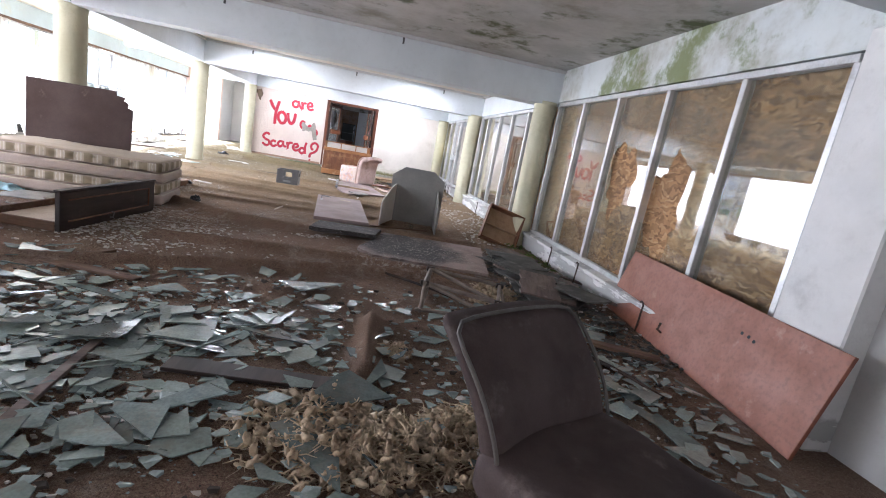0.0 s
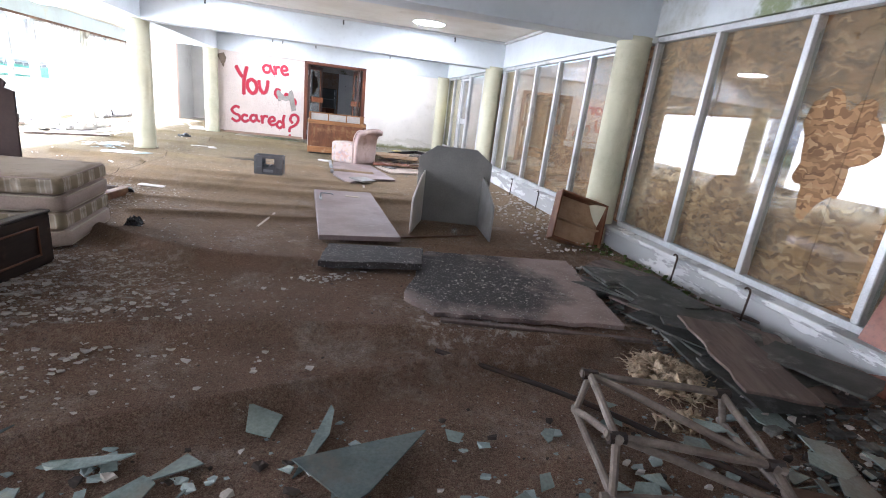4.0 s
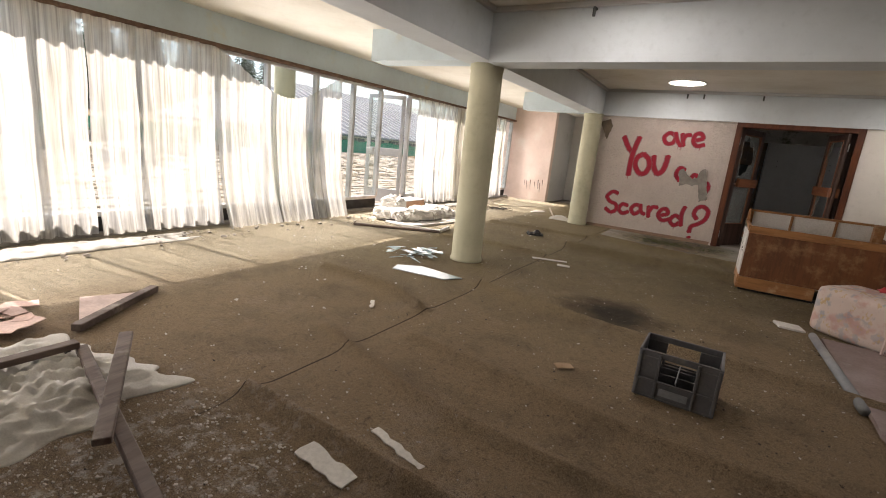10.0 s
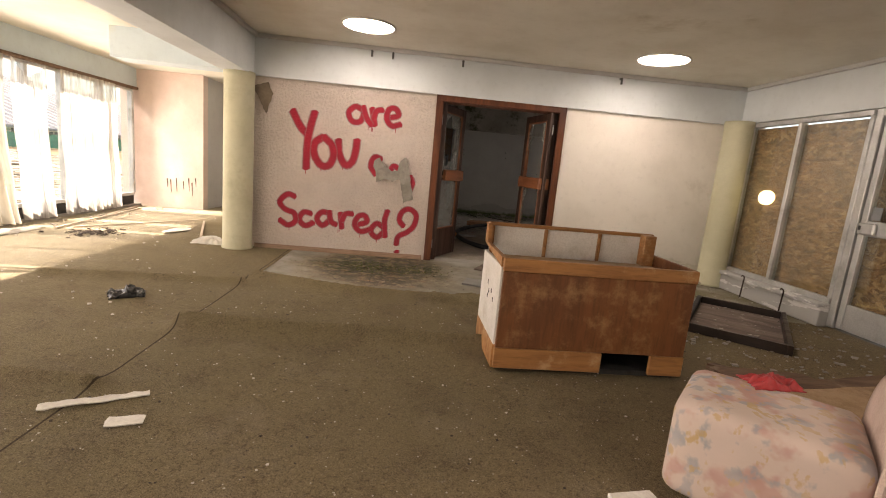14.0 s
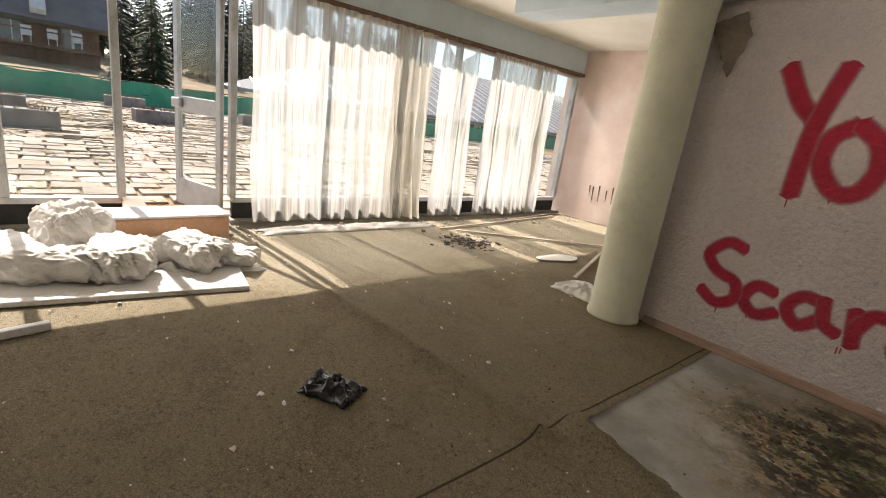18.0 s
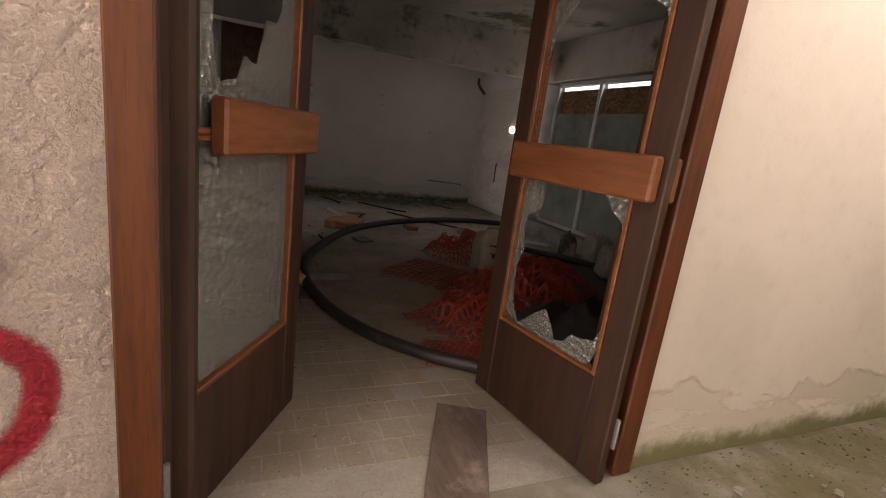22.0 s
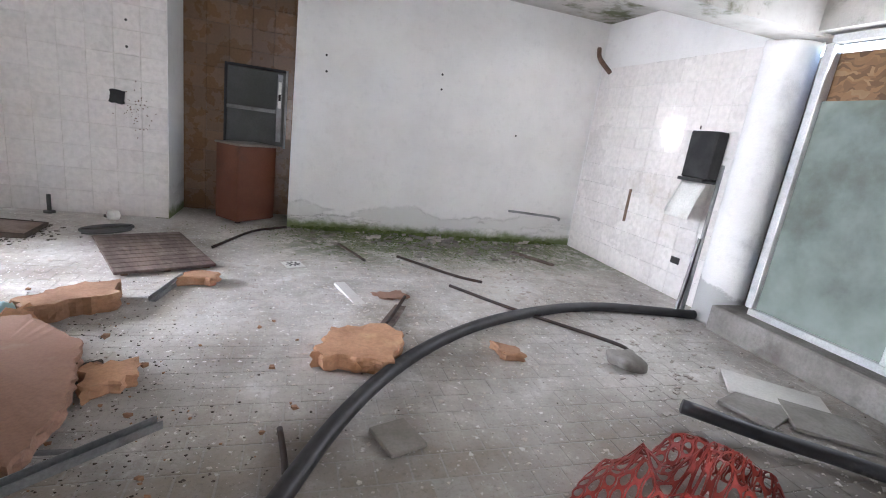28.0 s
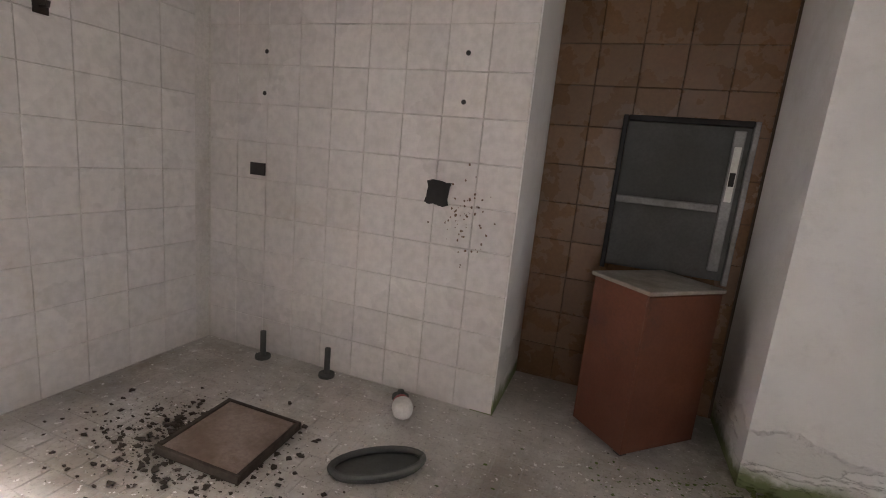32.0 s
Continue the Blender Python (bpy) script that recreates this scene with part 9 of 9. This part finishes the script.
crumbs("moss_tufts", 500, lambda r: (r.uniform(0.2, 2.4), 16.19 - abs(r.gauss(0, 0.25))), 0.003, 0.010, MOSS, "moss at the foot of the hall wall", 90, 0.4, 0.0)


# ---- outside ----
GROUND = plain("dry_grass_ground", (0.24, 0.165, 0.085), (0.15, 0.10, 0.05), 0.6, 25, 0.95, 0.4, dirt_or_shade=(0.36, 0.23, 0.07), dirt_scale=0.5, dirt_amount=0.7)
PAVER = plain("weathered_paving_slab", (0.42, 0.36, 0.30), (0.31, 0.26, 0.21), 1.3, 40, 0.9, 0.3, dirt_or_shade=(0.24, 0.17, 0.08), dirt_scale=1.6, dirt_amount=0.7, vary=0.18)
DRYMOSS = plain("dry_moss", (0.27, 0.18, 0.075), (0.17, 0.11, 0.05), 5, 60, 0.95, 0.6)
NETGREEN = plain("green_fence_net", (0.035, 0.30, 0.17), (0.03, 0.24, 0.14), 2, 30, 0.7)
NETORANGE = plain("orange_fence_net", (0.62, 0.13, 0.05), (0.52, 0.10, 0.04), 2, 30, 0.7)
FENCEPOST = plain("green_fence_post", (0.02, 0.11, 0.065), None, 3, 40, 0.6)
SLATE_ROOF = plain("dark_roof_sheet", (0.15, 0.145, 0.15), (0.11, 0.105, 0.11), 1.2, 20, 0.7, 0.2)
SEAM_ROOF = plain("grey_metal_roof", (0.30, 0.29, 0.30), (0.24, 0.23, 0.235), 0.8, 20, 0.5, 0.1, metal=0.3)
CHALET = wood("brown_chalet_boards", (0.16, 0.085, 0.045), (0.10, 0.05, 0.03), 0.7, (1, 1, 0.2), 3)
NEEDLES = plain("dark_conifer_needles", (0.045, 0.075, 0.032), (0.026, 0.045, 0.020), 2.2, 20, 0.8, 0.2, vary=0.3)
BARK = plain("conifer_bark", (0.075, 0.05, 0.035), None, 6, 40, 0.9, 0.4)
DARKGLASS = plain("dark_window_glass", (0.10, 0.12, 0.14), (0.16, 0.18, 0.20), 2, 20, 0.12)


def rise(x):
    return min(0.6, max(0.0, (-x - 7.0) * 0.018)) + min(3.0, max(0.0, (-x - 28) * 0.06)) - 0.05


def terrace():
    """Ground outside, one sheet from the terrace to the horizon."""
    xs = [*np.linspace(-900, -90, 8), *np.linspace(-80, -7.0, 60), 3.2, 40, 900]
    ys = [*np.linspace(-900, -60, 6), *np.linspace(-50, 70, 30), *np.linspace(100, 900, 6)]
    V = [(x, y, (rise(x) if x < 0 else -0.3) + (0.08 * wobble((x * 0.3, y * 0.3, 2)) if -80 < x < -23 else 0)) for x in xs for y in ys]
    n = len(ys)
    F = [(i * n + j, (i + 1) * n + j, (i + 1) * n + j + 1, i * n + j + 1) for i in range(len(xs) - 1) for j in range(n - 1) if not (xs[i] >= -7.01 and xs[i + 1] <= 3.21 and -20 < ys[j] < 40)]
    me = bpy.data.meshes.new("ground")
    me.from_pydata(V, [], F)
    me.materials.append(GROUND)
    return tagged(new("ground", me), "dry grassy ground beyond the terrace", kind="structure")


ground = terrace()


def pavers():
    """Uneven slabs of the terrace; those by the door are parts, the rest one mesh."""
    r = random.Random(17)
    a, b, h = 0.30, 0.46, 0.05
    bm = box(-a / 2, a / 2, -b / 2, b / 2, 0, h, 0.008)
    me = mesh_of("paving_slab", bm, PAVER)
    V, F, count = [], [], 0
    for i in range(46):
        x = -7.2 - i * 0.325
        for j in range(66):
            y = 1.0 + j * 0.49 + (0.245 if i % 2 else 0.0) + 0.02 * r.uniform(-1, 1)
            if r.random() < 0.05:
                continue
            z = rise(x) - 0.02 + r.uniform(-0.008, 0.012)
            if -9.6 < x and 9.5 < y < 16.5 or count < 300 and -11.5 < x and 12.5 < y < 15.5:
                if count < 300:
                    ob = new("paving_slab", me)
                    ob.parent = ground
                    ob.matrix_local = pose(x, y, z, r.gauss(0, 1.2), r.gauss(0, 1.5), r.gauss(0, 1.5))
                    count += 1
                    continue
            q, t = len(V), r.gauss(0, 0.015)
            for zz in (0, h):
                for dx, dy in ((-a / 2, -b / 2), (a / 2, -b / 2), (a / 2, b / 2), (-a / 2, b / 2)):
                    V.append((x + dx, y + dy, z + zz + t * dx * 4))
            F += [(q + 4, q + 5, q + 6, q + 7), *((q + k, q + (k + 1) % 4, q + 4 + (k + 1) % 4, q + 4 + k) for k in range(4))]
    me = bpy.data.meshes.new("paving_slabs")
    me.from_pydata(V, [], F)
    me.materials.append(PAVER)
    ob = new("paving_slabs", me)
    ob.parent = ground
    tagged(ob, "uneven pale paving slabs with mossy joints", kind="stuff")


pavers()


def tufts(n, where, lo, hi, seed):
    r = random.Random(seed)
    V, F = [], []
    for _ in range(n):
        x, y = where(r)
        s, a = r.uniform(lo, hi), r.uniform(0, 6.28)
        z, b = rise(x) + 0.02, len(V)
        for k in range(3):
            c = a + k * 2.1
            V += [(x, y, z), (x + s * 0.5 * math.cos(c), y + s * 0.5 * math.sin(c), z + s * 0.16), (x + s * math.cos(c + 0.5), y + s * math.sin(c + 0.5), z + 0.02)]
            F.append((b + 3 * k, b + 3 * k + 1, b + 3 * k + 2))
    me = bpy.data.meshes.new("terrace_weeds")
    me.from_pydata(V, [], F)
    me.materials.append(DRYMOSS)
    tagged(new("terrace_weeds", me), "dry brown weeds and moss between the slabs", kind="stuff")


tufts(7000, lambda r: (-7.2 - 0.325 * (r.randint(0, 44) + 0.5), r.uniform(1, 33)), 0.03, 0.11, 1)
tufts(2600, lambda r: (r.uniform(-21.5, -7.2), 1.0 + 0.245 * (2 * r.randint(0, 64) + 1) + r.gauss(0, 0.04)), 0.03, 0.12, 2)
tufts(3500, lambda r: (r.gauss(-15, 2.5), r.gauss(15, 4)), 0.05, 0.16, 3)

for x, y, a in ((-13.6, 12.7, 2), (-21.0, 15.1, -3), (-16.4, 15.3, 4), (-16.8, 12.2, 0), (-15.0, 8.4, 3), (-18.5, 18.5, 0), (-14.0, 4.5, 5)):
    t = thing("planter", pose(x, y, rise(x), 0, 0, a), "grey concrete planter with dead plants on the terrace", "planter", "planters on the terrace")
    part("trough", box(-0.25, 0.25, -0.55, 0.55, 0, 0.34, 0.02), CONCRETE, t)
    r = random.Random(int(x * 7 + y))
    bm = bmesh.new()
    for k in range(60):
        px, py = r.uniform(-0.22, 0.22), r.uniform(-0.5, 0.5)
        rod([(px, py, 0.34), (px + r.uniform(-0.08, 0.08), py + r.uniform(-0.08, 0.08), 0.34 + r.uniform(0.03, 0.12))], 0.01, 4, bm, taper=0.3)
    part("dead_plants", bm, DRYMOSS, t)

# fence with net
fence = thing("fence", pose(-22.0, 0, rise(-22)), "net fence with posts along the terrace edge", "fence")
for k in range(32):
    part("post", rod([(0, -16 + 2 * k, -0.1), (0, -16 + 2 * k, 0.85)], 0.03, 8), FENCEPOST, fence)
for z in (0.42, 0.8):
    part("rail", rod([(0.02, -16, z), (0.02, 46, z)], 0.02, 6), FENCEPOST, fence)
part("net", sheet(8, 140, lambda u, v: (0.05 + 0.03 * math.sin(v * 190), 5.4 + v * 40.6, 0.04 + 0.74 * u + 0.05 * math.sin(v * 130) * u), 0.01), NETGREEN, fence, "green net")
part("net", sheet(8, 70, lambda u, v: (0.05 + 0.03 * math.sin(v * 100), -16 + v * 21.3, 0.04 + 0.74 * u + 0.05 * math.sin(v * 70) * u), 0.01), NETORANGE, fence, "orange net")

# chalet hotel with steep roof, behind the fence
t = thing("chalet", pose(-42, 3.0, rise(-42)), "large brown chalet with a steep dark roof and balcony", "building")
part("wall", box(-8, 0, -20, 13.2, -0.5, 2.4), CHALET, t)
roof = prism([(0.9, 2.35), (-7.5, 12.5), (-8.0, 12.5), (0.4, 2.1)], -20.6, 13.8)
roof.transform(Matrix(((1, 0, 0, 0), (0, 0, 1, 0), (0, 1, 0, 0), (0, 0, 0, 1))))
bmesh.ops.recalc_face_normals(roof, faces=roof.faces[:])
roof_part = part("roof", roof, SLATE_ROOF, t)
for y in (-16, -10.5, -5, 0.5, 5.2, 9.9):
    fl = prism([(0.85, 2.62), (-6.9, 12.0), (-6.6, 12.2), (1.0, 2.9)], y, y + 0.75)
    fl.transform(Matrix(((1, 0, 0, 0), (0, 0, 1, 0), (0, 1, 0, 0), (0, 0, 0, 1))))
    bmesh.ops.recalc_face_normals(fl, faces=fl.faces[:])
    part("roof_strip", fl, WHITEBOARD, roof_part, "white ribbed strip")
part("balcony_floor", box(0, 1.6, -20, 13.2, 0.75, 0.95), CHALET, t)
part("balcony_rail", box(1.5, 1.56, -20, 13.2, 1.62, 1.7), CHALET, t)
for k in range(24):
    y = -19.5 + 1.4 * k
    part("balcony_post", box(1.5, 1.56, y, y + 0.06, 0.95, 1.62), CHALET, t)
    if k % 2 == 0:
        w = part("window", box(0.0, 0.06, y, y + 1.0, 0.98, 2.15), DARKGLASS, t)
        part("window_frame", box(0.06, 0.1, y + 0.47, y + 0.53, 0.98, 2.15), WHITEBOARD, w)
for y in (9.4, 10.6, 11.8, -3, -1.5):
    c = part("balcony_chair", box(0.7, 1.2, y, y + 0.5, 1.32, 1.42, 0.02), WHITE, t, "white plastic chair")
    part("chair_back", box(0.68, 0.74, y, y + 0.5, 1.42, 1.9, 0.02), WHITE, c)
    for dx, dy in ((0.74, 0.04), (1.14, 0.04), (0.74, 0.44), (1.14, 0.44)):
        part("chair_leg", box(dx - 0.02, dx + 0.02, y + dy - 0.02, y + dy + 0.02, 0.95, 1.32), WHITE, c)

# low building with seamed roof
t = thing("annex", pose(-25.5, 34, rise(-25)), "low building with a grey standing-seam roof", "building")
part("wall", box(-14, 0, -8.5, 22, -0.5, 1.0), OFFWHITE, t)
for k in range(3):
    # each tier of the roof starts later than the one below, so that its end runs up as a hip
    x0, z0, x1, z1 = 1.2 - 5.0 * k, 1.1 + 1.35 * k, -4.2 - 5.0 * k, 3.1 + 1.25 * k
    ya, yb, ye = -15.2 + 7.0 * k, -8.2 + 7.0 * k, 24.0
    V = [(x0, ya, z0), (x0, ye, z0), (x1, ye, z1), (x1, yb, z1)]
    V += [(x, y, z - 0.15) for x, y, z in V]
    bm = bmesh.new()
    q = [bm.verts.new(p) for p in V]
    for f in ((0, 1, 2, 3), (7, 6, 5, 4), (0, 4, 5, 1), (1, 5, 6, 2), (2, 6, 7, 3), (3, 7, 4, 0)):
        bm.faces.new([q[c] for c in f])
    bmesh.ops.recalc_face_normals(bm, faces=bm.faces[:])
    rp = part("roof", bm, SEAM_ROOF, t)
    for j in range(1, 46):
        y = ya + 0.85 * j
        f = min(1.0, (y - ya) / (yb - ya))
        part("seam", rod([(x0, y, z0 + 0.03), (x0 + (x1 - x0) * f, y, z0 + (z1 - z0) * f + 0.03)], 0.045, 4), WHITEBOARD, rp)
for k in range(12):
    y = -8.0 + 2.4 * k
    w = part("window", box(0.0, 0.06, y, y + 1.7, 0.2, 0.9), DARKGLASS, t)
    part("window_frame", box(0.06, 0.09, y + 0.82, y + 0.88, 0.2, 0.9), WHITEBOARD, w)
part("chimney", box(-5.2, -4.6, -9, -8.4, 3.2, 4.6), SLATE_ROOF, t)

# porch columns just outside the glazing
for k, y in enumerate((2.2, 11.75)):
    column(f"porch_column_{k}", -7.15, y, 0.15, 2.5, COLUMN, "round cream column outside the window")


# conifers
def conifer(h, seed):
    r = random.Random(seed)
    t = thing("conifer", pose(0, 0, -60), "tall dark green conifer behind the roofs", "tree", "conifers behind the buildings")
    part("trunk", rod([(0, 0, 0), (0.05, 0, h * 0.5), (0, 0.04, h)], h * 0.018, 8, taper=0.12), BARK, t)
    bm, V, F = bmesh.new(), [], []
    n = int(h * 13)
    for k in range(n):
        f = k / n
        z = h * (0.12 + 0.87 * f)
        L = h * 0.21 * (1 - f) ** 0.8 * r.uniform(0.65, 1.2) + 0.12
        a = k * 2.4 + r.uniform(-0.4, 0.4)
        for j in range(int(5 + 9 * (1 - f))):
            q = (j + 1) / int(5 + 9 * (1 - f))
            x, y, zz = L * q * math.cos(a), L * q * math.sin(a), z - L * 0.28 * q * q
            s = 0.16 + 0.30 * L * (1 - 0.5 * q) * r.uniform(0.6, 1.2)
            for side in (-1, 1):
                b = a + side * r.uniform(0.6, 1.3)
                c = len(V)
                V += [(x, y, zz), (x + s * math.cos(b), y + s * math.sin(b), zz - s * 0.35), (x + s * 0.7 * math.cos(b - side * 0.7), y + s * 0.7 * math.sin(b - side * 0.7), zz + 0.05)]
                F.append((c, c + 1, c + 2))
    me = bpy.data.meshes.new("crown")
    me.from_pydata(V, [], F)
    me.materials.append(NEEDLES)
    ob = new("crown", me)
    ob.parent = t
    return t


PROTO = [conifer(h, s) for h, s in ((11, 1), (14, 2), (9, 3))]
r = random.Random(12)
TREES = [(-50 - r.uniform(0, 26), 15 + r.uniform(0, 34)) for _ in range(46)] + [(-64 - r.uniform(0, 10), -26 + r.uniform(0, 44)) for _ in range(20)] + [(-31, 16.2), (-30.5, 17.4), (-47, 20), (-45, 23.5)]
for k, (x, y) in enumerate(TREES):
    s = r.uniform(0.6, 0.9) if x < -40 else r.uniform(0.36, 0.42)
    m = pose(x, y, rise(x) - 0.1, 0, 0, r.uniform(0, 360)) @ Matrix.Diagonal((s, s, s, 1))
    if k < 3:
        PROTO[k].matrix_world = m
    else:
        q = copy_thing(PROTO[k % 3], Matrix.Identity(4))
        q.matrix_world = m


# ---- tiles ----
def wall_tiles(parent, mat, origin, du, dv, nu, nv, pitch, normal, skip=None, thick=0.004, gap=0.0016):
    """Tiles as parts of a wall: du and dv run along it, normal points into the room."""
    o, du, dv, nn = Vector(origin), Vector(du), Vector(dv), Vector(normal)
    bm = bmesh.new()
    a, c = pitch - gap, 0.0025
    lo = [(0, 0), (a, 0), (a, a), (0, a)]
    hi = [(c, c), (a - c, c), (a - c, a - c), (c, a - c)]
    vl = [bm.verts.new(du * p + dv * q) for p, q in lo]
    vh = [bm.verts.new(du * p + dv * q + nn * thick) for p, q in hi]
    bm.faces.new(vh)
    for k in range(4):
        bm.faces.new((vl[k], vl[(k + 1) % 4], vh[(k + 1) % 4], vh[k]))
    bmesh.ops.recalc_face_normals(bm, faces=bm.faces[:])
    if bm.faces[0].normal.dot(nn) < 0:
        bmesh.ops.reverse_faces(bm, faces=bm.faces[:])
    me = mesh_of("tile", bm, mat)
    for i in range(nu):
        for j in range(nv):
            if skip and skip(i, j):
                continue
            ob = new("tile", me)
            ob.parent = parent
            ob.location = o + du * (pitch * i) + dv * (pitch * j)


byname = bpy.data.objects
P = 0.2125
wall_tiles(byname["wall_kitchen_north_tiled"], TILE_WHITE, (-3.49, KY + 0.007, 0.005), (1, 0, 0), (0, 0, 1), 9, 10, 0.2095, (0, -1, 0))
wall_tiles(byname["wall_kitchen_west_tiled"], TILE_WHITE, (KX0 - 0.007, 22.035, 0.005), (0, 1, 0), (0, 0, 1), 6, 10, P, (1, 0, 0))
wall_tiles(byname["wall_alcove_back"], TILE_BROWN, (-1.60, 24.007, 0.0), (1, 0, 0), (0, 0, 1), 5, 12, 0.2175, (0, -1, 0))
wall_tiles(byname["wall_kitchen_east"], TILE_WHITE, (KX1 - 0.001, 21.25, 0.005), (0, 1, 0), (0, 0, 1), 10, 10, P, (-1, 0, 0), thick=0.004, gap=0.002)
wall_tiles(byname["wall_kitchen_west"], TILE_WHITE, (KX0 + 0.001, 16.5, 0.3), (0, 1, 0), (0, 0, 1), 20, 8, P, (1, 0, 0), thick=0.004, gap=0.002)


def floor_tiles():
    """Small floor tiles in running bond; those by the door are parts, the rest one mesh."""
    p, g, h = 0.128, 0.003, 0.0012
    bm = bmesh.new()
    a = p - g
    vl = [bm.verts.new((x, y, -0.004)) for x, y in ((0, 0), (a, 0), (a, a), (0, a))]
    vh = [bm.verts.new((x, y, h)) for x, y in ((0.003, 0.003), (a - 0.003, 0.003), (a - 0.003, a - 0.003), (0.003, a - 0.003))]
    bm.faces.new(vh)
    for k in range(4):
        bm.faces.new((vl[k], vl[(k + 1) % 4], vh[(k + 1) % 4], vh[k]))
    me = mesh_of("tile", bm, TILE_FLOOR)
    r = random.Random(6)
    V, F, count, floor = [], [], 0, byname["floor_kitchen"]
    for j in range(int((23.38 - 16.42) / p)):
        for i in range(int(6.4 / p)):
            x, y = -3.48 + i * p + (p / 2 if j % 2 else 0), 16.44 + j * p
            z = r.uniform(-0.0006, 0.0005)
            if r.random() < 0.015:
                continue
            if -1.1 < x < 1.1 and 16.9 < y < 19.2 and count < 300:
                ob = new("tile", me)
                ob.parent, ob.location = floor, (x, y, z)
                count += 1
            else:
                b = len(V)
                V += [(x, y, -0.004), (x + a, y, -0.004), (x + a, y + a, -0.004), (x, y + a, -0.004), (x + 0.003, y + 0.003, z + h), (x + a - 0.003, y + 0.003, z + h), (x + a - 0.003, y + a - 0.003, z + h), (x + 0.003, y + a - 0.003, z + h)]
                F += [(b + 4, b + 5, b + 6, b + 7), *((b + k, b + (k + 1) % 4, b + 4 + (k + 1) % 4, b + 4 + k) for k in range(4))]
    me = bpy.data.meshes.new("floor_tiles")
    me.from_pydata(V, [], F)
    me.materials.append(TILE_FLOOR_REST)
    ob = new("floor_tiles", me)
    ob.parent = floor
    tagged(ob, "dusty floor tiles", kind="stuff")


TILE_FLOOR_REST = TILE_FLOOR
floor_tiles()
